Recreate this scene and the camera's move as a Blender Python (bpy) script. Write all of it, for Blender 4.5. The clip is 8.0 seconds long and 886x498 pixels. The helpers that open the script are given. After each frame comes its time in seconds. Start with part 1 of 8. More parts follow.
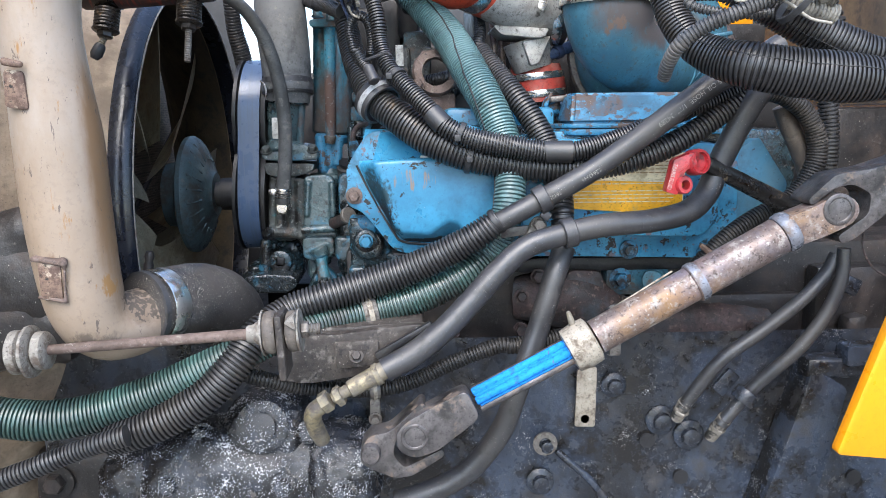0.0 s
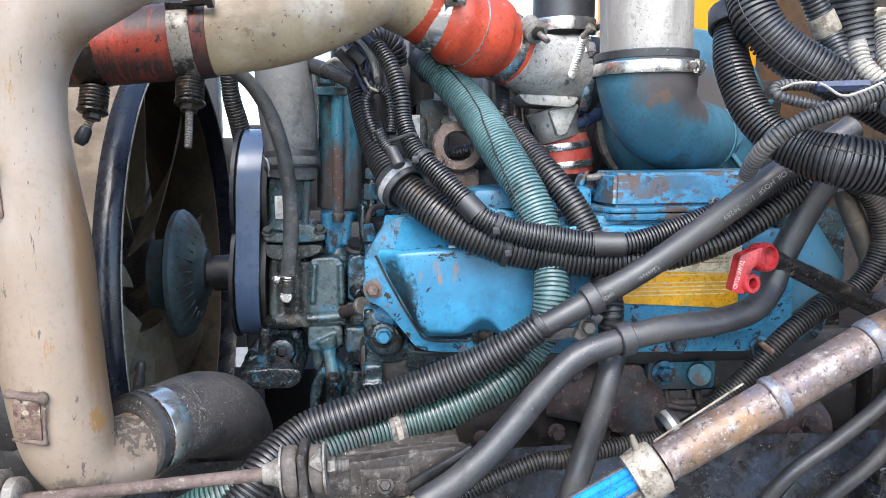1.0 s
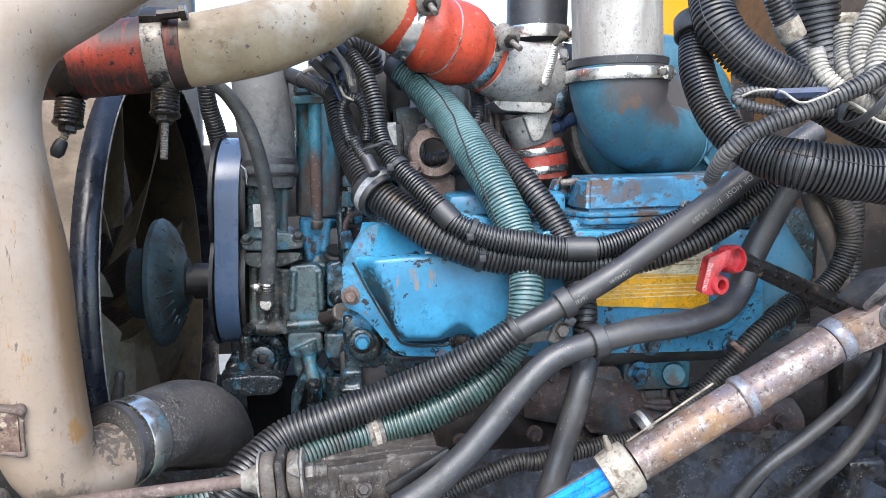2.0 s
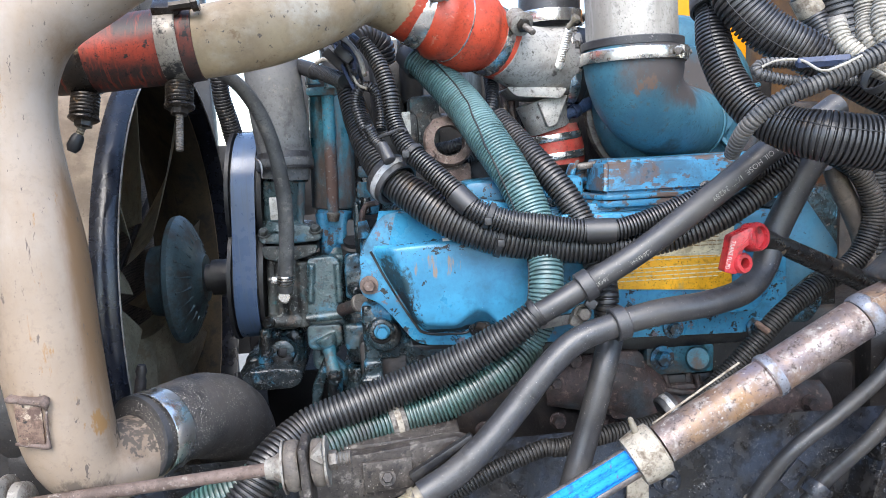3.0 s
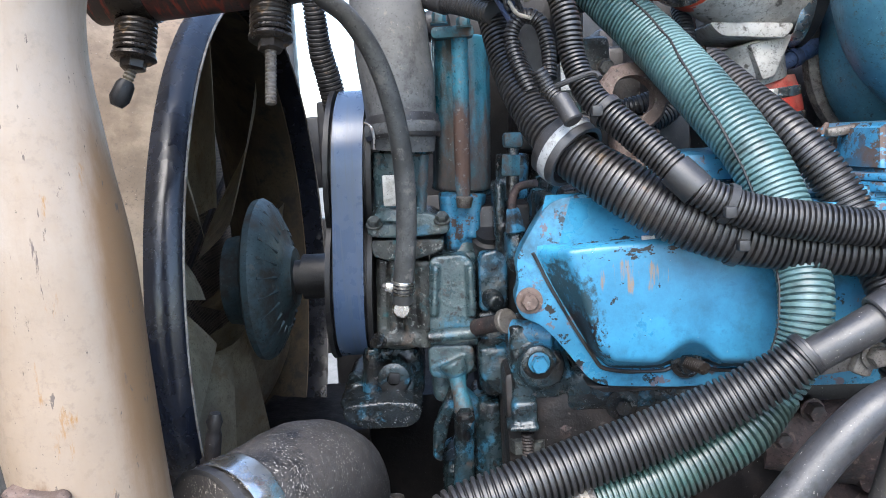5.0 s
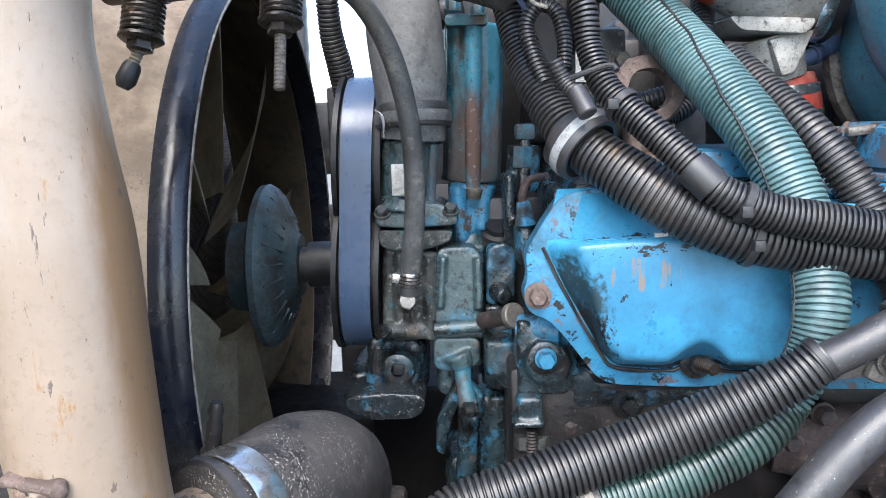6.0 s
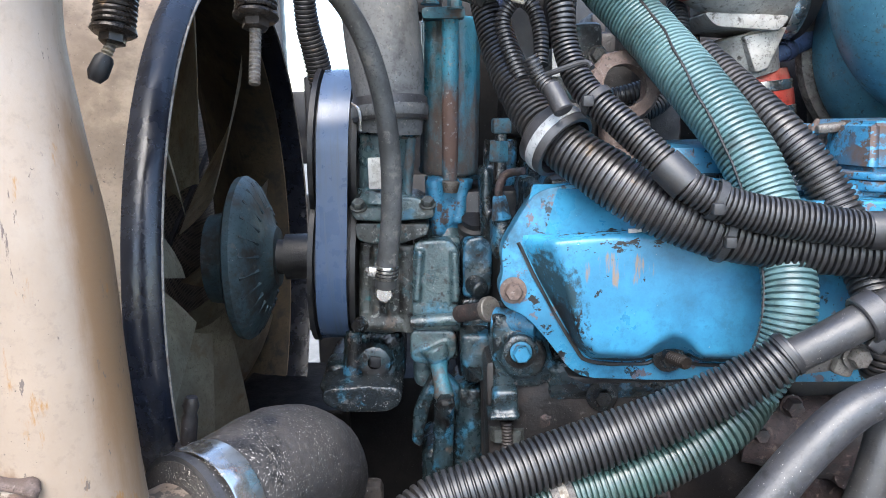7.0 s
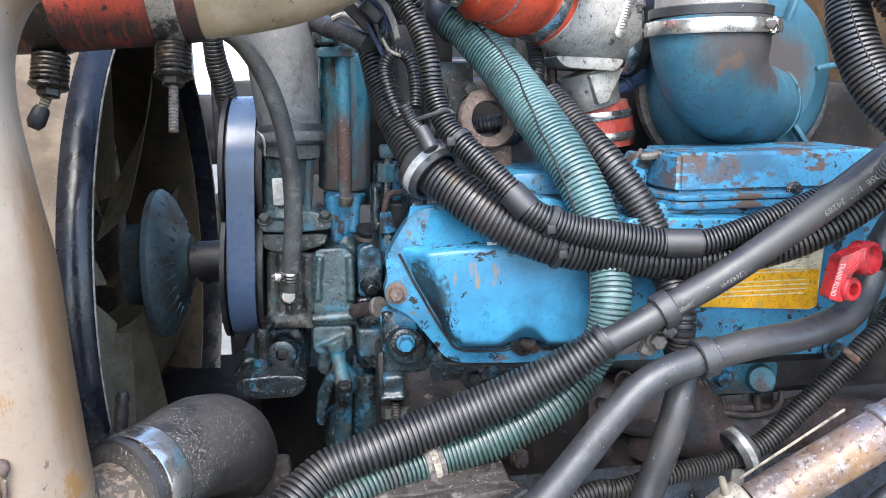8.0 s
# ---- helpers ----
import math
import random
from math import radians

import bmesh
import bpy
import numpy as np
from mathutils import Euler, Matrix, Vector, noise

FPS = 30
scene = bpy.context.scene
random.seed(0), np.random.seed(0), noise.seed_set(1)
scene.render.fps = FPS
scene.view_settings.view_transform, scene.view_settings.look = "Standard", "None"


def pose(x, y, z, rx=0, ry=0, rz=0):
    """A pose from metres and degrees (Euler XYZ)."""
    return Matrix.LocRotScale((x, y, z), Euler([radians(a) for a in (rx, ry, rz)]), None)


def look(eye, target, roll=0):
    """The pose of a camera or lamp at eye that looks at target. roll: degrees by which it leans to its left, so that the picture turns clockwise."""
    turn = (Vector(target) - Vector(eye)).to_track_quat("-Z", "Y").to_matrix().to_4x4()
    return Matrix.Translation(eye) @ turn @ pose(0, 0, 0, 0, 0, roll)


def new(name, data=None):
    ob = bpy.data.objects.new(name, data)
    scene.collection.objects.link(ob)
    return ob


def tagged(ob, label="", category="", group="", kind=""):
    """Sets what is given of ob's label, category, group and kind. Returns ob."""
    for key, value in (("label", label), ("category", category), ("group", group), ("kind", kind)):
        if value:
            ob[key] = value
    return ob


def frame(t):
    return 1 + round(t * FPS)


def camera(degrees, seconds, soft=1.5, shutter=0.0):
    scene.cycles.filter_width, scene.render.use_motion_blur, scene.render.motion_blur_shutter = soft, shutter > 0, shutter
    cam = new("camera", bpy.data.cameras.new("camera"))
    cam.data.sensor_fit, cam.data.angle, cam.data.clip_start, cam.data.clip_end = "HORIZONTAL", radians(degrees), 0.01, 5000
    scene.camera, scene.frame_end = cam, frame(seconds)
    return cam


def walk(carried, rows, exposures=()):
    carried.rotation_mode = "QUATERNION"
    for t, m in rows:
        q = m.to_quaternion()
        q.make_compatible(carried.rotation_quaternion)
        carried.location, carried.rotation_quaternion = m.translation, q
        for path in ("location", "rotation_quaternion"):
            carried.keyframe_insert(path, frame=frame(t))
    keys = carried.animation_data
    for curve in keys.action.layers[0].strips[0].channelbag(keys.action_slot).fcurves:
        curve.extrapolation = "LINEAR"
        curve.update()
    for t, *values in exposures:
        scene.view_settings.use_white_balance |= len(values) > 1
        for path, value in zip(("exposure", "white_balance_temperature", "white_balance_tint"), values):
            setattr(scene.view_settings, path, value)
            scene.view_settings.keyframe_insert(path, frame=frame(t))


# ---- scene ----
cam = camera(61.5, 8.0, soft=0.5)
PATH = [
    (0, (-0.043, -0.007, 1.386), (0.045, 1.96, 1.037), -0.6),
    (0.5, (-0.066, 0.068, 1.429), (0.034, 2.043, 1.133), -0.5),
    (1, (-0.106, 0.109, 1.449), (0.07, 2.082, 1.17), -0.7),
    (1.2, (-0.099, 0.102, 1.456), (0.098, 2.072, 1.178), -0.7),
    (2.3, (-0.094, 0.097, 1.452), (0.112, 2.068, 1.181), -1.6),
    (2.5, (-0.093, 0.097, 1.449), (0.104, 2.069, 1.179), -1.9),
    (3, (-0.098, 0.101, 1.439), (0.072, 2.075, 1.168), -3.0),
    (3.5, (-0.121, 0.154, 1.412), (0.007, 2.131, 1.138), -4.0),
    (4, (-0.153, 0.254, 1.402), (-0.081, 2.233, 1.121), -4.3),
    (4.5, (-0.168, 0.322, 1.417), (-0.142, 2.301, 1.125), -3.9),
    (5, (-0.174, 0.355, 1.425), (-0.187, 2.33, 1.114), -3.1),
    (5.2, (-0.175, 0.358, 1.426), (-0.195, 2.333, 1.107), -2.7),
    (6.3, (-0.175, 0.366, 1.427), (-0.206, 2.335, 1.076), -1.6),
    (6.5, (-0.173, 0.366, 1.428), (-0.199, 2.333, 1.07), -1.5),
    (7, (-0.173, 0.364, 1.432), (-0.149, 2.328, 1.057), -1.3),
    (7.5, (-0.164, 0.328, 1.447), (-0.045, 2.284, 1.047), -1.0),
    (8, (-0.156, 0.25, 1.479), (0.099, 2.188, 1.055), -0.8),
]
walk(cam, [(t, look(eye, target, roll)) for t, eye, target, roll in PATH], exposures=((0.0, 1.93), (0.5, 2.01), (1.2, 1.97), (2.5, 1.99), (4.0, 2.07), (5.2, 2.15), (6.5, 2.22), (7.5, 2.24), (8.0, 2.18)))

# daylight: open sky over the truck's side, a veiled sun
world = bpy.data.worlds.new("sky")
scene.world = world
world.use_nodes = True
wn = world.node_tree.nodes
sky = wn.new("ShaderNodeTexSky")
sky.sky_type, sky.sun_disc = "NISHITA", False
SUN_UP, SUN_TURN = 50.0, 190.0  # degrees: height, and compass turn from +y towards +x
sky.sun_elevation, sky.sun_rotation = radians(SUN_UP), radians(SUN_TURN)
wn["Background"].inputs[1].default_value = 0.15
world.node_tree.links.new(sky.outputs[0], wn["Background"].inputs[0])
sun = new("sun", bpy.data.lights.new("sun", "SUN"))
sun.data.energy, sun.data.angle, sun.data.color = 1.25, radians(45), (1.0, 0.955, 0.89)
sun.matrix_world = look((4 * math.sin(radians(SUN_TURN)) * math.cos(radians(SUN_UP)), 4 * math.cos(radians(SUN_TURN)) * math.cos(radians(SUN_UP)), 4 * math.sin(radians(SUN_UP))), (0, 0, 0))

# ---- materials ----


def surf(name, base, rough=0.5, metal=0.0, layers=(), bump=0.15, grain=250.0, dust=0.0, dust_colour=(0.45, 0.42, 0.38), spec=0.5, vary=0.25, dust_scale=430.0, clump_by=0.40, flecks=True):
    """A worn surface. layers: (colour, noise scale, share covered 0..1, edge softness, roughness[, stretch, (centre,
    size)]) laid one on another, the last two for wear or painted shade that runs one way and keeps to one patch of the
    part; dust: share of fine light grit."""
    m = bpy.data.materials.new(name)
    m.use_nodes = True
    nt = m.node_tree
    n, link = nt.nodes, nt.links.new
    bsdf = n["Principled BSDF"]
    bsdf.inputs["Metallic"].default_value = metal
    bsdf.inputs["Specular IOR Level"].default_value = spec
    co = n.new("ShaderNodeTexCoord").outputs["Object"]

    def noise_tex(scale, detail=5.0, rough_n=0.6, seed=0.0, stretch=None):
        t = n.new("ShaderNodeTexNoise")
        t.noise_dimensions = "4D"
        t.inputs["W"].default_value = seed
        t.inputs["Scale"].default_value, t.inputs["Detail"].default_value, t.inputs["Roughness"].default_value = scale, detail, rough_n
        if stretch:
            mp = n.new("ShaderNodeMapping")
            mp.inputs["Scale"].default_value = stretch
            link(co, mp.inputs["Vector"])
            link(mp.outputs["Vector"], t.inputs["Vector"])
        else:
            link(co, t.inputs["Vector"])
        return t.outputs["Fac"]

    def ramp(fac, lo, hi):
        r = n.new("ShaderNodeMapRange")
        r.interpolation_type = "SMOOTHSTEP"
        r.inputs["From Min"].default_value, r.inputs["From Max"].default_value = lo, hi
        link(fac, r.inputs["Value"])
        return r.outputs["Result"]

    def mix(fac, a, b):
        x = n.new("ShaderNodeMix")
        x.data_type = "RGBA"
        link(fac, x.inputs["Factor"])
        for sock, v in ((x.inputs["A"], a), (x.inputs["B"], b)):
            if isinstance(v, tuple):
                sock.default_value = (*v, 1.0)
            else:
                link(v, sock)
        return x.outputs["Result"]

    def mixf(fac, a, b):
        x = n.new("ShaderNodeMix")
        link(fac, x.inputs["Factor"])
        for sock, v in ((x.inputs["A"], a), (x.inputs["B"], b)):
            if isinstance(v, float):
                sock.default_value = v
            else:
                link(v, sock)
        return x.outputs["Result"]

    low = tuple(max(0.0, c * (1 - vary)) for c in base)
    high = tuple(min(1.0, c * (1 + vary)) for c in base)
    colour = mix(ramp(noise_tex(14.0, 6.0, 0.65, 1.3), 0.3, 0.7), low, high)
    fine = tuple(c * (1 - 1.6 * vary) for c in base)
    colour = mix(ramp(noise_tex(170.0, 5.0, 0.7, 2.9), 0.50, 0.66), colour, fine)
    if flecks and vary > 0.12:
        colour = mix(ramp(noise_tex(460.0, 3.0, 0.6, 41.0), 0.60, 0.65), colour, tuple(c * 0.35 for c in base))
        colour = mix(ramp(noise_tex(620.0, 2.0, 0.5, 43.0), 0.69, 0.72), colour, tuple(min(0.5, c * 1.8 + 0.06) for c in base))
    roughness = mixf(ramp(noise_tex(45.0, 4.0, 0.6, 7.7), 0.3, 0.7), max(0.03, rough - 0.1), min(1.0, rough + 0.1))
    metallic = None
    def patch(centre, size):
        """1 in the middle of an ellipsoid patch, falling to 0 at its rim."""
        mp = n.new("ShaderNodeMapping")
        mp.vector_type = "TEXTURE"
        mp.inputs["Location"].default_value, mp.inputs["Scale"].default_value = centre, size
        link(co, mp.inputs["Vector"])
        ln = n.new("ShaderNodeVectorMath")
        ln.operation = "LENGTH"
        link(mp.outputs["Vector"], ln.inputs[0])
        r = n.new("ShaderNodeMapRange")
        r.inputs["From Min"].default_value, r.inputs["From Max"].default_value = 1.0, 0.35
        link(ln.outputs["Value"], r.inputs["Value"])
        return r.outputs["Result"]

    for k, (c, scale, share, soft, r, *extra) in enumerate(layers):
        cut = 0.70 - 0.40 * share
        tex = noise_tex(scale, 8.0, 0.68, 11.0 + 3.1 * k, extra[0] if extra else None)
        if len(extra) > 1:
            add = n.new("ShaderNodeMath")
            add.operation = "MULTIPLY_ADD"
            link(patch(*extra[1]), add.inputs[0])
            add.inputs[1].default_value = 0.5
            link(tex, add.inputs[2])
            sub = n.new("ShaderNodeMath")
            sub.operation = "SUBTRACT"
            link(add.outputs[0], sub.inputs[0])
            sub.inputs[1].default_value = 0.35
            tex = sub.outputs[0]
        f = ramp(tex, cut - soft, cut + soft)
        colour, roughness = mix(f, colour, c), mixf(f, roughness, r)
        if metal > 0.3:
            metallic = mixf(f, metal if metallic is None else metallic, 0.0)
    if dust:
        cut = 0.76 - 0.22 * dust + 0.5 * (clump_by - 0.40)
        clump = n.new("ShaderNodeMath")
        clump.operation = "MULTIPLY_ADD"
        link(noise_tex(30.0, 4.0, 0.6, 31.0), clump.inputs[0])
        clump.inputs[1].default_value = clump_by
        link(noise_tex(dust_scale, 3.0, 0.6, 23.0), clump.inputs[2])
        f = ramp(clump.outputs[0], cut + 0.20, cut + 0.24)
        colour, roughness = mix(f, colour, dust_colour), mixf(f, roughness, 0.9)
    link(colour, bsdf.inputs["Base Color"])
    link(roughness, bsdf.inputs["Roughness"])
    if metallic is not None:
        link(metallic, bsdf.inputs["Metallic"])
    if bump:
        b = n.new("ShaderNodeBump")
        b.inputs["Strength"].default_value, b.inputs["Distance"].default_value = bump, 0.0012
        link(noise_tex(grain, 6.0, 0.65, 5.0), b.inputs["Height"])
        link(b.outputs["Normal"], bsdf.inputs["Normal"])
    return m


GRIME, SOOT = (0.035, 0.03, 0.027), (0.012, 0.011, 0.011)
M_CREAM = surf("cream_paint", (0.290, 0.224, 0.170), 0.42, layers=(
    ((0.235, 0.160, 0.098), 7, 0.26, 0.12, 0.5, (1.0, 1.0, 0.35)), ((0.335, 0.288, 0.248), 6, 0.38, 0.12, 0.45, (1.0, 1.0, 0.5)),
    # brown stain down the right side, with that side's shading in its colour
    ((0.190, 0.115, 0.062), 16, 0.42, 0.14, 0.5, (1.0, 1.0, 0.22), ((-0.066, -0.030, 0.24), (0.034, 0.07, 0.30))),
    ((0.235, 0.105, 0.030), 60, 0.30, 0.03, 0.6, (1.0, 1.0, 0.12), ((-0.075, -0.054, 0.315), (0.009, 0.06, 0.045))),
    ((0.255, 0.125, 0.040), 60, 0.20, 0.03, 0.6, (1.0, 1.0, 0.7), ((-0.073, -0.054, 0.206), (0.011, 0.06, 0.018))),
    ((0.245, 0.125, 0.045), 70, 0.22, 0.03, 0.6, (1.0, 1.0, 0.2), ((-0.064, -0.054, 0.140), (0.008, 0.06, 0.040))),
    ((0.255, 0.140, 0.055), 90, 0.14, 0.04, 0.6, (1.0, 1.0, 0.4), ((-0.070, -0.054, 0.090), (0.026, 0.06, 0.030))),
    ((0.150, 0.088, 0.052), 30, 0.34, 0.09, 0.6, (1.0, 1.0, 0.6), ((-0.118, -0.060, 0.105), (0.030, 0.04, 0.045))),
    ((0.175, 0.125, 0.088), 34, 0.26, 0.14, 0.6, (1.0, 1.0, 1.0), ((-0.058, 0.000, 0.060), (0.050, 0.06, 0.060))),
    ((0.075, 0.060, 0.048), 190, 0.20, 0.02, 0.8, (1.0, 1.0, 1.0), ((-0.056, 0.000, 0.066), (0.052, 0.06, 0.055))),
    ((0.130, 0.100, 0.078), 40, 0.30, 0.06, 0.7, (1.0, 1.0, 0.4), ((-0.090, -0.060, 0.030), (0.060, 0.06, 0.034))),
    ((0.110, 0.085, 0.075), 190, -0.14, 0.02, 0.7, (1.0, 1.0, 0.14), ((-0.103, -0.064, 0.245), (0.026, 0.05, 0.075))),
    ((0.120, 0.095, 0.080), 170, 0.18, 0.015, 0.7, (1.0, 1.0, 0.30)), ((0.27, 0.145, 0.055), 45, 0.12, 0.04, 0.7, (1.6, 1.6, 0.4))), bump=0.16, dust=0.26, dust_colour=(0.13, 0.11, 0.09), vary=0.09)
M_CREAM_DULL = surf("dulled_cream_paint", (0.40, 0.305, 0.19), 0.42, layers=(((0.24, 0.175, 0.11), 9, 0.45, 0.14, 0.55), ((0.48, 0.43, 0.355), 14, 0.3, 0.12, 0.5), ((0.11, 0.09, 0.075), 120, 0.20, 0.02, 0.8), ((0.20, 0.13, 0.07), 30, 0.20, 0.05, 0.6)), bump=0.14, vary=0.10, dust=0.2, dust_colour=(0.16, 0.135, 0.11))
M_TAN = surf("dusty_tan_shroud", (0.24, 0.175, 0.12), 0.7, layers=(((0.13, 0.095, 0.065), 8, 0.45, 0.15, 0.8), ((0.32, 0.25, 0.18), 16, 0.3, 0.12, 0.9)), bump=0.25, dust=0.2)
M_RIM = surf("black_shroud_lip", (0.008, 0.010, 0.017), 0.26, layers=(((0.05, 0.05, 0.055), 50, 0.12, 0.05, 0.5),), dust=0.05)
M_RED = surf("red_silicone", (0.36, 0.042, 0.019), 0.50, layers=(((0.040, 0.022, 0.018), 7, 0.50, 0.16, 0.55), ((0.030, 0.020, 0.018), 22, 0.60, 0.16, 0.5, (1.0, 1.0, 1.0), ((0.0, 0.0, 0.0), (0.3, 0.3, 0.050))), ((0.035, 0.022, 0.019), 22, 0.60, 0.18, 0.5, (1.0, 1.0, 1.0), ((-0.03, 0.0, 0.078), (0.3, 0.3, 0.050))), ((0.20, 0.035, 0.02), 90, 0.35, 0.05, 0.55, (3.0, 0.4, 0.3)), (SOOT, 130, 0.26, 0.04, 0.6)), bump=0.2)
M_ORANGE = surf("orange_red_silicone", (0.42, 0.052, 0.022), 0.46, layers=(((0.20, 0.05, 0.03), 25, 0.24, 0.08, 0.6), ((0.42, 0.22, 0.16), 120, 0.15, 0.05, 0.7)), bump=0.1, dust=0.06)
M_STEEL = surf("steel_band", (0.74, 0.71, 0.67), 0.24, 0.95, layers=(((0.44, 0.38, 0.32), 60, 0.10, 0.08, 0.4, (1.0, 1.0, 1.0)),), bump=0.05, vary=0.1)
M_STEEL_DULL = surf("dull_steel", (0.17, 0.155, 0.14), 0.50, 0.5, layers=(((0.06, 0.045, 0.036), 70, 0.42, 0.08, 0.8), ((0.24, 0.22, 0.19), 60, 0.28, 0.06, 0.7)), bump=0.5, dust=0.2)
M_ALU = surf("cast_aluminium", (0.43, 0.415, 0.385), 0.52, 0.25, layers=(((0.28, 0.255, 0.23), 25, 0.36, 0.12, 0.7), ((0.10, 0.09, 0.08), 90, 0.25, 0.05, 0.8)), bump=0.35, grain=420)
M_ALUPIPE = surf("grey_aluminium_pipe", (0.36, 0.335, 0.30), 0.5, 0.25, layers=(((0.25, 0.23, 0.20), 22, 0.42, 0.12, 0.6, (1.0, 1.0, 0.2)), ((0.44, 0.42, 0.385), 40, 0.25, 0.10, 0.5, (1.0, 1.0, 0.15)), ((0.14, 0.12, 0.10), 150, 0.18, 0.03, 0.8, (1.0, 1.0, 0.4))), bump=0.14)
CHIPS = ((0.030, 0.145, 0.255), 8, 0.4, 0.14, 0.42), (SOOT, 95, 0.31, 0.010, 0.45), ((0.022, 0.085, 0.14), 22, 0.26, 0.10, 0.45), ((0.12, 0.105, 0.125), 60, 0.27, 0.010, 0.6)
M_BLUE = surf("blue_engine_paint", (0.044, 0.235, 0.395), 0.30, layers=CHIPS, bump=0.16, grain=300, vary=0.16, dust=0.08, flecks=False)
M_BLUE_DOME = surf("blue_cover_paint", (0.044, 0.245, 0.415), 0.28, layers=(((0.030, 0.145, 0.255), 8, 0.4, 0.14, 0.42), ((0.026, 0.11, 0.18), 24, 0.22, 0.12, 0.45), (SOOT, 95, 0.10, 0.012, 0.5), ((0.20, 0.155, 0.12), 150, 0.06, 0.05, 0.6, (1.0, 1.0, 0.12), ((-0.036, -0.02, 0.086), (0.060, 0.06, 0.032))), ((0.018, 0.045, 0.060), 170, 0.42, 0.10, 0.40, (1.0, 1.0, 0.8), ((-0.084, 0.0, 0.055), (0.050, 0.07, 0.085))), (SOOT, 230, 0.36, 0.025, 0.4, (1.0, 1.0, 0.7), ((-0.072, 0.0, 0.030), (0.040, 0.06, 0.062))), (SOOT, 170, 0.27, 0.012, 0.5, (0.6, 1.0, 1.2), ((-0.03, 0.0, 0.104), (0.11, 0.05, 0.018))), (SOOT, 110, 0.28, 0.02, 0.5, (0.5, 1.0, 1.4), ((0.0, 0.0, 0.004), (0.2, 0.05, 0.020)))), bump=0.16, grain=300, vary=0.14, dust=0.06, flecks=False)
M_BLUE_WORN = surf("worn_blue_paint", (0.036, 0.19, 0.33), 0.42, layers=(((0.07, 0.05, 0.045), 45, 0.36, 0.015, 0.6), (SOOT, 26, 0.34, 0.06, 0.5), ((0.20, 0.22, 0.22), 170, 0.2, 0.03, 0.6)), bump=0.3, vary=0.18, dust=0.08)
M_BLUE_DUSTY = surf("dusty_blue_paint", (0.042, 0.175, 0.285), 0.50, layers=(((0.075, 0.17, 0.235), 12, 0.40, 0.14, 0.6), ((0.028, 0.10, 0.16), 24, 0.26, 0.10, 0.5), (SOOT, 120, 0.17, 0.02, 0.6)), bump=0.2, vary=0.15, dust=0.12, flecks=False)
M_CRUST = surf("crusted_black_tube", (0.012, 0.011, 0.011), 0.30, layers=(((0.15, 0.105, 0.065), 40, 0.20, 0.03, 0.8), ((0.05, 0.045, 0.04), 70, 0.26, 0.05, 0.4)), bump=0.7, dust=0.18)
M_TEAL = surf("teal_engine_paint", (0.032, 0.14, 0.19), 0.45, layers=(((0.09, 0.065, 0.05), 22, 0.33, 0.06, 0.75), ((0.15, 0.18, 0.18), 60, 0.2, 0.05, 0.6), (GRIME, 16, 0.38, 0.1, 0.6)), bump=0.35, dust=0.12)
M_GREASY = surf("greasy_blue_casting", (0.020, 0.038, 0.047), 0.24, layers=(((0.034, 0.15, 0.245), 20, 0.31, 0.04, 0.32), (SOOT, 26, 0.40, 0.06, 0.18), ((0.10, 0.115, 0.125), 120, 0.16, 0.04, 0.4), (SOOT, 160, 0.22, 0.03, 0.3), ((0.10, 0.07, 0.055), 60, 0.14, 0.04, 0.7)), bump=0.9, grain=200, dust=0.08, dust_colour=(0.30, 0.31, 0.31), spec=0.9)
M_OILY = surf("wet_oily_iron", (0.018, 0.024, 0.028), 0.16, layers=(((0.035, 0.11, 0.16), 40, 0.24, 0.04, 0.3), ((0.07, 0.065, 0.06), 120, 0.24, 0.04, 0.4)), bump=1.0, grain=200, dust=0.36, dust_scale=620.0, spec=0.9)
M_SMEAR = surf("blue_smeared_casting", (0.022, 0.038, 0.046), 0.22, layers=(((0.036, 0.155, 0.26), 12, 0.46, 0.06, 0.30), ((0.030, 0.12, 0.19), 60, 0.24, 0.05, 0.35), (SOOT, 34, 0.30, 0.08, 0.2), ((0.16, 0.17, 0.17), 190, 0.12, 0.03, 0.5)), bump=0.5, grain=200, dust=0.06, spec=0.9, flecks=False)
M_CASE = surf("grey_greasy_casting", (0.060, 0.100, 0.110), 0.28, layers=(((0.042, 0.17, 0.26), 22, 0.30, 0.05, 0.36), (SOOT, 18, 0.42, 0.08, 0.20), ((0.22, 0.235, 0.24), 110, 0.18, 0.04, 0.45), (SOOT, 120, 0.26, 0.03, 0.35), ((0.10, 0.065, 0.05), 40, 0.16, 0.05, 0.7)), bump=0.9, grain=200, dust=0.08, dust_colour=(0.36, 0.36, 0.35), spec=0.9)
M_FLANGE = surf("brown_green_casting", (0.060, 0.066, 0.063), 0.42, layers=(((0.035, 0.13, 0.15), 60, 0.28, 0.05, 0.4), ((0.11, 0.085, 0.068), 60, 0.28, 0.05, 0.7), (SOOT, 30, 0.42, 0.08, 0.3), ((0.20, 0.205, 0.19), 180, 0.26, 0.03, 0.6), (SOOT, 150, 0.26, 0.03, 0.4)), bump=0.9, grain=300, dust=0.22)
M_SPRING = surf("oily_dark_steel", (0.030, 0.024, 0.020), 0.30, 0.4, layers=((SOOT, 60, 0.35, 0.08, 0.3), ((0.16, 0.10, 0.05), 60, 0.25, 0.05, 0.5)), bump=0.4, dust=0.08)
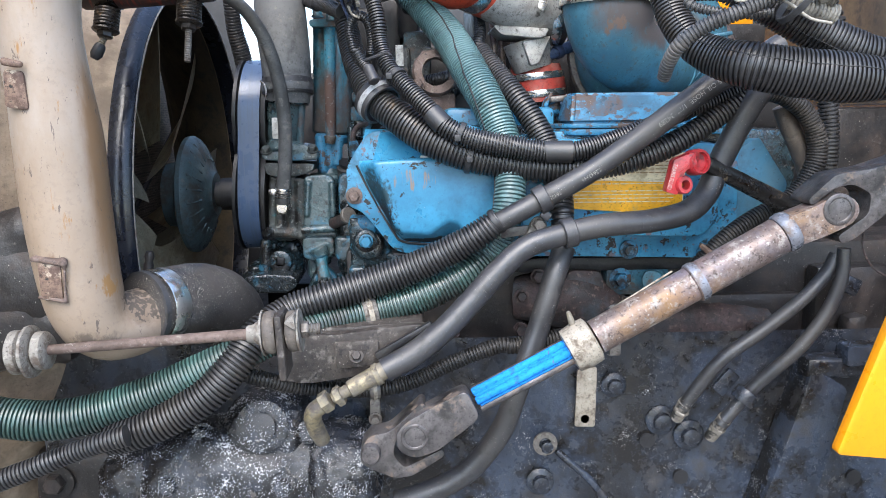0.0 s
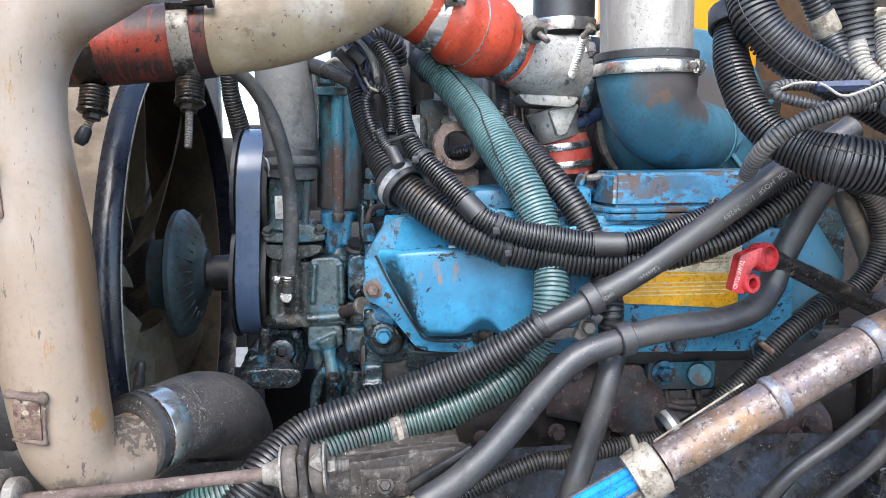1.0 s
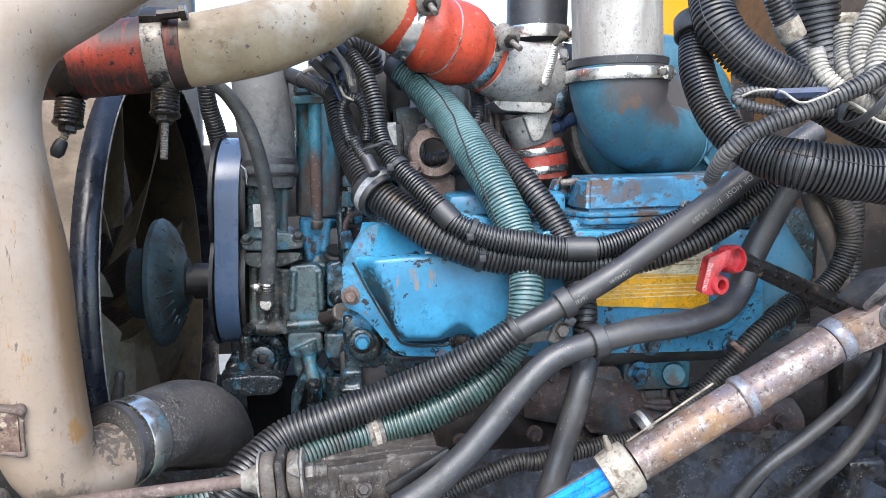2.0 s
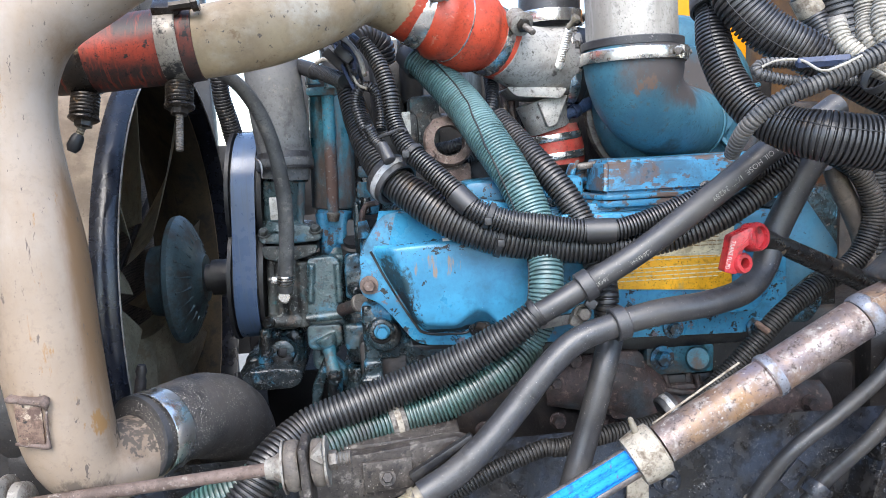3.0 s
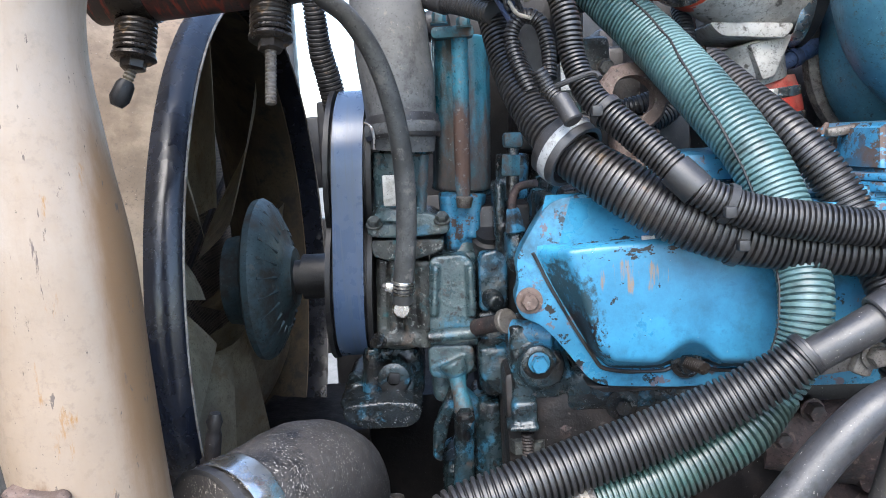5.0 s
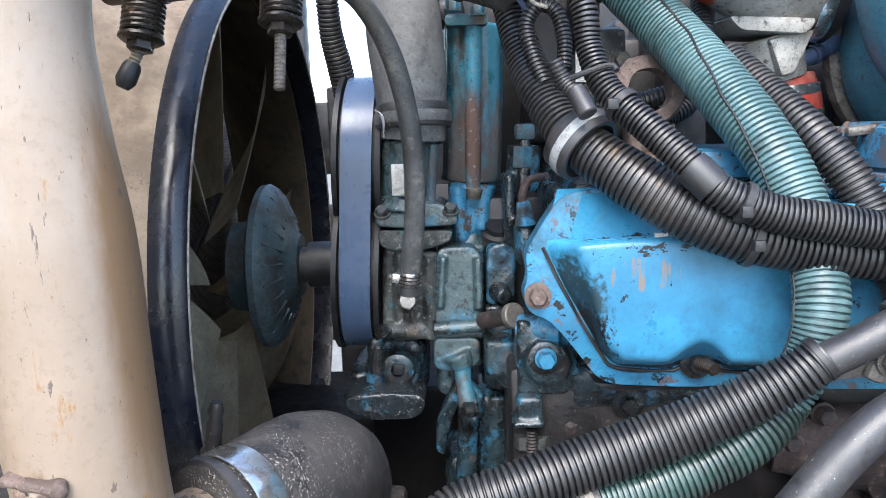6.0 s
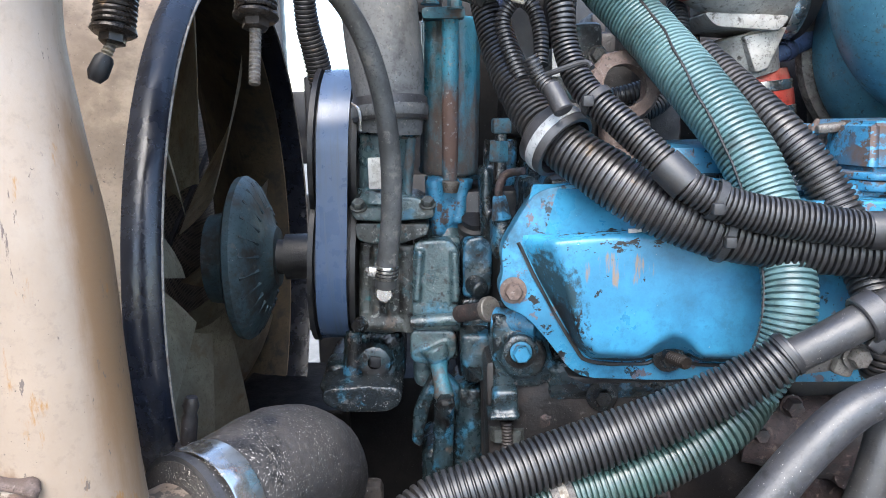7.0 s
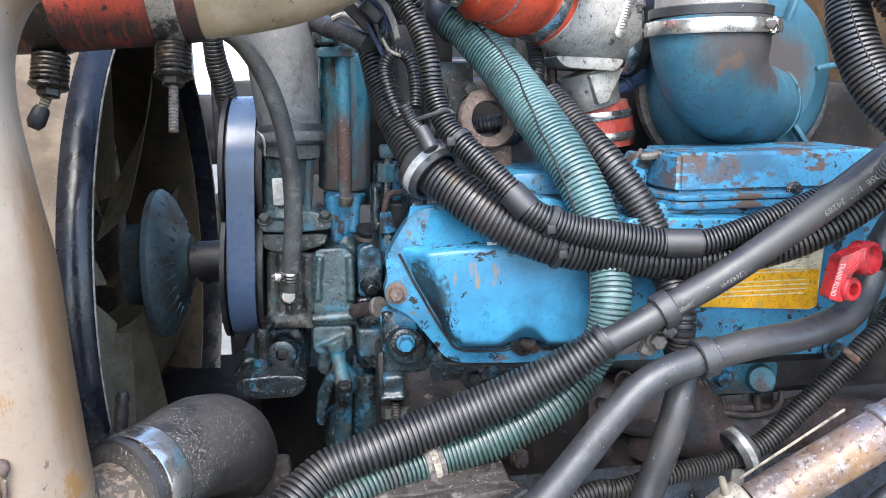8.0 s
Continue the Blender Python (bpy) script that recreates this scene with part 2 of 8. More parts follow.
M_CANRUST = surf("rusted_column", (0.045, 0.22, 0.31), 0.45, layers=(((0.10, 0.06, 0.048), 55, 0.40, 0.16, 0.8, (1.0, 1.0, 0.5), ((0.0, 0.0, 0.05), (0.1, 0.1, 0.10))), ((0.11, 0.070, 0.055), 45, 0.24, 0.07, 0.8, (1.0, 1.0, 0.25)), ((0.20, 0.19, 0.18), 150, 0.26, 0.04, 0.7), (SOOT, 120, 0.2, 0.04, 0.6)), bump=0.6, dust=0.15)
M_CAN = surf("rust_streaked_teal", (0.030, 0.135, 0.180), 0.28, layers=(((0.036, 0.20, 0.29), 14, 0.36, 0.10, 0.34), ((0.10, 0.058, 0.040), 46, 0.28, 0.07, 0.7, (1.0, 1.0, 0.25)), ((0.085, 0.055, 0.042), 60, 0.24, 0.20, 0.7, (1.0, 1.0, 0.5), ((0.0, 0.0, 0.015), (0.12, 0.2, 0.14))), ((0.020, 0.030, 0.030), 40, 0.34, 0.06, 0.4, (1.0, 1.0, 0.4)), ((0.18, 0.20, 0.19), 190, 0.16, 0.03, 0.6)), bump=0.5, dust=0.08, spec=0.8)
M_TURBO = surf("smoked_blue_paint", (0.047, 0.145, 0.200), 0.40, layers=(((0.028, 0.10, 0.155), 14, 0.35, 0.12, 0.5), ((0.070, 0.060, 0.058), 18, 0.66, 0.12, 0.6, (1.0, 1.0, 0.6), ((-0.01, -0.05, 0.120), (0.13, 0.18, 0.085))), ((0.036, 0.046, 0.046), 22, 0.44, 0.10, 0.5, (1.0, 1.0, 0.8), ((0.01, -0.070, 0.006), (0.12, 0.08, 0.040))), ((0.12, 0.080, 0.06), 60, 0.26, 0.03, 0.7, (1.0, 1.0, 0.5), ((-0.05, -0.07, 0.095), (0.045, 0.07, 0.050))), ((0.10, 0.075, 0.06), 45, 0.10, 0.05, 0.7), ((0.06, 0.09, 0.10), 120, 0.24, 0.04, 0.6), (SOOT, 80, 0.10, 0.03, 0.6)), bump=0.2, vary=0.16, dust=0.10)
M_IRON = surf("grimy_cast_iron", (0.020, 0.018, 0.018), 0.45, layers=(((0.052, 0.038, 0.032), 22, 0.35, 0.10, 0.8), (SOOT, 9, 0.42, 0.15, 0.3), ((0.10, 0.09, 0.085), 140, 0.16, 0.04, 0.8)), bump=0.9, grain=130, dust=0.28)
M_RUST = surf("rusty_iron", (0.068, 0.045, 0.043), 0.68, layers=(((0.028, 0.022, 0.021), 30, 0.44, 0.08, 0.55), ((0.16, 0.12, 0.10), 130, 0.26, 0.04, 0.9), (SOOT, 150, 0.26, 0.04, 0.5), ((0.05, 0.07, 0.085), 18, 0.25, 0.10, 0.5)), bump=1.0, grain=220, dust=0.2)
# the blue-grey layer is a wet sheen painted into the colour
M_FRAME = surf("oily_frame_steel", (0.013, 0.014, 0.017), 0.32, layers=(((0.045, 0.060, 0.090), 6, 0.44, 0.12, 0.26, (1.0, 1.0, 0.4)), (SOOT, 14, 0.42, 0.08, 0.20), ((0.046, 0.043, 0.044), 24, 0.20, 0.10, 0.8), ((0.09, 0.085, 0.08), 140, 0.18, 0.04, 0.9)), bump=1.0, grain=120, dust=0.36, dust_colour=(0.50, 0.49, 0.48), dust_scale=640.0, clump_by=0.6)
M_RUST_PALE = surf("pale_rusty_iron", (0.135, 0.095, 0.080), 0.7, layers=(((0.08, 0.055, 0.045), 40, 0.40, 0.06, 0.7), ((0.24, 0.20, 0.175), 130, 0.26, 0.04, 0.8)), bump=0.9, grain=220, dust=0.2)
M_GREASE = surf("wet_black_grease", (0.010, 0.010, 0.012), 0.18, layers=(((0.030, 0.034, 0.045), 22, 0.40, 0.08, 0.2), ((0.055, 0.045, 0.035), 60, 0.24, 0.04, 0.5)), bump=1.0, grain=520, dust=0.72, dust_colour=(0.52, 0.52, 0.54), dust_scale=540.0, clump_by=0.55, spec=0.8)
M_SHAFT = surf("rusted_bare_shaft", (0.20, 0.16, 0.15), 0.34, 0.55, layers=(((0.27, 0.140, 0.045), 9, 0.36, 0.12, 0.45), ((0.125, 0.125, 0.175), 8, 0.42, 0.12, 0.35), ((0.10, 0.062, 0.050), 30, 0.30, 0.14, 0.6), ((0.30, 0.27, 0.25), 60, 0.30, 0.06, 0.45), ((0.055, 0.038, 0.032), 190, 0.28, 0.06, 0.7), ((0.42, 0.40, 0.37), 210, 0.20, 0.04, 0.5)), bump=0.5, dust=0.15)
M_YOKE = surf("greasy_forged_steel", (0.12, 0.11, 0.11), 0.38, 0.5, layers=((SOOT, 20, 0.38, 0.1, 0.4), ((0.16, 0.12, 0.095), 50, 0.28, 0.06, 0.8)), bump=0.45, dust=0.15)
M_TAPE = surf("bright_blue_coating", (0.015, 0.20, 0.62), 0.75, layers=(((0.02, 0.10, 0.27), 40, 0.20, 0.05, 0.6), ((0.10, 0.10, 0.10), 90, 0.12, 0.03, 0.6)), bump=0.1, spec=0.12)
M_BLUE_BOX = surf("flaking_blue_paint", (0.038, 0.20, 0.345), 0.36, layers=(((0.085, 0.055, 0.042), 26, 0.42, 0.012, 0.7, (0.7, 1.0, 1.3)), ((0.085, 0.055, 0.045), 34, 0.26, 0.012, 0.7, (0.7, 1.0, 1.3), ((-0.045, -0.055, 0.020), (0.085, 0.04, 0.034))), ((0.09, 0.06, 0.05), 70, 0.28, 0.015, 0.7), (SOOT, 90, 0.26, 0.015, 0.5), ((0.025, 0.10, 0.17), 18, 0.3, 0.1, 0.5)), bump=0.25, vary=0.15, dust=0.08)
M_ZINC = surf("dirty_cream_metal", (0.33, 0.29, 0.235), 0.5, 0.2, layers=(((0.13, 0.10, 0.075), 45, 0.38, 0.08, 0.8), ((0.42, 0.38, 0.32), 90, 0.22, 0.05, 0.6)), bump=0.35, dust=0.15)
M_PALE = surf("dusty_washer_steel", (0.20, 0.185, 0.165), 0.6, 0.1, layers=(((0.10, 0.075, 0.06), 50, 0.36, 0.08, 0.8), ((0.30, 0.28, 0.25), 120, 0.28, 0.05, 0.7)), bump=0.6, dust=0.35)
M_BRACKET = surf("gritty_brown_steel", (0.055, 0.046, 0.040), 0.6, layers=(((0.028, 0.022, 0.020), 30, 0.44, 0.08, 0.5), ((0.15, 0.135, 0.12), 90, 0.28, 0.05, 0.9), (SOOT, 150, 0.28, 0.04, 0.5)), bump=0.9, grain=220, dust=0.40)

M_BRASS = surf("plated_fitting", (0.32, 0.27, 0.17), 0.34, 0.85, layers=(((0.06, 0.05, 0.045), 60, 0.48, 0.10, 0.7), ((0.17, 0.15, 0.12), 25, 0.35, 0.1, 0.6)), bump=0.35, dust=0.2)
M_LOOM = surf("black_ribbed_plastic", (0.016, 0.016, 0.018), 0.44, layers=(((0.035, 0.030, 0.027), 18, 0.34, 0.12, 0.45), ((0.11, 0.07, 0.04), 55, 0.10, 0.03, 0.6), (SOOT, 90, 0.22, 0.04, 0.4)), bump=0.10, dust=0.14, dust_colour=(0.34, 0.31, 0.27), spec=0.8)
M_LOOM_DUST = surf("dusty_ribbed_plastic", (0.018, 0.017, 0.017), 0.5, layers=(((0.050, 0.043, 0.038), 18, 0.36, 0.12, 0.7), (SOOT, 60, 0.24, 0.05, 0.5)), bump=0.15, dust=0.36, dust_colour=(0.38, 0.35, 0.31))
M_COUPLER = surf("dusty_red_silicone", (0.34, 0.042, 0.030), 0.5, layers=(((0.40, 0.16, 0.12), 30, 0.3, 0.12, 0.7), ((0.15, 0.03, 0.022), 60, 0.25, 0.06, 0.6)), bump=0.12, dust=0.15)
M_LOOM_GREY = surf("greyed_ribbed_plastic", (0.060, 0.060, 0.062), 0.42, layers=(((0.12, 0.11, 0.10), 22, 0.36, 0.12, 0.7), ((0.015, 0.014, 0.014), 40, 0.30, 0.08, 0.5)), bump=0.15, dust=0.15)
M_LOOM_PALE = surf("sun_bleached_ribbed_plastic", (0.33, 0.305, 0.26), 0.6, layers=(((0.17, 0.155, 0.135), 22, 0.4, 0.12, 0.75), (GRIME, 50, 0.22, 0.06, 0.6)), bump=0.15, dust=0.1)
M_MUD = surf("muddy_rubber", (0.105, 0.088, 0.074), 0.6, layers=(((0.06, 0.05, 0.045), 20, 0.4, 0.1, 0.6), ((0.17, 0.145, 0.12), 70, 0.28, 0.06, 0.8)), bump=0.3, dust=0.2)
M_STEP = surf("bluish_bare_steel", (0.21, 0.22, 0.255), 0.32, 0.5, layers=(((0.14, 0.10, 0.075), 40, 0.34, 0.08, 0.6), (SOOT, 110, 0.16, 0.04, 0.6)), bump=0.3, dust=0.15)
M_LOOM_TEAL = surf("faded_teal_ribbed_plastic", (0.070, 0.142, 0.150), 0.36, layers=(((0.115, 0.205, 0.21), 16, 0.40, 0.15, 0.45), ((0.035, 0.055, 0.055), 26, 0.28, 0.10, 0.5), ((0.16, 0.16, 0.14), 150, 0.14, 0.04, 0.7)), bump=0.10, dust=0.12, spec=0.7)
M_LOOM_GREEN = surf("green_black_ribbed_plastic", (0.030, 0.055, 0.050), 0.34, layers=(((0.065, 0.145, 0.13), 9, 0.36, 0.14, 0.40), ((0.022, 0.022, 0.020), 14, 0.38, 0.1, 0.5)), bump=0.10, dust=0.18, dust_colour=(0.36, 0.34, 0.30), spec=0.8)
M_RUBBER = surf("dusty_black_rubber", (0.030, 0.030, 0.034), 0.40, layers=(((0.050, 0.046, 0.044), 14, 0.36, 0.14, 0.55), (SOOT, 45, 0.26, 0.06, 0.5), ((0.10, 0.09, 0.08), 150, 0.12, 0.04, 0.7)), bump=0.25, grain=500, dust=0.32, dust_scale=760.0, dust_colour=(0.60, 0.56, 0.50), spec=0.75)
M_VENT = surf("greyed_vent_rubber", (0.095, 0.097, 0.098), 0.5, layers=(((0.05, 0.05, 0.05), 20, 0.4, 0.12, 0.6), ((0.17, 0.16, 0.15), 60, 0.25, 0.06, 0.7)), bump=0.2, dust=0.25)
M_LUG = surf("rusty_weld_paint", (0.19, 0.125, 0.092), 0.6, layers=(((0.085, 0.050, 0.040), 50, 0.48, 0.08, 0.75), ((0.42, 0.34, 0.26), 70, 0.28, 0.05, 0.5), (SOOT, 110, 0.2, 0.04, 0.6)), bump=0.6)
M_RUBBER_ELBOW = surf("gritty_rubber_elbow", (0.062, 0.056, 0.053), 0.44, layers=(((0.080, 0.068, 0.060), 10, 0.42, 0.14, 0.7), (SOOT, 26, 0.26, 0.08, 0.4), ((0.13, 0.115, 0.10), 210, 0.28, 0.04, 0.8)), bump=0.7, grain=380, dust=0.66, dust_colour=(0.52, 0.48, 0.43), dust_scale=640.0, clump_by=0.38)
M_RUBBER_GREY = surf("grey_rubber_hose", (0.115, 0.12, 0.125), 0.55, layers=(((0.17, 0.17, 0.165), 7, 0.4, 0.15, 0.7), ((0.05, 0.05, 0.052), 25, 0.3, 0.10, 0.6), ((0.20, 0.19, 0.17), 120, 0.2, 0.05, 0.7)), bump=0.2, dust=0.1)
M_BELT = surf("worn_belt_back", (0.062, 0.098, 0.175), 0.30, layers=(((0.06, 0.085, 0.13), 220, 0.35, 0.08, 0.4, (1.0, 0.03, 0.03)),), bump=0.05, vary=0.06, spec=0.6)
# for sooty metal, and for gaps and recesses whose shade is painted black
M_BLACK = surf("sooty_metal_and_shade_black", (0.012, 0.012, 0.014), 0.42, layers=(((0.032, 0.030, 0.029), 25, 0.35, 0.1, 0.6),), bump=0.4, dust=0.08)
# near-black that carries the shade of deep cavities in its colour
M_CAVITY = surf("cavity_shade_black", (0.006, 0.006, 0.007), 0.5, layers=((SOOT, 30, 0.4, 0.1, 0.4),), bump=0.5, spec=0.25)
M_FAN = surf("dusty_olive_fan", (0.48, 0.42, 0.29), 0.6, layers=(((0.28, 0.235, 0.165), 12, 0.45, 0.15, 0.7), ((0.28, 0.19, 0.10), 25, 0.24, 0.1, 0.7)), bump=0.1)
M_CLUTCH = surf("dark_teal_clutch_casting", (0.046, 0.076, 0.088), 0.5, 0.2, layers=((GRIME, 30, 0.40, 0.1, 0.6), ((0.10, 0.10, 0.095), 90, 0.2, 0.05, 0.7)), bump=0.3, dust=0.1)
M_SCRAPED = surf("scraped_band", (0.24, 0.215, 0.185), 0.45, 0.4, layers=((SOOT, 35, 0.40, 0.04, 0.6), ((0.34, 0.31, 0.27), 80, 0.25, 0.04, 0.6)), bump=0.3)
M_CORE = surf("radiator_core", (0.34, 0.285, 0.22), 0.7, layers=(((0.20, 0.165, 0.125), 10, 0.4, 0.15, 0.8),), bump=0.4)
M_MESH = surf("perforated_guard", (0.34, 0.275, 0.21), 0.7, layers=(((0.19, 0.15, 0.11), 10, 0.4, 0.15, 0.8),), bump=0.2)


def perforate(m, pitch):
    """A staggered grid of dark punched holes across y and z."""
    n, link = m.node_tree.nodes, m.node_tree.links.new
    co = n.new("ShaderNodeTexCoord").outputs["Object"]
    waves = []
    for way in ((0.0, 1.0, 0.58), (0.0, 1.0, -0.58)):
        d = n.new("ShaderNodeVectorMath")
        d.operation = "DOT_PRODUCT"
        link(co, d.inputs[0])
        d.inputs[1].default_value = way
        w = n.new("ShaderNodeMath")
        w.operation = "MULTIPLY"
        link(d.outputs["Value"], w.inputs[0])
        w.inputs[1].default_value = 2 * math.pi / pitch
        c = n.new("ShaderNodeMath")
        c.operation = "COSINE"
        link(w.outputs[0], c.inputs[0])
        waves.append(c.outputs[0])
    add = n.new("ShaderNodeMath")
    add.operation = "ADD"
    link(waves[0], add.inputs[0])
    link(waves[1], add.inputs[1])
    r = n.new("ShaderNodeMapRange")
    r.inputs["From Min"].default_value, r.inputs["From Max"].default_value = 0.1, 0.7
    link(add.outputs[0], r.inputs["Value"])
    base = n["Principled BSDF"].inputs["Base Color"]
    old = base.links[0].from_socket
    x = n.new("ShaderNodeMix")
    x.data_type = "RGBA"
    link(r.outputs["Result"], x.inputs["Factor"])
    link(old, x.inputs["A"])
    x.inputs["B"].default_value = (*SOOT, 1.0)
    link(x.outputs["Result"], base)


perforate(M_MESH, 0.0062)
M_WHITE = surf("white_label_stock", (0.55, 0.55, 0.52), 0.6, layers=(((0.32, 0.30, 0.26), 60, 0.36, 0.08, 0.7),), bump=0.05)
M_STRIPE = surf("pale_reflective_stripe", (0.34, 0.35, 0.36), 0.4, layers=(((0.18, 0.17, 0.16), 60, 0.34, 0.08, 0.6),), bump=0.1, dust=0.1)
M_DECAL_Y = surf("amber_decal", (0.72, 0.36, 0.008), 0.45, layers=(((0.45, 0.30, 0.08), 40, 0.14, 0.05, 0.6), (GRIME, 70, 0.08, 0.03, 0.7)), bump=0.03)
M_DECAL_P = surf("cream_decal", (0.62, 0.57, 0.42), 0.5, layers=(((0.40, 0.34, 0.22), 35, 0.3, 0.08, 0.6), (GRIME, 70, 0.12, 0.03, 0.7)), bump=0.03)
M_INK = surf("faded_brown_ink", (0.28, 0.19, 0.09), 0.6, bump=0.0)
M_PRINT = surf("pale_hose_print", (0.30, 0.29, 0.275), 0.7, layers=(((0.06, 0.06, 0.06), 300, 0.35, 0.05, 0.7),), bump=0.0)
M_TAG = surf("red_plastic_pull", (0.42, 0.022, 0.028), 0.32, layers=(((0.11, 0.01, 0.011), 60, 0.34, 0.08, 0.4), ((0.34, 0.10, 0.09), 130, 0.15, 0.05, 0.6)), bump=0.08, dust=0.2, spec=0.7)
M_YELLOW = surf("yellow_body_paint", (0.80, 0.29, 0.006), 0.35, layers=(((0.55, 0.26, 0.02), 8, 0.2, 0.12, 0.4),), bump=0.02, vary=0.06)
M_FIREWALL = surf("tan_firewall_and_shroud_shade", (0.10, 0.073, 0.04), 0.6, layers=(((0.06, 0.048, 0.033), 10, 0.45, 0.15, 0.7), (GRIME, 40, 0.34, 0.08, 0.7)), bump=0.2)
M_WIRE = surf("white_wire", (0.36, 0.33, 0.28), 0.5, bump=0.0)
M_TAP = surf("slate_blue_rubber", (0.060, 0.095, 0.185), 0.5, layers=(((0.03, 0.045, 0.08), 40, 0.3, 0.08, 0.6),), bump=0.15, dust=0.12)
M_WIRE_BLUE = surf("slate_blue_wire", (0.035, 0.05, 0.10), 0.5, bump=0.0)
M_TIE = surf("black_nylon", (0.03, 0.03, 0.032), 0.45, bump=0.05, dust=0.1)
M_CONC = surf("dusty_concrete", (0.22, 0.205, 0.18), 0.85, layers=(((0.16, 0.15, 0.13), 0.8, 0.4, 0.15, 0.9),), bump=0.3, grain=40)

# ---- tools ----


def thing(name, label, category, at=(0, 0, 0), group="", kind=""):
    ob = new(name)
    ob.location = at
    ob.empty_display_size = 0.02
    return tagged(ob, label, category, group, kind)


def world_at(ob):
    at = Vector((0, 0, 0))
    while ob:
        at += Vector(ob.location)
        ob = ob.parent
    return at


def part(name, bm, material, parent=None, label="", smooth=40.0):
    """Links a bmesh, drawn in world coordinates, as one mesh: under a thing or a part, or as a thing with its origin at its foot."""
    me = bpy.data.meshes.new(name)
    bmesh.ops.recalc_face_normals(bm, faces=bm.faces)
    cos = [v.co for v in bm.verts]
    lo = Vector([min(c[k] for c in cos) for k in range(3)])
    hi = Vector([max(c[k] for c in cos) for k in range(3)])
    at = Vector(((lo.x + hi.x) / 2, (lo.y + hi.y) / 2, lo.z))
    bm.transform(Matrix.Translation(-at))
    for e in bm.edges:
        if len(e.link_faces) == 2:
            e.smooth = e.calc_face_angle(0.0) < radians(smooth)
    for f in bm.faces:
        f.smooth = True
    bm.to_mesh(me)
    bm.free()
    me.materials.append(material)
    ob = new(name, me)
    if parent:
        ob.parent = parent
        ob.location = at - world_at(parent)
    else:
        ob.location = at
    if label:
        ob["label"] = label
    return ob


def solo(name, bm, material, label, category, group="", kind="", smooth=40.0):
    return tagged(part(name, bm, material, None, "", smooth), label, category, group, kind)


def spline(pts, step):
    """Evenly spaced samples (x, y, z, r, run) on a Catmull-Rom curve through pts of (x, y, z, r)."""
    p = [Vector(q) for q in pts]
    p = [2 * p[0] - p[1]] + p + [2 * p[-1] - p[-2]]
    dense = []
    for a, b, c, d in zip(p, p[1:], p[2:], p[3:]):
        for k in range(24):
            t = k / 24
            dense.append(0.5 * (2 * b + (c - a) * t + (2 * a - 5 * b + 4 * c - d) * t * t + (3 * b - a - 3 * c + d) * t ** 3))
    dense.append(p[-2])
    run = [0.0]
    for a, b in zip(dense, dense[1:]):
        run.append(run[-1] + (b.xyz - a.xyz).length)
    count = max(2, int(round(run[-1] / step)))
    out, k = [], 0
    for i in range(count + 1):
        s = run[-1] * i / count
        while k < len(run) - 2 and run[k + 1] < s:
            k += 1
        f = (s - run[k]) / max(1e-9, run[k + 1] - run[k])
        q = dense[k].lerp(dense[k + 1], f)
        out.append((q.xyz, q.w, s))
    return out


def frames_of(samples):
    """A twist-free frame at each sample: (place, tangent, side, up)."""
    out, side = [], None
    for i, (c, r, s) in enumerate(samples):
        t = (samples[min(i + 1, len(samples) - 1)][0] - samples[max(i - 1, 0)][0]).normalized()
        if side is None:
            side = t.cross(Vector((0, 0, 1)))
            if side.length < 0.05:
                side = t.cross(Vector((0, 1, 0)))
        side = (side - t * side.dot(t)).normalized()
        out.append((c, t, side, t.cross(side)))
    return out


def rings(bm, circles, closed=True, caps=True):
    rows = [[bm.verts.new(c) for c in ring] for ring in circles]
    for a, b in zip(rows, rows[1:]):
        for k in range(len(a)):
            if k == len(a) - 1 and not closed:
                break
            j = (k + 1) % len(a)
            bm.faces.new((a[k], a[j], b[j], b[k]))
    if caps and closed:
        bm.faces.new(rows[0][::-1])
        bm.faces.new(rows[-1])
    return rows


def tube(pts, seg=20, step=0.006, bm=None, lumpy=0.0):
    bm = bm or bmesh.new()
    sm = spline(pts, step)
    circles = []
    for (c, t, a, b), (_, r, s) in zip(frames_of(sm), sm):
        ring = []
        for k in range(seg):
            w = 2 * math.pi * k / seg
            d = a * math.cos(w) + b * math.sin(w)
            ring.append(c + d * r * (1 + lumpy * noise.noise(c * 40 + d)))
        circles.append(ring)
    rings(bm, circles)
    return bm


def ribbed(pts, pitch=0.0045, depth=0.0026, seg=20, slit=None, bm=None):
    """Convoluted tubing: broad flat-topped rings with narrow grooves on a bent tube; slit: the angle of the lengthwise seam."""
    bm = bm or bmesh.new()
    sm = spline(pts, pitch / 12)
    fr = frames_of(sm)
    circles = []
    for i, ((c, t, a, b), (_, r, s)) in enumerate(zip(fr, sm)):
        at = i % 12
        if at not in (0, 1, 4, 7, 8, 9, 11):
            continue
        cut = {0: 0.30, 1: 0.05, 4: 0.0, 7: 0.05, 8: 0.30, 9: 1.0, 11: 1.0}[at] * depth
        wob = 1 + 0.025 * noise.noise(Vector((s * 60, r * 999, 3.0)))
        ring = []
        for k in range(seg):
            w = 2 * math.pi * k / seg
            q = r * wob - cut
            if slit is not None and abs((w - slit + math.pi) % (2 * math.pi) - math.pi) < 0.5 * 2 * math.pi / seg:
                q -= depth * 1.3
            ring.append(c + (a * math.cos(w) + b * math.sin(w)) * q)
        circles.append(ring)
    rings(bm, circles)
    return bm


def axes_of(axis):
    t = Vector(axis).normalized()
    a = t.cross(Vector((0, 0, 1)))
    if a.length < 0.05:
        a = t.cross(Vector((0, 1, 0)))
    a.normalize()
    return t, a, t.cross(a)


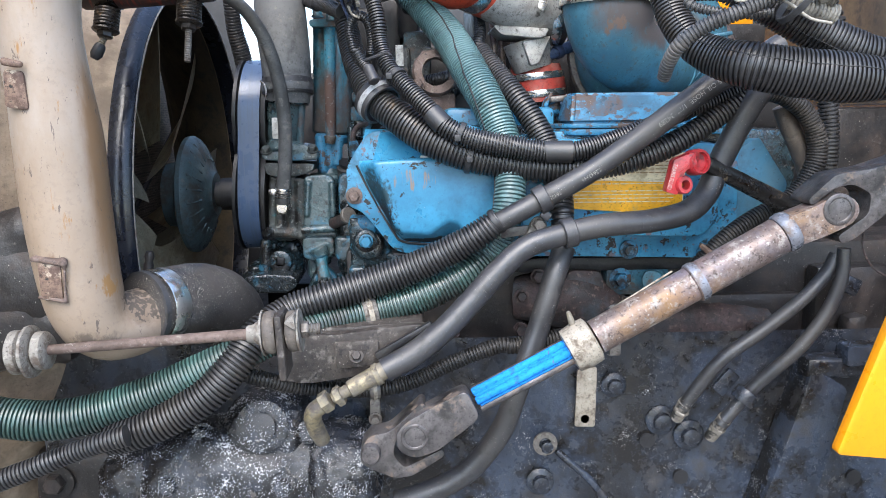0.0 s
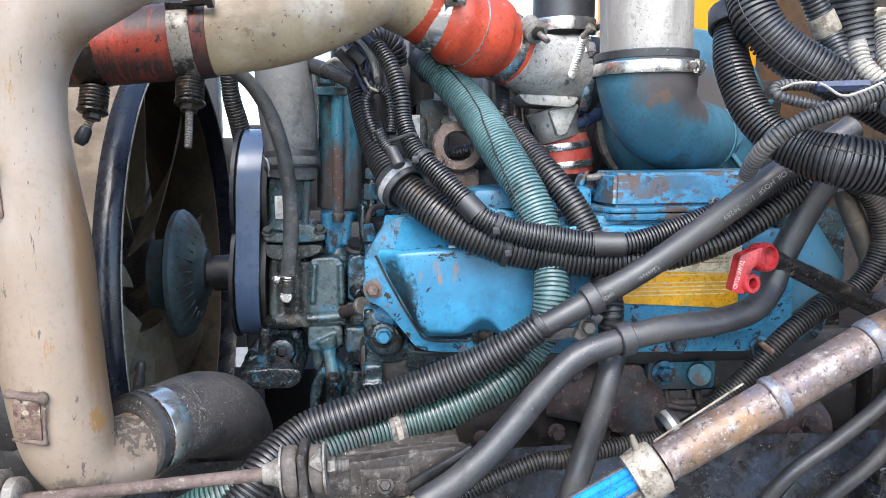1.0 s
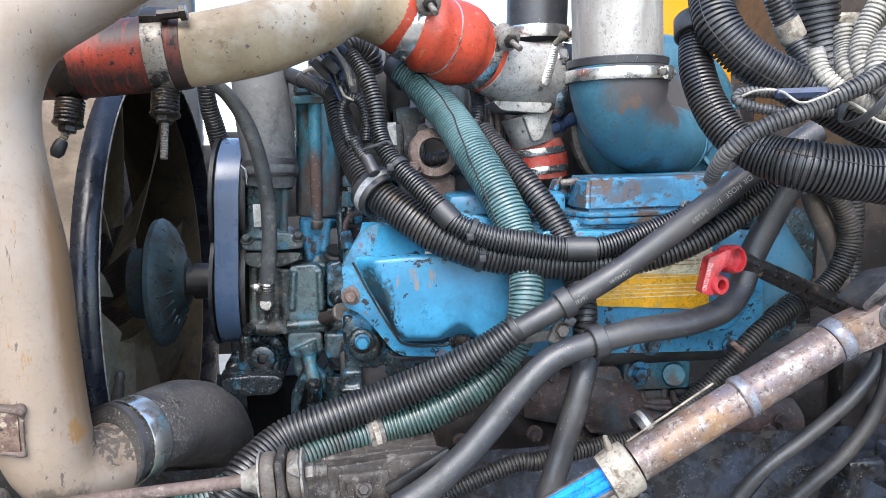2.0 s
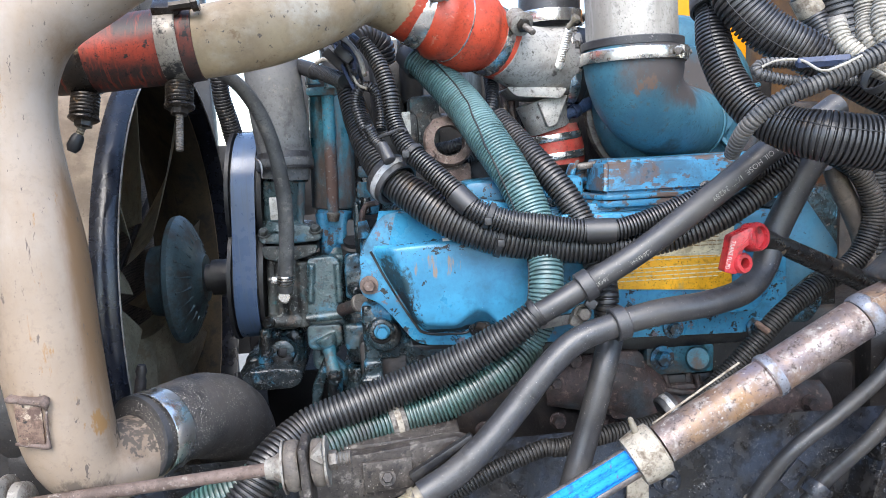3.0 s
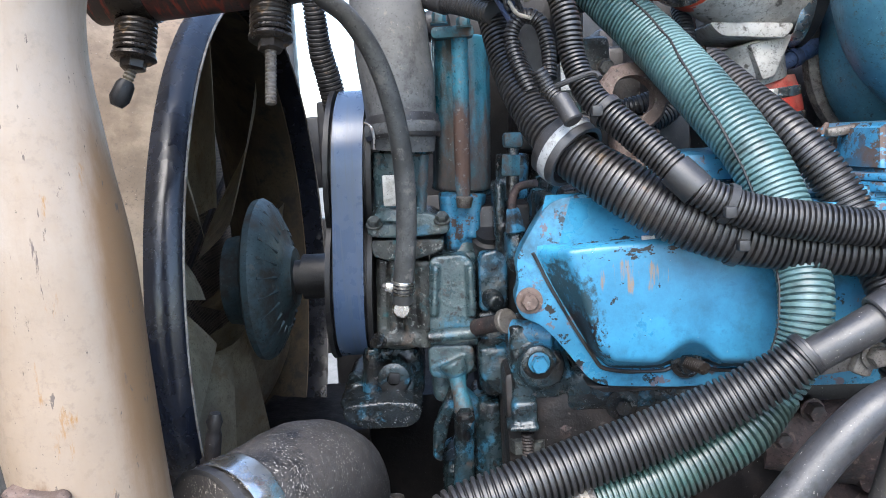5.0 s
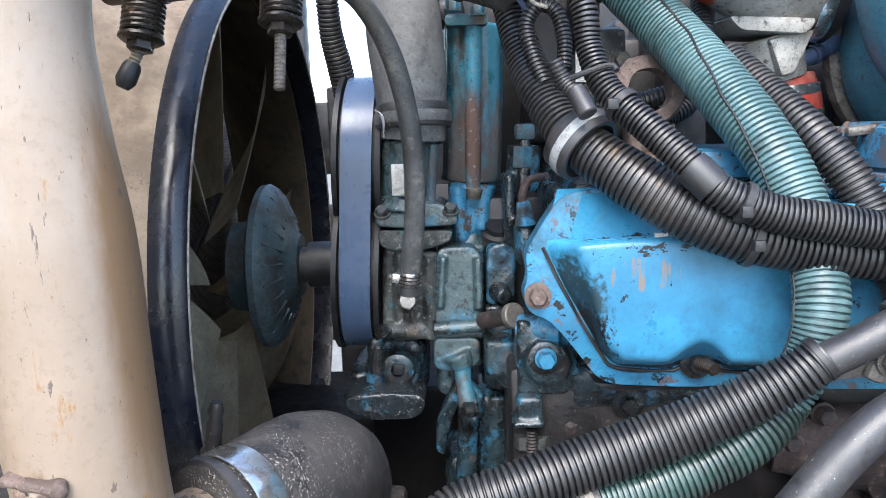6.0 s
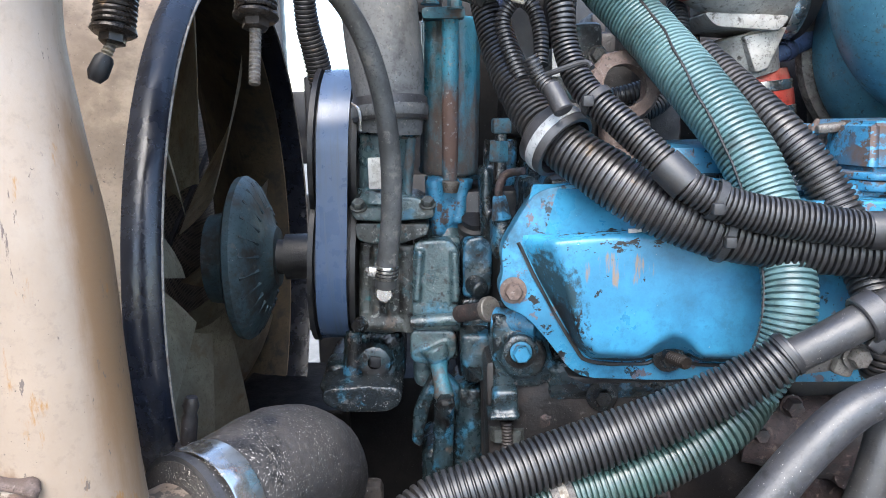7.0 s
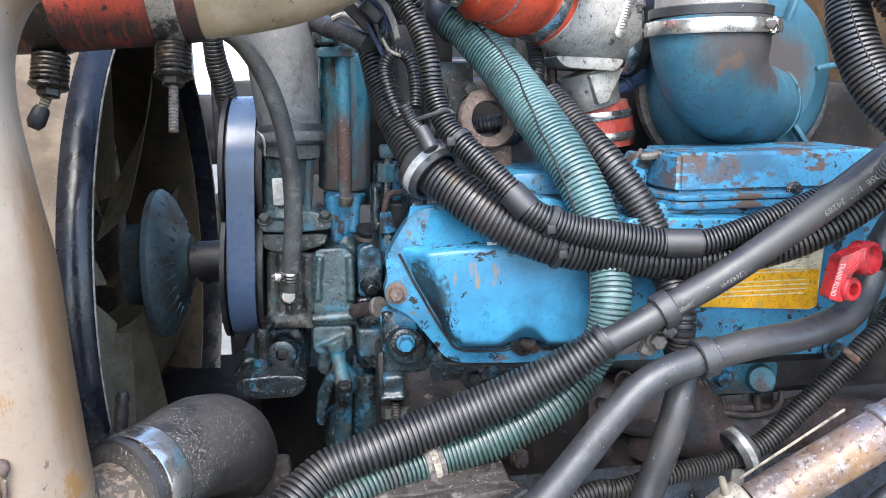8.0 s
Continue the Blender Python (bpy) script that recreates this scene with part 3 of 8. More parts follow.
def lathe(at, axis, profile, seg=28, bm=None, turn=0.0, caps=True):
    """Turned about an axis: profile of (run along the axis, radius). Few segs give a hexagon."""
    bm = bm or bmesh.new()
    t, a, b = axes_of(axis)
    at = Vector(at)
    rings(bm, [[at + t * h + (a * math.cos(2 * math.pi * k / seg + turn) + b * math.sin(2 * math.pi * k / seg + turn)) * r for k in range(seg)] for h, r in profile], caps=caps)
    return bm


def band(at, axis, r, width, thick=0.0012, seg=36, bm=None):
    """A closed strap round an axis."""
    h = width / 2
    bm = bm or bmesh.new()
    t, a, b = axes_of(axis)
    at = Vector(at)
    prof = [(-h, r), (-h, r + thick * 0.7), (-h * 0.86, r + thick), (h * 0.86, r + thick), (h, r + thick * 0.7), (h, r), (-h, r)]
    rings(bm, [[at + t * q + (a * math.cos(2 * math.pi * k / seg) + b * math.sin(2 * math.pi * k / seg)) * w for k in range(seg)] for q, w in prof], caps=False)
    return bm


def block(at, size, rot=(0, 0, 0), bevel=0.003, bm=None, segs=2):
    """A box with rounded edges, at its middle."""
    bm = bm or bmesh.new()
    one = bmesh.new()
    bmesh.ops.create_cube(one, size=1.0)
    bmesh.ops.scale(one, vec=size, verts=one.verts)
    if bevel:
        bmesh.ops.bevel(one, geom=one.edges[:], offset=min(bevel, min(size) * 0.45), segments=segs, affect="EDGES", profile=0.5)
    one.transform(pose(*at, *rot))
    merge(bm, one)
    return bm


def merge(bm, other):
    me = bpy.data.meshes.new("tmp")
    other.to_mesh(me)
    other.free()
    bm.from_mesh(me)
    bpy.data.meshes.remove(me)
    return bm


def slab(outline, y0, y1, bevel=0.003, bm=None, segs=2, rim=None):
    """A plate cut to an outline of (x, z), from depth y0 (near) to y1."""
    bm = bm or bmesh.new()
    one = bmesh.new()
    vs = [one.verts.new((x, y0, z)) for x, z in outline]
    face = one.faces.new(vs)
    got = bmesh.ops.extrude_face_region(one, geom=[face])
    bmesh.ops.translate(one, vec=(0, y1 - y0, 0), verts=[g for g in got["geom"] if isinstance(g, bmesh.types.BMVert)])
    bmesh.ops.recalc_face_normals(one, faces=one.faces)
    if bevel:
        bmesh.ops.bevel(one, geom=one.edges[:], offset=bevel, segments=segs, affect="EDGES", profile=0.5, clamp_overlap=True)
    merge(bm, one)
    return bm


def rounded(outline, r=0.01, n=4):
    """The outline with its corners rounded."""
    out = []
    m = len(outline)
    for i in range(m):
        p, a, b = Vector(outline[i]), Vector(outline[i - 1]), Vector(outline[(i + 1) % m])
        ra = min(r, (a - p).length * 0.45)
        rb = min(r, (b - p).length * 0.45)
        s, e = p + (a - p).normalized() * ra, p + (b - p).normalized() * rb
        for k in range(n + 1):
            t = k / n
            out.append(tuple((1 - t) ** 2 * s + 2 * t * (1 - t) * p + t * t * e))
    return out


def rough_up(bm, amount=0.002, scale=60.0, cuts=0):
    """Knocks a casting out of true."""
    if cuts:
        bmesh.ops.subdivide_edges(bm, edges=bm.edges[:], cuts=cuts, use_grid_fill=True)
    bm.normal_update()
    for v in bm.verts:
        v.co += v.normal * amount * noise.noise(v.co * scale)
    return bm


def casting(boxes, amount=0.0022, scale=55.0, bevel=0.006):
    """Rough-cast lumps joined into one mesh, from boxes of (middle, size)."""
    bm = bmesh.new()
    for at, size in boxes:
        one = block(at, size, bevel=bevel)
        bmesh.ops.subdivide_edges(one, edges=[e for e in one.edges if e.calc_length() > 0.018], cuts=3, use_grid_fill=True)
        rough_up(one, amount, scale)
        merge(bm, one)
    return bm


def hex_bolt(at, axis, flats=0.014, head=0.008, washer=0.011, bm=None):
    t = Vector(axis).normalized()
    at = Vector(at)
    bm = lathe(at, t, [(0, washer), (0.002, washer), (0.0022, washer * 0.9)], 24, bm)
    r = flats / 2 / math.cos(math.pi / 6)
    lathe(at + t * 0.002, t, [(0, r), (head * 0.8, r), (head, r * 0.86)], 6, bm)
    return bm


def screw_clamp(parent, at, axis, r, width=0.012, screw=(0, -1, 0), name="hose_clamp", label="stainless worm-drive hose clamp"):
    """A band with its screw housing, under a hose: screw is the side on which the housing sits."""
    t, _, _ = axes_of(axis)
    at = Vector(at)
    strap = part(name, band(at, axis, r, width), M_STEEL, parent, label)
    out = Vector(screw)
    out = (out - t * out.dot(t)).normalized()
    along = t.cross(out)
    m = Matrix((along, t, out)).transposed().to_4x4()
    m.translation = at + out * (r + 0.004)
    one = bmesh.new()
    bmesh.ops.create_cube(one, size=1.0)
    bmesh.ops.scale(one, vec=(0.017, width * 1.1, 0.008), verts=one.verts)
    bmesh.ops.bevel(one, geom=one.edges[:], offset=0.002, segments=2, affect="EDGES")
    one.transform(m)
    part("screw_housing", one, M_STEEL, strap)
    part("screw", lathe(at + out * (r + 0.0045) - along * 0.016, along, [(0, 0.0045), (0.005, 0.0045), (0.005, 0.003), (0.03, 0.003)], 6), M_STEEL_DULL, strap)
    return strap


def coil(at, axis, r, length, turns, wire, bm=None):
    t, a, b = axes_of(axis)
    at = Vector(at)
    n = int(turns * 16)
    pts = [at + t * (length * k / n) + (a * math.cos(2 * math.pi * k / 16) + b * math.sin(2 * math.pi * k / 16)) * r for k in range(n + 1)]
    bm = bm or bmesh.new()
    sm = [(p, wire, 0.0) for p in pts]
    rings(bm, [[c + (s * math.cos(2 * math.pi * k / 8) + u * math.sin(2 * math.pi * k / 8)) * wire for k in range(8)] for (c, tt, s, u) in frames_of(sm)])
    return bm


def zip_tie(parent, at, axis, r, head=(0, -1, 0), width=0.005):
    t, _, _ = axes_of(axis)
    tie = part("cable_tie", band(at, axis, r, width, 0.0014, 24), M_TIE, parent, "black nylon cable tie")
    out = Vector(head)
    out = (out - t * out.dot(t)).normalized()
    p = Vector(at) + out * (r + 0.002)
    part("tie_head", block(p, (0.008, 0.007, 0.008), bevel=0.0015), M_TIE, tie)
    return tie


def point_on(pts, share):
    """The place, tangent and radius at a share of a hose's run."""
    sm = spline(pts, 0.004)
    i = min(len(sm) - 2, max(1, int(share * (len(sm) - 1))))
    return sm[i][0], (sm[i + 1][0] - sm[i - 1][0]).normalized(), sm[i][1]


def letters(text, size):
    """Flat letters as a bmesh in the xy plane, starting at 0."""
    cu = bpy.data.curves.new("letters", "FONT")
    cu.body, cu.size, cu.resolution_u = text, size, 2
    ob = new("letters", cu)
    dg = bpy.context.evaluated_depsgraph_get()
    dg.update()
    me = bpy.data.meshes.new_from_object(ob.evaluated_get(dg))
    bm = bmesh.new()
    bm.from_mesh(me)
    bpy.data.objects.remove(ob)
    bpy.data.curves.remove(cu)
    bpy.data.meshes.remove(me)
    return bm


def print_on(parent, text, pts, start, size, towards, flip=False, lift=0.0006):
    """Lettering that lies on a hose: start is the run in metres, towards the side that carries it."""
    sm = spline(pts, 0.002)
    fr = frames_of(sm)
    bm = letters(text, size)
    bmesh.ops.subdivide_edges(bm, edges=[e for e in bm.edges if e.calc_length() > size * 0.3], cuts=1)
    for v in bm.verts:
        s = start + (-v.co.x if flip else v.co.x)
        i = min(len(sm) - 1, max(0, int(s / sm[-1][2] * (len(sm) - 1))))
        c, t, _, _ = fr[i]
        r = sm[i][1]
        out = Vector(towards)
        out = (out - t * out.dot(t)).normalized()
        up = out.cross(t) * (-1 if flip else 1)
        rest = s - sm[i][2]
        w = (v.co.y - size * 0.35) / r
        v.co = c + t * rest + (out * math.cos(w) + up * math.sin(w)) * (r + lift)
    return part("print", bm, M_PRINT, parent, "pale printed lettering")


# ---- the setting ----


def sheet(z, size=400.0, n=24):
    bm = bmesh.new()
    bmesh.ops.create_grid(bm, x_segments=n, y_segments=n, size=size)
    for v in bm.verts:
        v.co.z = z
    return bm


solo("ground", sheet(0.0), M_CONC, "dusty grey concrete yard under the truck", "ground", kind="structure")

def dented(bm, amount=0.004, scale=14.0):
    for v in bm.verts:
        v.co.y += amount * noise.noise(v.co * scale)
    return bm


# bulkhead behind the engine, the far inner wing and the yellow bonnet edge
solo("wall_bulkhead", block((0.86, 1.45, 1.30), (0.03, 1.9, 1.5), bevel=0.01), M_FIREWALL, "tan painted bulkhead behind the engine", "bulkhead", kind="structure")
# added black sheet that darkens the lower bulkhead, where shadow falls
solo("bulkhead_shade_sheet", dented(casting([((0.835, 1.30, 1.00), (0.016, 1.5, 0.80))], 0.004, 14)), M_BLACK, "black sheet added for the shade on the lower bulkhead", "padding")
wing = thing("inner_wing", "yellow far-side wing above its black liner", "body panel", (0.0, 1.95, 0.3))
part("liner", block((0.204, 1.95, 0.80), (1.272, 0.04, 1.0), bevel=0.01), M_BLACK, wing)
part("liner_front", block((-0.735, 1.95, 1.10), (0.536, 0.04, 1.6), bevel=0.01), M_BLACK, wing)
for z0, z1 in ((0.30, 0.86), (0.955, 1.255), (1.32, 1.47)):
    part("liner_rib", block((-0.45, 1.955, (z0 + z1) / 2), (0.06, 0.03, z1 - z0), bevel=0.006), M_BLACK, wing)
part("liner_top", block((-0.19, 1.95, 1.395), (0.484, 0.04, 0.21), bevel=0.006), M_BLACK, wing)
part("liner_step", block((-0.19, 1.95, 1.57), (0.17, 0.04, 0.14), bevel=0.006), M_BLACK, wing)
part("liner_step", block((0.10, 1.95, 1.58), (0.42, 0.04, 0.24), bevel=0.006), M_BLACK, wing)
part("panel", block((0.64, 1.93, 1.62), (0.40, 0.03, 0.62), bevel=0.01), M_YELLOW, wing, "yellow painted panel")

# the chassis rail under the engine: web, rolled top flange, holes and bolts
RAIL_Y = 0.885
rail = thing("chassis_rail", "black oily steel chassis rail caked with grit", "chassis rail", (0.1, RAIL_Y, 0.72))


web = bmesh.new()
bmesh.ops.create_grid(web, x_segments=120, y_segments=24, size=0.5)
web.transform(Matrix.Translation((0.45, RAIL_Y, 0.935)) @ Matrix.Rotation(radians(90), 4, "X") @ Matrix.Diagonal((1.9, 0.36, 1, 1)))
part("web", dented(web), M_FRAME, rail)

# ---- hoses and looms ----

TEAL = [(-0.0407, 1.06, 1.5524, 0.0168), (-0.0146, 1.045, 1.5274, 0.0212), (0.0153, 1.012, 1.4876, 0.0232), (0.0387, 0.957, 1.4386, 0.0231), (0.0577, 0.92, 1.3981, 0.0217), (0.071, 0.9, 1.361, 0.0206), (0.0772, 0.882, 1.3251, 0.019), (0.0757, 0.866, 1.2909, 0.0187), (0.0691, 0.862, 1.2587, 0.0181), (0.0535, 0.862, 1.2317, 0.0175), (0.0312, 0.86, 1.2116, 0.0175)]
GREEN = [(0.056, 0.866, 1.228, 0.0177), (0.028, 0.85, 1.208, 0.0185), (-0.008, 0.845, 1.189, 0.019), (-0.05, 0.843, 1.173, 0.0195), (-0.086, 0.84, 1.164, 0.0193), (-0.132, 0.825, 1.157, 0.0183), (-0.1753, 0.805, 1.1492, 0.0165), (-0.2172, 0.795, 1.1367, 0.0181), (-0.2589, 0.785, 1.1216, 0.0198), (-0.3154, 0.775, 1.0976, 0.0208), (-0.3766, 0.765, 1.0794, 0.0212), (-0.4316, 0.755, 1.0745, 0.0215), (-0.4916, 0.75, 1.0841, 0.0213)]
hose = solo("corrugated_hose", ribbed(TEAL, 0.0042, 0.0026, 24), M_LOOM_TEAL, "faded teal corrugated plastic hose with a seam, over the valve cover", "hose", "corrugated hoses")
solo("corrugated_hose", ribbed(GREEN, 0.0043, 0.0034, 22), M_LOOM_GREEN, "dark green dusty corrugated plastic hose slung under a heater hose", "hose", "corrugated hoses")

BLACK = [(0.058, 0.822, 1.272, 0.0143), (0.032, 0.824, 1.253, 0.0163), (-0.009, 0.829, 1.23, 0.0176), (-0.05, 0.832, 1.212, 0.0182), (-0.096, 0.83, 1.197, 0.0184), (-0.142, 0.822, 1.185, 0.0178), (-0.1822, 0.815, 1.1726, 0.0173), (-0.2126, 0.792, 1.1525, 0.0186), (-0.2318, 0.775, 1.1278, 0.019), (-0.2605, 0.762, 1.0978, 0.0194), (-0.2955, 0.755, 1.0766, 0.0192), (-0.3307, 0.75, 1.0622, 0.0186), (-0.3668, 0.75, 1.0524, 0.0162)]
black_sleeve = solo("corrugated_hose", ribbed(BLACK, 0.0047, 0.0036, 22), M_LOOM, "shiny black corrugated hose sleeve sagging across the engine", "hose", "corrugated hoses")
c, t, r = point_on(BLACK, 0.004)
part("cut_end", band(c, t, r - 0.002, 0.004, 0.0028, 30), M_LOOM, black_sleeve, "plain cut end of the sleeve")
TAIL = [(-0.327, 0.702, 1.078, 0.0112), (-0.351, 0.7, 1.072, 0.0101), (-0.385, 0.7, 1.061, 0.0101), (-0.417, 0.695, 1.05, 0.0106), (-0.465, 0.69, 1.034, 0.0111)]
solo("corrugated_hose", ribbed(TAIL, 0.0040, 0.002, 16), M_LOOM, "thin black corrugated loom tube beneath the larger hoses", "hose", "corrugated hoses")
B3 = [(0.054, 1.0, 1.472, 0.0123), (0.0711, 0.965, 1.442, 0.0139), (0.0896, 0.93, 1.4119, 0.0147), (0.1093, 0.912, 1.3819, 0.0152), (0.1236, 0.9, 1.3524, 0.0157), (0.1317, 0.885, 1.3224, 0.0155), (0.1356, 0.862, 1.2887, 0.0151), (0.1355, 0.85, 1.2672, 0.0138), (0.1355, 0.855, 1.2404, 0.0121)]
solo("corrugated_hose", ribbed(B3, 0.0046, 0.0024, 20), M_LOOM, "black corrugated hose running down beside the teal one", "hose", "corrugated hoses")


def seam(parent, pts, first, last, r=0.0011):
    """The dark lengthwise slit of a split hose, from the side first at its head round to the side last at its foot."""
    sm = spline(pts, 0.006)
    path = []
    for i, ((c, t, a, b), (_, q, s)) in enumerate(zip(frames_of(sm), sm)):
        out = Vector(first).lerp(Vector(last), i / len(sm))
        out = (out - t * out.dot(t)).normalized()
        side = t.cross(out)
        path.append((*(c + (out + side * 0.05 * noise.noise(Vector((s * 45, 7.0, 0.0)))) * (q - r * 0.35)), r * (1 + 0.5 * noise.noise(Vector((s * 120, 2.0, 0.0))))))
    part("seam", tube(path, 8, 0.004), M_BLACK, parent, "dark lengthwise seam")


seam(hose, TEAL, (0.35, -1.0, 0.3), (-1.3, 0.25, -0.2))

# smooth heater hoses
OILHOSE = [(0.032, 0.825, 1.255, 0.0103), (0.06, 0.82, 1.27, 0.0114), (0.102, 0.82, 1.292, 0.012), (0.16, 0.82, 1.324, 0.0123), (0.211, 0.815, 1.36, 0.0125), (0.253, 0.81, 1.392, 0.013), (0.291, 0.81, 1.419, 0.013), (0.329, 0.815, 1.437, 0.0131), (0.368, 0.82, 1.46, 0.0132)]
oil_hose = solo("rubber_hose", tube(OILHOSE, 22, 0.006), M_RUBBER, "dusty black rubber oil hose with printed lettering", "hose", "rubber hoses")
LOWHOSE = [(0.375, 0.83, 1.431, 0.0135), (0.348, 0.83, 1.403, 0.0135), (0.33, 0.84, 1.362, 0.0137), (0.315, 0.845, 1.325, 0.0139), (0.302, 0.84, 1.296, 0.0138), (0.275, 0.825, 1.277, 0.0136), (0.228, 0.81, 1.269, 0.0132), (0.171, 0.8, 1.266, 0.013), (0.123, 0.795, 1.257, 0.0126), (0.084, 0.79, 1.245, 0.0127), (0.052, 0.785, 1.219, 0.0129), (0.022, 0.778, 1.188, 0.0133), (-0.006, 0.771, 1.161, 0.0134), (-0.039, 0.762, 1.137, 0.0134), (-0.073, 0.755, 1.12, 0.0133)]
low_hose = solo("rubber_hose", tube(LOWHOSE, 22, 0.006), M_RUBBER, "dusty black rubber hose curving down to a crimped fitting", "hose", "rubber hoses")
DROP = [(0.135, 0.835, 1.235, 0.0131), (0.123, 0.82, 1.211, 0.0129), (0.112, 0.815, 1.176, 0.0129), (0.101, 0.815, 1.14, 0.013), (0.087, 0.81, 1.101, 0.013), (0.075, 0.81, 1.064, 0.0131), (0.059, 0.815, 1.02, 0.0133), (0.026, 0.82, 0.974, 0.0135), (-0.012, 0.82, 0.95, 0.0135), (-0.066, 0.81, 0.937, 0.0134)]
solo("rubber_hose", tube(DROP, 20, 0.006), M_RUBBER, "grey-black rubber hose dropping behind the steering shaft", "hose", "rubber hoses")
BROWN = [(0.414, 0.9, 1.395, 0.011), (0.425, 0.9, 1.371, 0.0117), (0.44, 0.9, 1.342, 0.0117), (0.453, 0.9, 1.311, 0.0118), (0.457, 0.9, 1.278, 0.0119)]
solo("rubber_hose", tube(BROWN, 18, 0.006), M_MUD, "muddy brown rubber hose behind the loom", "hose", "rubber hoses")
LINE_A = [(0.438, 0.8, 1.229, 0.0072), (0.43, 0.8, 1.209, 0.0077), (0.403, 0.8, 1.177, 0.0078), (0.362, 0.805, 1.14, 0.0078), (0.319, 0.81, 1.105, 0.0079), (0.295, 0.82, 1.067, 0.0081), (0.28, 0.825, 1.04, 0.0076)]
LINE_B = [(0.441, 0.79, 1.237, 0.007), (0.441, 0.79, 1.205, 0.0076), (0.431, 0.795, 1.164, 0.0078), (0.407, 0.8, 1.123, 0.0078), (0.381, 0.81, 1.09, 0.0079), (0.36, 0.82, 1.062, 0.0081), (0.327, 0.825, 1.017, 0.0077)]
line_a = solo("rubber_hose", tube(LINE_A, 16, 0.006), M_RUBBER, "thin grey brake hose crimped at the chassis rail", "hose", "brake hoses")
line_b = solo("rubber_hose", tube(LINE_B, 16, 0.006), M_RUBBER, "thin grey brake hose crimped at the chassis rail", "hose", "brake hoses")
CURL = [(0.365, 0.88, 1.413, 0.0112), (0.401, 0.88, 1.408, 0.0113), (0.435, 0.88, 1.385, 0.0114), (0.452, 0.88, 1.346, 0.0121), (0.445, 0.88, 1.311, 0.0122), (0.423, 0.88, 1.283, 0.0122), (0.376, 0.875, 1.26, 0.0115), (0.338, 0.87, 1.235, 0.0114), (0.305, 0.87, 1.201, 0.0111), (0.269, 0.87, 1.167, 0.0108), (0.231, 0.865, 1.139, 0.0107), (0.187, 0.86, 1.127, 0.01), (0.133, 0.85, 1.124, 0.0098), (0.082, 0.845, 1.116, 0.0103), (0.059, 0.845, 1.116, 0.0095), (0.004, 0.84, 1.098, 0.0094), (-0.05, 0.835, 1.076, 0.0094), (-0.103, 0.83, 1.071, 0.0093), (-0.167, 0.82, 1.08, 0.0092), (-0.21, 0.81, 1.094, 0.009), (-0.241, 0.81, 1.103, 0.009)]
solo("corrugated_hose", ribbed(CURL, 0.0040, 0.002, 18), M_LOOM_DUST, "thin black corrugated loom winding down past the block", "hose", "corrugated hoses")

# engine wiring looms
LOOM_A = [(-0.1267, 1.02, 1.5287, 0.0136), (-0.1206, 1.01, 1.5042, 0.0148), (-0.1135, 0.992, 1.4736, 0.016), (-0.1022, 0.962, 1.4408, 0.0168), (-0.0829, 0.93, 1.4095, 0.0182), (-0.05, 0.905, 1.383, 0.0203), (-0.016, 0.89, 1.361, 0.0213), (0.025, 0.88, 1.343, 0.0206), (0.073, 0.875, 1.332, 0.0188), (0.126, 0.865, 1.326, 0.0169), (0.179, 0.855, 1.328, 0.0156), (0.23, 0.845, 1.34, 0.0143), (0.274, 0.84, 1.361, 0.0136), (0.314, 0.84, 1.387, 0.013), (0.351, 0.84, 1.414, 0.0124)]
LOOM_B = [(-0.102, 0.95, 1.559, 0.0081), (-0.086, 0.935, 1.532, 0.0093), (-0.077, 0.925, 1.501, 0.0098), (-0.074, 0.92, 1.473, 0.0098), (-0.064, 0.905, 1.444, 0.0106), (-0.041, 0.885, 1.418, 0.0113), (-0.019, 0.87, 1.395, 0.0112), (0.001, 0.86, 1.375, 0.0117), (0.034, 0.855, 1.36, 0.0129), (0.074, 0.85, 1.352, 0.0135), (0.115, 0.845, 1.346, 0.0123), (0.149, 0.84, 1.347, 0.0111), (0.186, 0.84, 1.357, 0.0106), (0.228, 0.84, 1.372, 0.0106), (0.277, 0.84, 1.391, 0.01), (0.332, 0.84, 1.415, 0.01), (0.363, 0.84, 1.432, 0.0095)]
loom_a = solo("wiring_loom", ribbed(LOOM_A, 0.0046, 0.0028, 24), M_LOOM, "thick black corrugated wiring loom draped over the valve cover", "wiring loom", "wiring looms")
loom_b = solo("wiring_loom", ribbed(LOOM_B, 0.0036, 0.0027, 20), M_LOOM, "slimmer black corrugated wiring loom tied onto the thick one", "wiring loom", "wiring looms")
LOOP = [(-0.1026, 0.955, 1.4522, 0.0064), (-0.1113, 0.962, 1.4759, 0.0061), (-0.1147, 0.968, 1.4978, 0.0061), (-0.1049, 0.968, 1.5119, 0.0061), (-0.0919, 0.965, 1.5063, 0.0062), (-0.0866, 0.958, 1.4844, 0.0061), (-0.0877, 0.95, 1.4617, 0.0061)]
solo("wiring_loom", ribbed(LOOP, 0.0034, 0.0015, 14), M_LOOM, "small looped corrugated wiring branch with a plug", "wiring loom", "wiring looms")

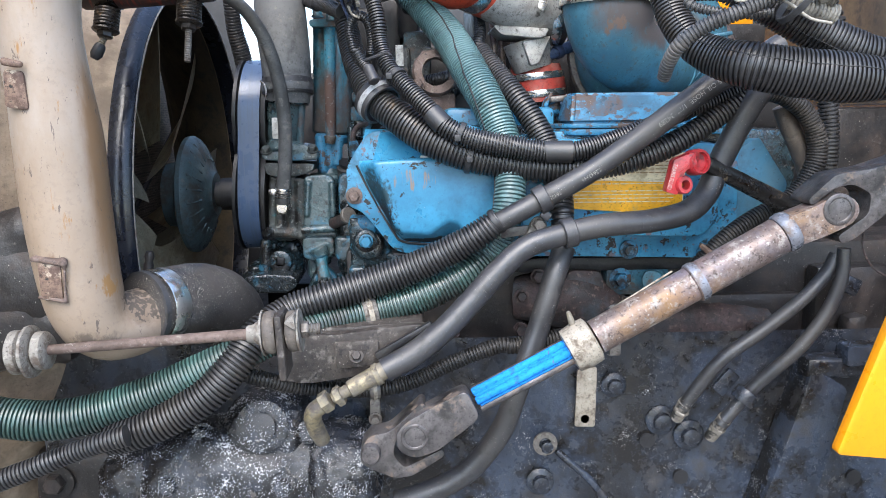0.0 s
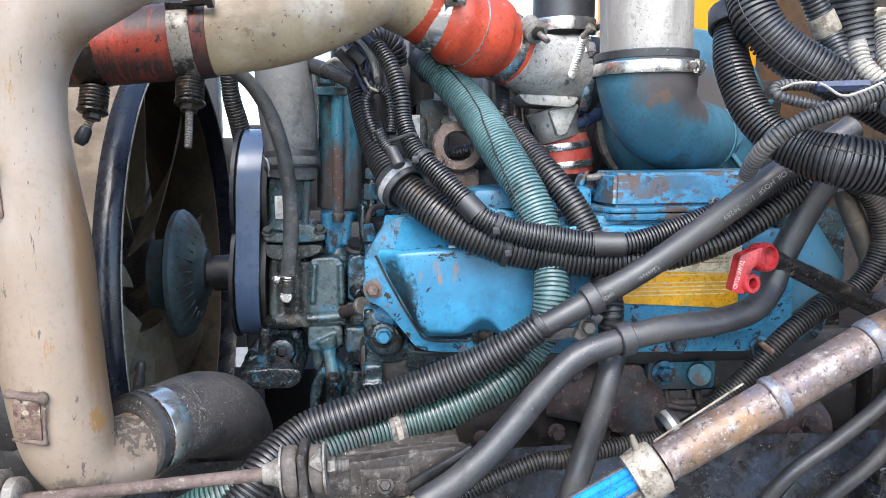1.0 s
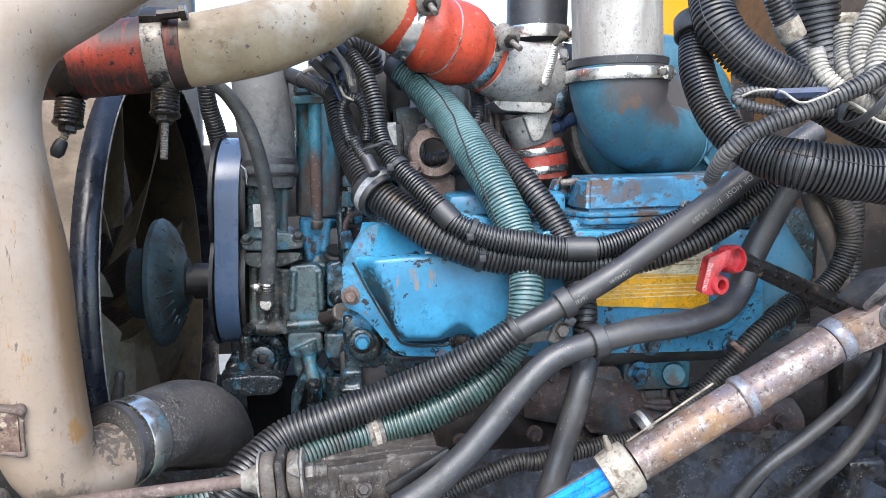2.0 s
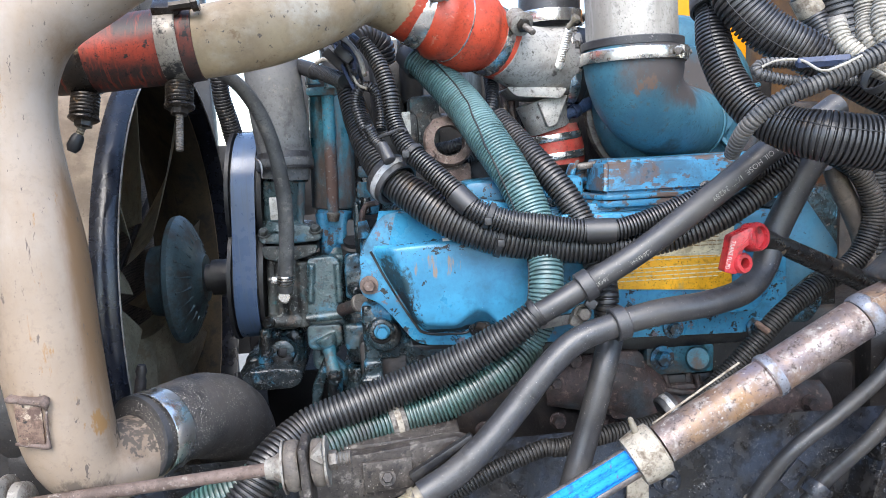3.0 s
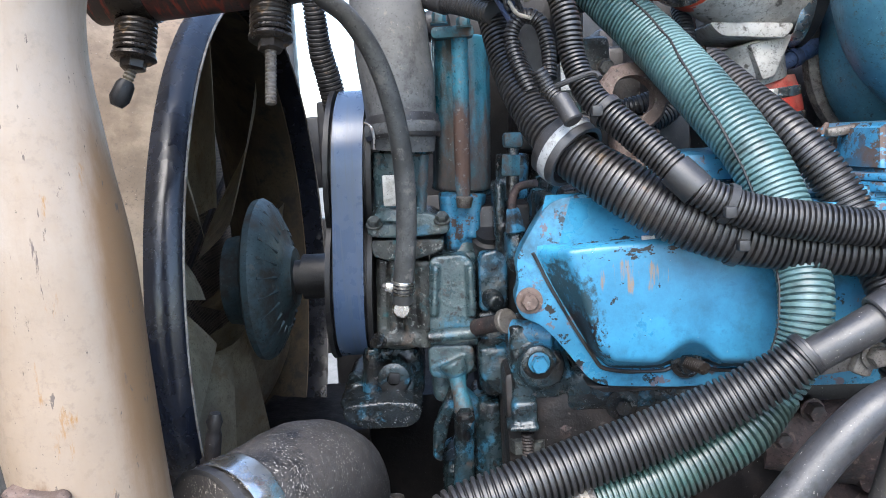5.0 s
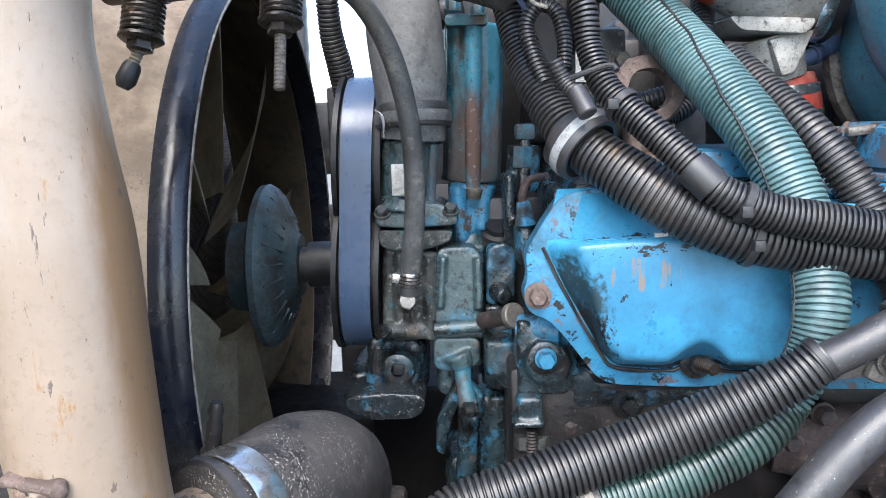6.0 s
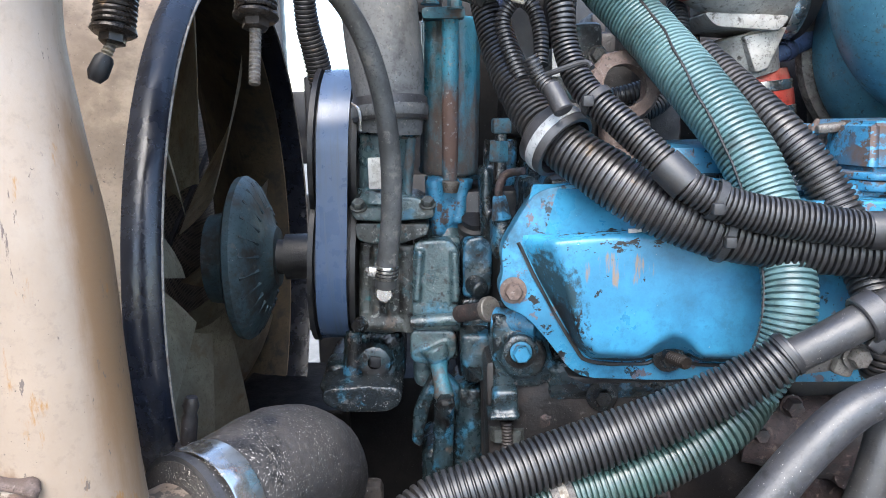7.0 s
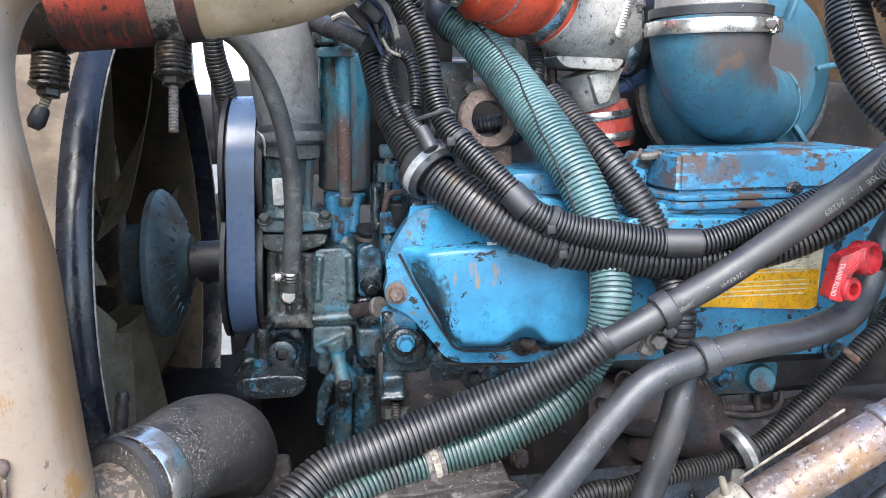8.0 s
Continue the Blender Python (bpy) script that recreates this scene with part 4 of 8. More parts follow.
# the heavy looms at the bulkhead
T1 = [(0.227, 0.8, 1.559, 0.014), (0.221, 0.78, 1.52, 0.0163), (0.226, 0.76, 1.483, 0.0165), (0.239, 0.74, 1.455, 0.0167), (0.26, 0.72, 1.439, 0.0197), (0.282, 0.7, 1.431, 0.0221), (0.316, 0.69, 1.424, 0.0229), (0.365, 0.68, 1.418, 0.0232), (0.409, 0.675, 1.416, 0.0182), (0.459, 0.67, 1.416, 0.0181)]
T2 = [(0.23, 0.78, 1.591, 0.0193), (0.231, 0.76, 1.557, 0.0199), (0.253, 0.75, 1.528, 0.0197), (0.283, 0.74, 1.507, 0.0191), (0.315, 0.73, 1.486, 0.0185), (0.351, 0.72, 1.464, 0.0184), (0.387, 0.71, 1.446, 0.0183), (0.415, 0.705, 1.44, 0.0151), (0.48, 0.7, 1.425, 0.0157)]
T3 = [(0.198, 0.7, 1.42, 0.0062), (0.197, 0.685, 1.433, 0.007), (0.201, 0.67, 1.447, 0.0071), (0.219, 0.66, 1.462, 0.007), (0.245, 0.65, 1.473, 0.0071), (0.271, 0.645, 1.485, 0.0072), (0.295, 0.64, 1.496, 0.0076), (0.324, 0.64, 1.51, 0.008), (0.365, 0.64, 1.518, 0.008)]
heavy = solo("wiring_loom", ribbed(T1, 0.0039, 0.0028, 26), M_LOOM, "very thick black corrugated loom at the bulkhead", "wiring loom", "bulkhead looms")
seam(heavy, T1, (-0.6, -0.8, 0.3), (0.2, -0.9, 0.35), 0.0006)
heavy = solo("wiring_loom", ribbed(T2, 0.0039, 0.0028, 26), M_LOOM, "very thick dusty black corrugated loom at the bulkhead", "wiring loom", "bulkhead looms")
seam(heavy, T2, (-0.8, -0.6, -0.1), (-0.3, -0.9, -0.6), 0.0006)
solo("wiring_loom", ribbed(T3, 0.0034, 0.0013, 18), M_LOOM_GREY, "grey sun-faded corrugated loom with an open end", "wiring loom", "bulkhead looms")

# ---- charge pipes, fan and shroud ----

PIPE = [(-0.3135, 0.812, 1.178, 0.0325), (-0.3255, 0.799, 1.176, 0.0335), (-0.342, 0.780, 1.172, 0.0352), (-0.3585, 0.7625, 1.174, 0.0358), (-0.3690, 0.7510, 1.187, 0.0362), (-0.3755, 0.745, 1.218, 0.0385), (-0.382, 0.745, 1.294, 0.041), (-0.384, 0.745, 1.367, 0.0409), (-0.388, 0.745, 1.419, 0.0382), (-0.393, 0.745, 1.476, 0.0381), (-0.386, 0.745, 1.52, 0.0378), (-0.361, 0.745, 1.559, 0.0367), (-0.316, 0.745, 1.587, 0.0358), (-0.262, 0.745, 1.619, 0.036), (-0.197, 0.755, 1.652, 0.0372), (-0.123, 0.77, 1.69, 0.0387)]
charge = thing("charge_air_pipe", "cream painted metal charge air pipe, scratched with rust runs", "pipe", (-0.378, 0.745, 1.231))
part("riser", tube(PIPE, 40, 0.008), M_CREAM, charge)
ELBOW = [(-0.3323, 0.785, 1.186, 0.0375), (-0.3193, 0.805, 1.185, 0.0385), (-0.3073, 0.835, 1.183, 0.0405), (-0.2963, 0.875, 1.173, 0.0442), (-0.2863, 0.92, 1.153, 0.0469), (-0.2843, 0.97, 1.119, 0.0479), (-0.2963, 1.04, 1.068, 0.0497), (-0.3193, 1.12, 1.019, 0.0508)]
elbow = thing("rubber_elbow", "gritty black rubber elbow hose clamped onto the cream pipe", "hose", (-0.275, 0.85, 1.183))
part("hose", tube(ELBOW, 36, 0.006, lumpy=0.02), M_RUBBER_ELBOW, elbow)
c, t, r = point_on(ELBOW, 0.055)
part("clamp_band", band(c, t, r + 0.0012, 0.022, 0.0016, 48), M_STEEL, elbow, "bright steel band clamp")
c, t, r = point_on(ELBOW, 0.008)
part("lip", band(c, t, r - 0.001, 0.007, 0.004, 48), M_RUBBER, elbow)

REDHOSE = [(-0.403, 0.875, 1.54, 0.0324), (-0.366, 0.875, 1.544, 0.0353), (-0.323, 0.875, 1.548, 0.0361), (-0.274, 0.875, 1.552, 0.0368), (-0.261, 0.875, 1.553, 0.0363)]
red_hose = thing("silicone_hose", "dirty red silicone charge air hose with spring clamps", "hose", (-0.334, 0.875, 1.548))
part("hose", tube(REDHOSE, 36, 0.006), M_RED, red_hose)
CROSS = [(-0.27, 0.875, 1.552, 0.0346), (-0.226, 0.88, 1.559, 0.0361), (-0.183, 0.9, 1.572, 0.0372), (-0.138, 0.93, 1.595, 0.0381), (-0.101, 0.965, 1.619, 0.0385), (-0.063, 0.995, 1.612, 0.0394), (-0.033, 1.01, 1.598, 0.039)]
solo("charge_air_pipe", tube(CROSS, 36, 0.008), M_CREAM_DULL, "dulled cream crossover pipe between red hoses", "pipe")
BELLOWS = [(-0.056, 1.0, 1.609, 0.0397), (-0.044, 1.005, 1.604, 0.04), (-0.035, 1.01, 1.599, 0.0397), (-0.024, 1.012, 1.595, 0.0412), (-0.014, 1.015, 1.592, 0.0475), (-0.006, 1.018, 1.589, 0.0484), (0.001, 1.02, 1.587, 0.0451), (0.008, 1.025, 1.585, 0.0488), (0.022, 1.035, 1.581, 0.0516), (0.036, 1.045, 1.578, 0.0501), (0.046, 1.05, 1.573, 0.0441), (0.059, 1.06, 1.568, 0.0425), (0.07, 1.065, 1.564, 0.0442), (0.077, 1.068, 1.562, 0.0422)]
bell = thing("silicone_hose", "orange-red bulged silicone hose at the intake casting", "hose", (0.013, 1.03, 1.583))
part("hose", tube(BELLOWS, 36, 0.005), M_ORANGE, bell)


def spring_clamp(parent, pts, share, hang, width=0.017, tail=(0, 0, 0), cap=False, steel=None, seat=None, threads=20):
    """A constant-tension clamp: the band, a coil spring, washer, nut and the bolt's tail."""
    c, t, r = point_on(pts, share)
    strap = part("clamp_band", band(c, t, r + 0.0005, width, 0.0014, 44), steel or M_SPRING, parent, "dirty spring-loaded band clamp")
    out = Vector(hang).normalized()
    side = Vector(seat) if seat else out
    wire = M_PALE if seat else M_SPRING
    side = (side - t * side.dot(t)).normalized()
    p = c + side * (r + 0.002)
    part("spring", coil(p, out, 0.0118, 0.022, 6.5, 0.0019), wire, strap)
    part("spring_core", lathe(p, out, [(0, 0.0104), (0.022, 0.0104)], 16), M_BLACK if not seat else M_PALE, strap)
    q = p + out * 0.022
    part("washer", lathe(q, out, [(0, 0.0120), (0.001, 0.0142), (0.003, 0.0146), (0.005, 0.0120)], 24), wire, strap)
    part("nut", lathe(q + out * 0.005, out, [(0, 0.0085), (0.005, 0.0085), (0.006, 0.007)], 6), M_SPRING, strap)
    bend = (out + Vector(tail)).normalized()
    part("bolt_tail", lathe(q + out * 0.009, bend, [(0.0013 * k, (0.0040, 0.0032)[k % 2]) for k in range(threads)], 10), M_STEEL_DULL if not cap else M_BRASS, strap)
    if cap:
        part("end_cap", lathe(q + out * 0.009 + bend * 0.010, bend, [(0, 0.0046), (0.003, 0.0062), (0.013, 0.0068), (0.018, 0.004)], 14), M_BLACK, strap, "dark rounded cap")


spring_clamp(red_hose, REDHOSE, 0.20, (-0.10, -0.25, -1), 0.022, (-0.35, 0, 0), True)
spring_clamp(red_hose, REDHOSE, 0.84, (-0.02, -0.3, -1), 0.020, steel=M_SCRAPED, threads=30)
spring_clamp(bell, BELLOWS, 0.19, (0.15, -0.85, -0.5), 0.018, steel=M_STEEL, seat=(0.35, -0.6, 0.75))
spring_clamp(bell, BELLOWS, 0.83, (0.25, -0.85, -0.45), 0.020, steel=M_STEEL, seat=(0.4, -0.7, 0.5))
c, t, r = point_on(REDHOSE, 0.84)
part("clamp_head", rough_up(block(c + Vector((0.0, -0.022, r * 0.86)), (0.026, 0.020, 0.012), (35, 0, 0), bevel=0.003), 0.001), M_SPRING, red_hose, "greasy clamp lug")
part("clamp_screw", lathe(c + Vector((0.006, -0.034, r * 0.84)), (1, 0, 0.1), [(0, 0.005), (0.020, 0.005), (0.021, 0.0075), (0.027, 0.0075)], 8), M_SPRING, red_hose)
c, t, r = point_on(BELLOWS, 0.425)
part("groove_wire", band(c, t, r - 0.0002, 0.002, 0.001, 44), M_STEEL, bell, "thin steel ring in the groove")

# fan shroud: a drum about the crank line, with a rolled lip
RING = Vector((-0.40, 1.20, 1.258))
HUB = Vector((-0.40, 1.20, 1.268))
shroud = thing("fan_shroud", "dusty tan fan shroud with a black rolled lip", "fan shroud", RING)


def drum(profile, seg=96, a0=0.0, a1=2 * math.pi, centre=RING):
    """Turned about the fan's axis: profile of (x, radius)."""
    bm = bmesh.new()
    full = abs(a1 - a0 - 2 * math.pi) < 1e-6
    n = seg if full else seg + 1
    rings(bm, [[Vector((x, centre.y + r * math.cos(a0 + (a1 - a0) * k / seg), centre.z + r * math.sin(a0 + (a1 - a0) * k / seg))) for k in range(n)] for x, r in profile], closed=full, caps=False)
    return bm


part("cone", drum([(-0.395, 0.316), (-0.396, 0.322), (-0.43, 0.332), (-0.46, 0.35), (-0.52, 0.42), (-0.56, 0.50), (-0.57, 0.60), (-0.575, 0.60), (-0.565, 0.50), (-0.525, 0.416), (-0.465, 0.345), (-0.435, 0.326), (-0.395, 0.316)]), M_TAN, shroud)
# darker skin inside the tan cone: the interior's shade as colour
part("shaded_inside", drum([(-0.399, 0.3135), (-0.436, 0.3235), (-0.466, 0.3425), (-0.526, 0.4135), (-0.566, 0.4975), (-0.572, 0.58)]), M_FIREWALL, shroud, "brown inside of the shroud, its shade put into the colour")
part("lip", drum([(-0.370, 0.3155), (-0.369, 0.3175), (-0.370, 0.3195), (-0.375, 0.3235), (-0.382, 0.3250), (-0.390, 0.3240), (-0.398, 0.3215), (-0.398, 0.316), (-0.385, 0.3145), (-0.370, 0.3155)]), M_RIM, shroud)
part("lip_edge", drum([(-0.3695, 0.3145), (-0.3678, 0.3150), (-0.3678, 0.3165), (-0.3695, 0.3172)]), M_PALE, shroud, "thin pale edge")

radiator = thing("radiator", "dusty brown radiator core behind the fan", "radiator", (-0.62, 1.2, 0.8))
core = bmesh.new()
block((-0.64, 1.25, 1.30), (0.04, 1.5, 1.3), bevel=0.004, bm=core)
part("core", core, M_CORE, radiator)
part("guard", block((-0.612, 1.25, 1.30), (0.004, 1.46, 1.26), bevel=0.001), M_MESH, radiator, "perforated brown guard")
for z in (1.05, 1.24, 1.43):
    part("guard_bar", block((-0.607, 1.25, z), (0.008, 1.46, 0.008), (28, 0, 0), bevel=0.001), M_BLACK, radiator)


fan = thing("cooling_fan", "dusty olive cooling fan on a dark hub", "fan", HUB)
part("hub", lathe(HUB + Vector((-0.03, 0, 0)), (1, 0, 0), [(0.006, 0.03), (0.006, 0.050), (0.020, 0.052), (0.034, 0.058), (0.036, 0.084), (0.040, 0.092), (0.047, 0.093), (0.053, 0.089), (0.060, 0.079), (0.066, 0.066), (0.070, 0.052), (0.073, 0.040), (0.080, 0.034)], 56), M_CLUTCH, fan, "dark teal viscous clutch")
for k in range(24):
    w = math.radians(15 * k + 4)
    rim = Vector((0, math.cos(w), math.sin(w)))
    outer, inner = HUB + Vector((0.024, 0, 0)) + rim * 0.085, HUB + Vector((0.039, 0, 0)) + rim * 0.056
    part("cooling_fin", lathe(outer, inner - outer, [(0, 0.0028), ((inner - outer).length, 0.0024)], 6), M_CLUTCH, fan)


for k in range(9):
    w = 2 * math.pi * k / 9 + 0.62
    bm = bmesh.new()
    rows = []
    for i in range(9):
        r = 0.085 + 0.218 * i / 8
        half = 0.050 + 0.045 * i / 8
        twist = radians(38 - 14 * i / 8)
        row = []
        for j in range(7):
            u = (j / 6 - 0.5) * 2
            along, lift = u * half * math.cos(twist), u * half * math.sin(twist) + 0.012 * (1 - u * u)
            a = w + along / r
            row.append(Vector((HUB.x - 0.06 + lift, HUB.y + r * math.cos(a), HUB.z + r * math.sin(a))))
        rows.append(row)
    top = rings(bm, rows, closed=False, caps=False)
    bmesh.ops.solidify(bm, geom=bm.faces[:], thickness=0.004)
    part("blade", bm, M_FAN, fan)
part("shaft", lathe(HUB + Vector((0.046, 0, 0)), (1, 0, 0), [(0, 0.020), (0.012, 0.020), (0.013, 0.026), (0.042, 0.026), (0.043, 0.022), (0.09, 0.022)], 32), M_BLACK, fan)

# the belt and its pulleys
BX = -0.268
belt = thing("drive_belt", "blue-grey ribbed drive belt round two pulleys", "drive belt", (BX, 1.15, 1.21))
loop_pts = []
for k in range(41):
    a = math.pi * k / 40
    loop_pts.append((1.145 - 0.075 * math.cos(a), 1.392 + 0.075 * math.sin(a)))
for k in range(41):
    a = math.pi * k / 40
    loop_pts.append((1.155 + 0.085 * math.cos(a), 1.279 - 0.085 * math.sin(a)))


def strap_loop(path, x0, x1, thick):
    """A flat belt: the path is (y, z) round the pulleys."""
    bm = bmesh.new()
    n = len(path)
    cy, cz = sum(p[0] for p in path) / n, sum(p[1] for p in path) / n
    out = []
    for i, (y, z) in enumerate(path):
        a, b = Vector(path[i - 1]), Vector(path[(i + 1) % n])
        t = (b - a).normalized()
        nrm = Vector((t.y, -t.x))
        if nrm.dot(Vector((y - cy, z - cz))) < 0:
            nrm = -nrm
        q = Vector((y, z)) + nrm * thick
        out.append([Vector((x0, y, z)), Vector((x1, y, z)), Vector((x1, q.x, q.y)), Vector((x0, q.x, q.y))])
    out.append(out[0])
    rings(bm, out, caps=False)
    bmesh.ops.remove_doubles(bm, verts=bm.verts, dist=1e-6)
    return bm


def leaned(bm):
    """The belt leans a little out of plumb."""
    for v in bm.verts:
        v.co.x += 0.058 * (v.co.z - 1.36)
    return bm


part("belt", leaned(strap_loop(loop_pts, BX - 0.0148, BX + 0.0148, 0.005)), M_BELT, belt)
for cy, cz, r in ((1.145, 1.392, 0.074), (1.155, 1.279, 0.084)):
    prof = [(-0.023, r * 0.4), (-0.023, r + 0.008), (-0.018, r + 0.008), (-0.017, r), (0.017, r), (0.018, r + 0.008), (0.023, r + 0.008), (0.023, r * 0.4)]
    part("pulley", leaned(lathe((BX, cy, cz), (1, 0, 0), prof, 48)), M_BLACK, belt, "grooved black pulley")

# grey coolant hose and the thin vent hose in front of it
UPPER = [(-0.223, 1.1, 1.601, 0.0344), (-0.22, 1.09, 1.551, 0.0351), (-0.217, 1.085, 1.508, 0.0355), (-0.213, 1.08, 1.464, 0.0348), (-0.211, 1.075, 1.428, 0.0319), (-0.212, 1.075, 1.41, 0.0305)]
upper = thing("coolant_hose", "grey moulded rubber coolant hose clamped to the water outlet", "hose", (-0.213, 1.08, 1.464))
part("hose", tube(UPPER, 32, 0.008, lumpy=0.015), M_RUBBER_GREY, upper)
c, t, r = point_on(UPPER, 0.90)
part("clamp_band", band(c, t, r + 0.0004, 0.022, 0.003, 44), M_RUBBER, upper, "wide black rubber band clamp")
part("clamp_strip", band(c + t * 0.002, t, r + 0.0036, 0.010, 0.0008, 44), M_RUBBER_GREY, upper)
VENT = [(-0.288, 0.955, 1.562, 0.0074), (-0.274, 0.96, 1.548, 0.0075), (-0.261, 0.97, 1.534, 0.0076), (-0.246, 0.98, 1.522, 0.008), (-0.231, 0.99, 1.499, 0.0085), (-0.22, 1.0, 1.47, 0.009), (-0.212, 1.01, 1.43, 0.0091), (-0.209, 1.02, 1.382, 0.0093), (-0.211, 1.025, 1.333, 0.0094), (-0.217, 1.03, 1.289, 0.0095), (-0.2185, 1.033, 1.27, 0.0095)]
vent = solo("rubber_hose", tube(VENT, 18, 0.006), M_VENT, "thin dusty rubber vent hose with a crimped end", "hose", "rubber hoses")
DARK = [(-0.295, 1.1, 1.61, 0.0108), (-0.294, 1.11, 1.576, 0.0109), (-0.293, 1.12, 1.541, 0.0111), (-0.292, 1.13, 1.512, 0.012), (-0.287, 1.14, 1.483, 0.013), (-0.282, 1.15, 1.444, 0.0132), (-0.283, 1.16, 1.405, 0.0134)]
solo("corrugated_hose", ribbed(DARK, 0.0042, 0.0015, 16), M_LOOM, "black corrugated hose dropping behind the belt", "hose", "corrugated hoses")

# ---- the engine ----


def rod(p, q, seg=28, bm=None, edge=0.001):
    """A round bar or cone from p to q, each (x, y, z, r), with eased ends."""
    a, b = Vector(p[:3]), Vector(q[:3])
    n = (b - a).length
    e = min(edge, n * 0.2)
    return lathe(a, b - a, [(0, p[3] - e), (e, p[3]), (n - e, q[3]), (n, q[3] - e)], seg, bm)


def lumps(name, boxes, material, parent, amount=0.003, scale=35.0, bevel=0.008):
    """Rough-cast lumps, each a part of its own."""
    for at, size in boxes:
        part(name, casting([(at, size)], amount, scale, bevel), material, parent)


SKIN = bpy.data.textures.new("cast_skin", "CLOUDS")
SKIN.noise_scale, SKIN.noise_depth = 0.014, 4


def fused(name, solids, material, parent, label="", voxel=0.002, ease=4, lump=0.0022):
    """Solids grown together into one rough casting with eased inner corners."""
    bm = bmesh.new()
    for one in solids:
        merge(bm, one)
    ob = part(name, bm, material, parent, label)
    m = ob.modifiers.new("fuse", "REMESH")
    m.mode, m.voxel_size, m.use_smooth_shade = "VOXEL", voxel, True
    m = ob.modifiers.new("ease", "SMOOTH")
    m.factor, m.iterations = 0.5, ease
    m = ob.modifiers.new("skin", "DISPLACE")
    m.texture, m.strength, m.mid_level, m.texture_coords = SKIN, lump, 0.5, "LOCAL"
    return ob


engine = thing("engine", "large blue diesel engine, greasy and chipped", "engine", (0.15, 1.1, 0.9))
part("block", casting([((0.33, 1.22, 1.06), (0.92, 0.46, 0.30))], 0.003, 40), M_IRON, engine)
# black so that the gaps between the front castings read as shaded
part("front_wall", casting([((-0.10, 1.22, 1.20), (0.10, 0.24, 0.30))], 0.003, 40), M_BLACK, engine)
# lumps coloured near-black so the cavity's shade is in the colour
lumps("sump", [((-0.165, 1.35, 0.95), (0.23, 0.3, 0.34)), ((-0.06, 1.25, 0.96), (0.2, 0.3, 0.2)), ((-0.35, 1.40, 0.93), (0.22, 0.2, 0.22)), ((-0.09, 1.30, 1.45), (0.12, 0.12, 0.22))], M_CAVITY, engine)
part("cylinder_head", casting([((0.20, 1.22, 1.285), (0.58, 0.44, 0.16))], 0.002, 50), M_GREASY, engine)
part("head_top", casting([((0.16, 1.10, 1.36), (0.48, 0.30, 0.03))], 0.002, 50), M_GREASY, engine)

# front: water outlet, thermostat housing, gear case
fused("water_outlet", [rod((-0.217, 1.085, 1.408, 0.027), (-0.219, 1.085, 1.376, 0.0245), 36), rod((-0.219, 1.085, 1.379, 0.0245), (-0.222, 1.085, 1.345, 0.0225), 36)], M_CASE, engine)
fused("outlet_rib", [rod((-0.194, 1.075, 1.406, 0.0069), (-0.198, 1.075, 1.346, 0.0054), 16)], M_CAN, engine)
part("outlet_neck", rod((-0.211, 1.085, 1.412, 0.0248), (-0.211, 1.085, 1.403, 0.0238), 36), M_TEAL, engine)
part("paper_label", block((-0.2225, 1.054, 1.373), (0.019, 0.004, 0.029), bevel=0.001), M_WHITE, engine, "torn white paper label")
fused("outlet_flange", [slab(rounded([(-0.25, 1.348), (-0.231, 1.351), (-0.188, 1.349), (-0.17, 1.337), (-0.173, 1.328), (-0.226, 1.326), (-0.25, 1.329)], 0.006), 1.062, 1.14, 0.003), rod((-0.22, 1.085, 1.356, 0.0257), (-0.221, 1.085, 1.342, 0.0296), 30)], M_CASE, engine, voxel=0.0016, ease=3, lump=0.0014)
fused("thermostat_flange", [slab(rounded([(-0.249, 1.325), (-0.176, 1.323), (-0.179, 1.312), (-0.203, 1.304), (-0.228, 1.303), (-0.247, 1.308)], 0.006), 1.066, 1.15, 0.003)], M_FLANGE, engine, voxel=0.0016, ease=3)
for p in ((-0.178, 1.062, 1.341), (-0.243, 1.062, 1.34)):
    part("flange_bolt", hex_bolt(p, (0, -0.5, 0.85), 0.011, 0.006, 0.008), M_FLANGE, engine)
fused("thermostat_body", [block((-0.226, 1.13, 1.258), (0.038, 0.1, 0.1), bevel=0.01), *[rod((*p, r), (*q, r), 14) for p, q, r in (((-0.24, 1.082, 1.305), (-0.244, 1.082, 1.214), 0.006), ((-0.227, 1.078, 1.306), (-0.231, 1.078, 1.232), 0.007), ((-0.212, 1.075, 1.306), (-0.214, 1.075, 1.215), 0.007), ((-0.2, 1.075, 1.301), (-0.202, 1.075, 1.214), 0.009))], rod((-0.249, 1.074, 1.224, 0.0084), (-0.208, 1.074, 1.223, 0.0084), 20), block((-0.203, 1.125, 1.256), (0.016, 0.08, 0.095), bevel=0.008)], M_FLANGE, engine)
fused("pump_body", [block((-0.239, 1.158, 1.174), (0.064, 0.1, 0.063), bevel=0.012), block((-0.277, 1.165, 1.155), (0.032, 0.1, 0.026), bevel=0.01), lathe((-0.238, 1.12, 1.171), (0, -1, 0), [(0, 0.026), (0.016, 0.024), (0.020, 0.021)], 28), rod((-0.257, 1.1, 1.209, 0.0087), (-0.262, 1.1, 1.148, 0.01), 16)], M_GREASY, engine)
plug = part("drain_plug", lathe((-0.237, 1.105, 1.176), (0, -1, 0), [(0, 0.019), (0.006, 0.019), (0.009, 0.0165), (0.012, 0.0165), (0.013, 0.015), (0.013, 0.007), (0.006, 0.006)], 26), M_GREASY, engine)
part("plug_square", block((-0.236, 1.096, 1.177), (0.012, 0.012, 0.012), (0, 8, 0), bevel=0.002), M_BLACK, engine)
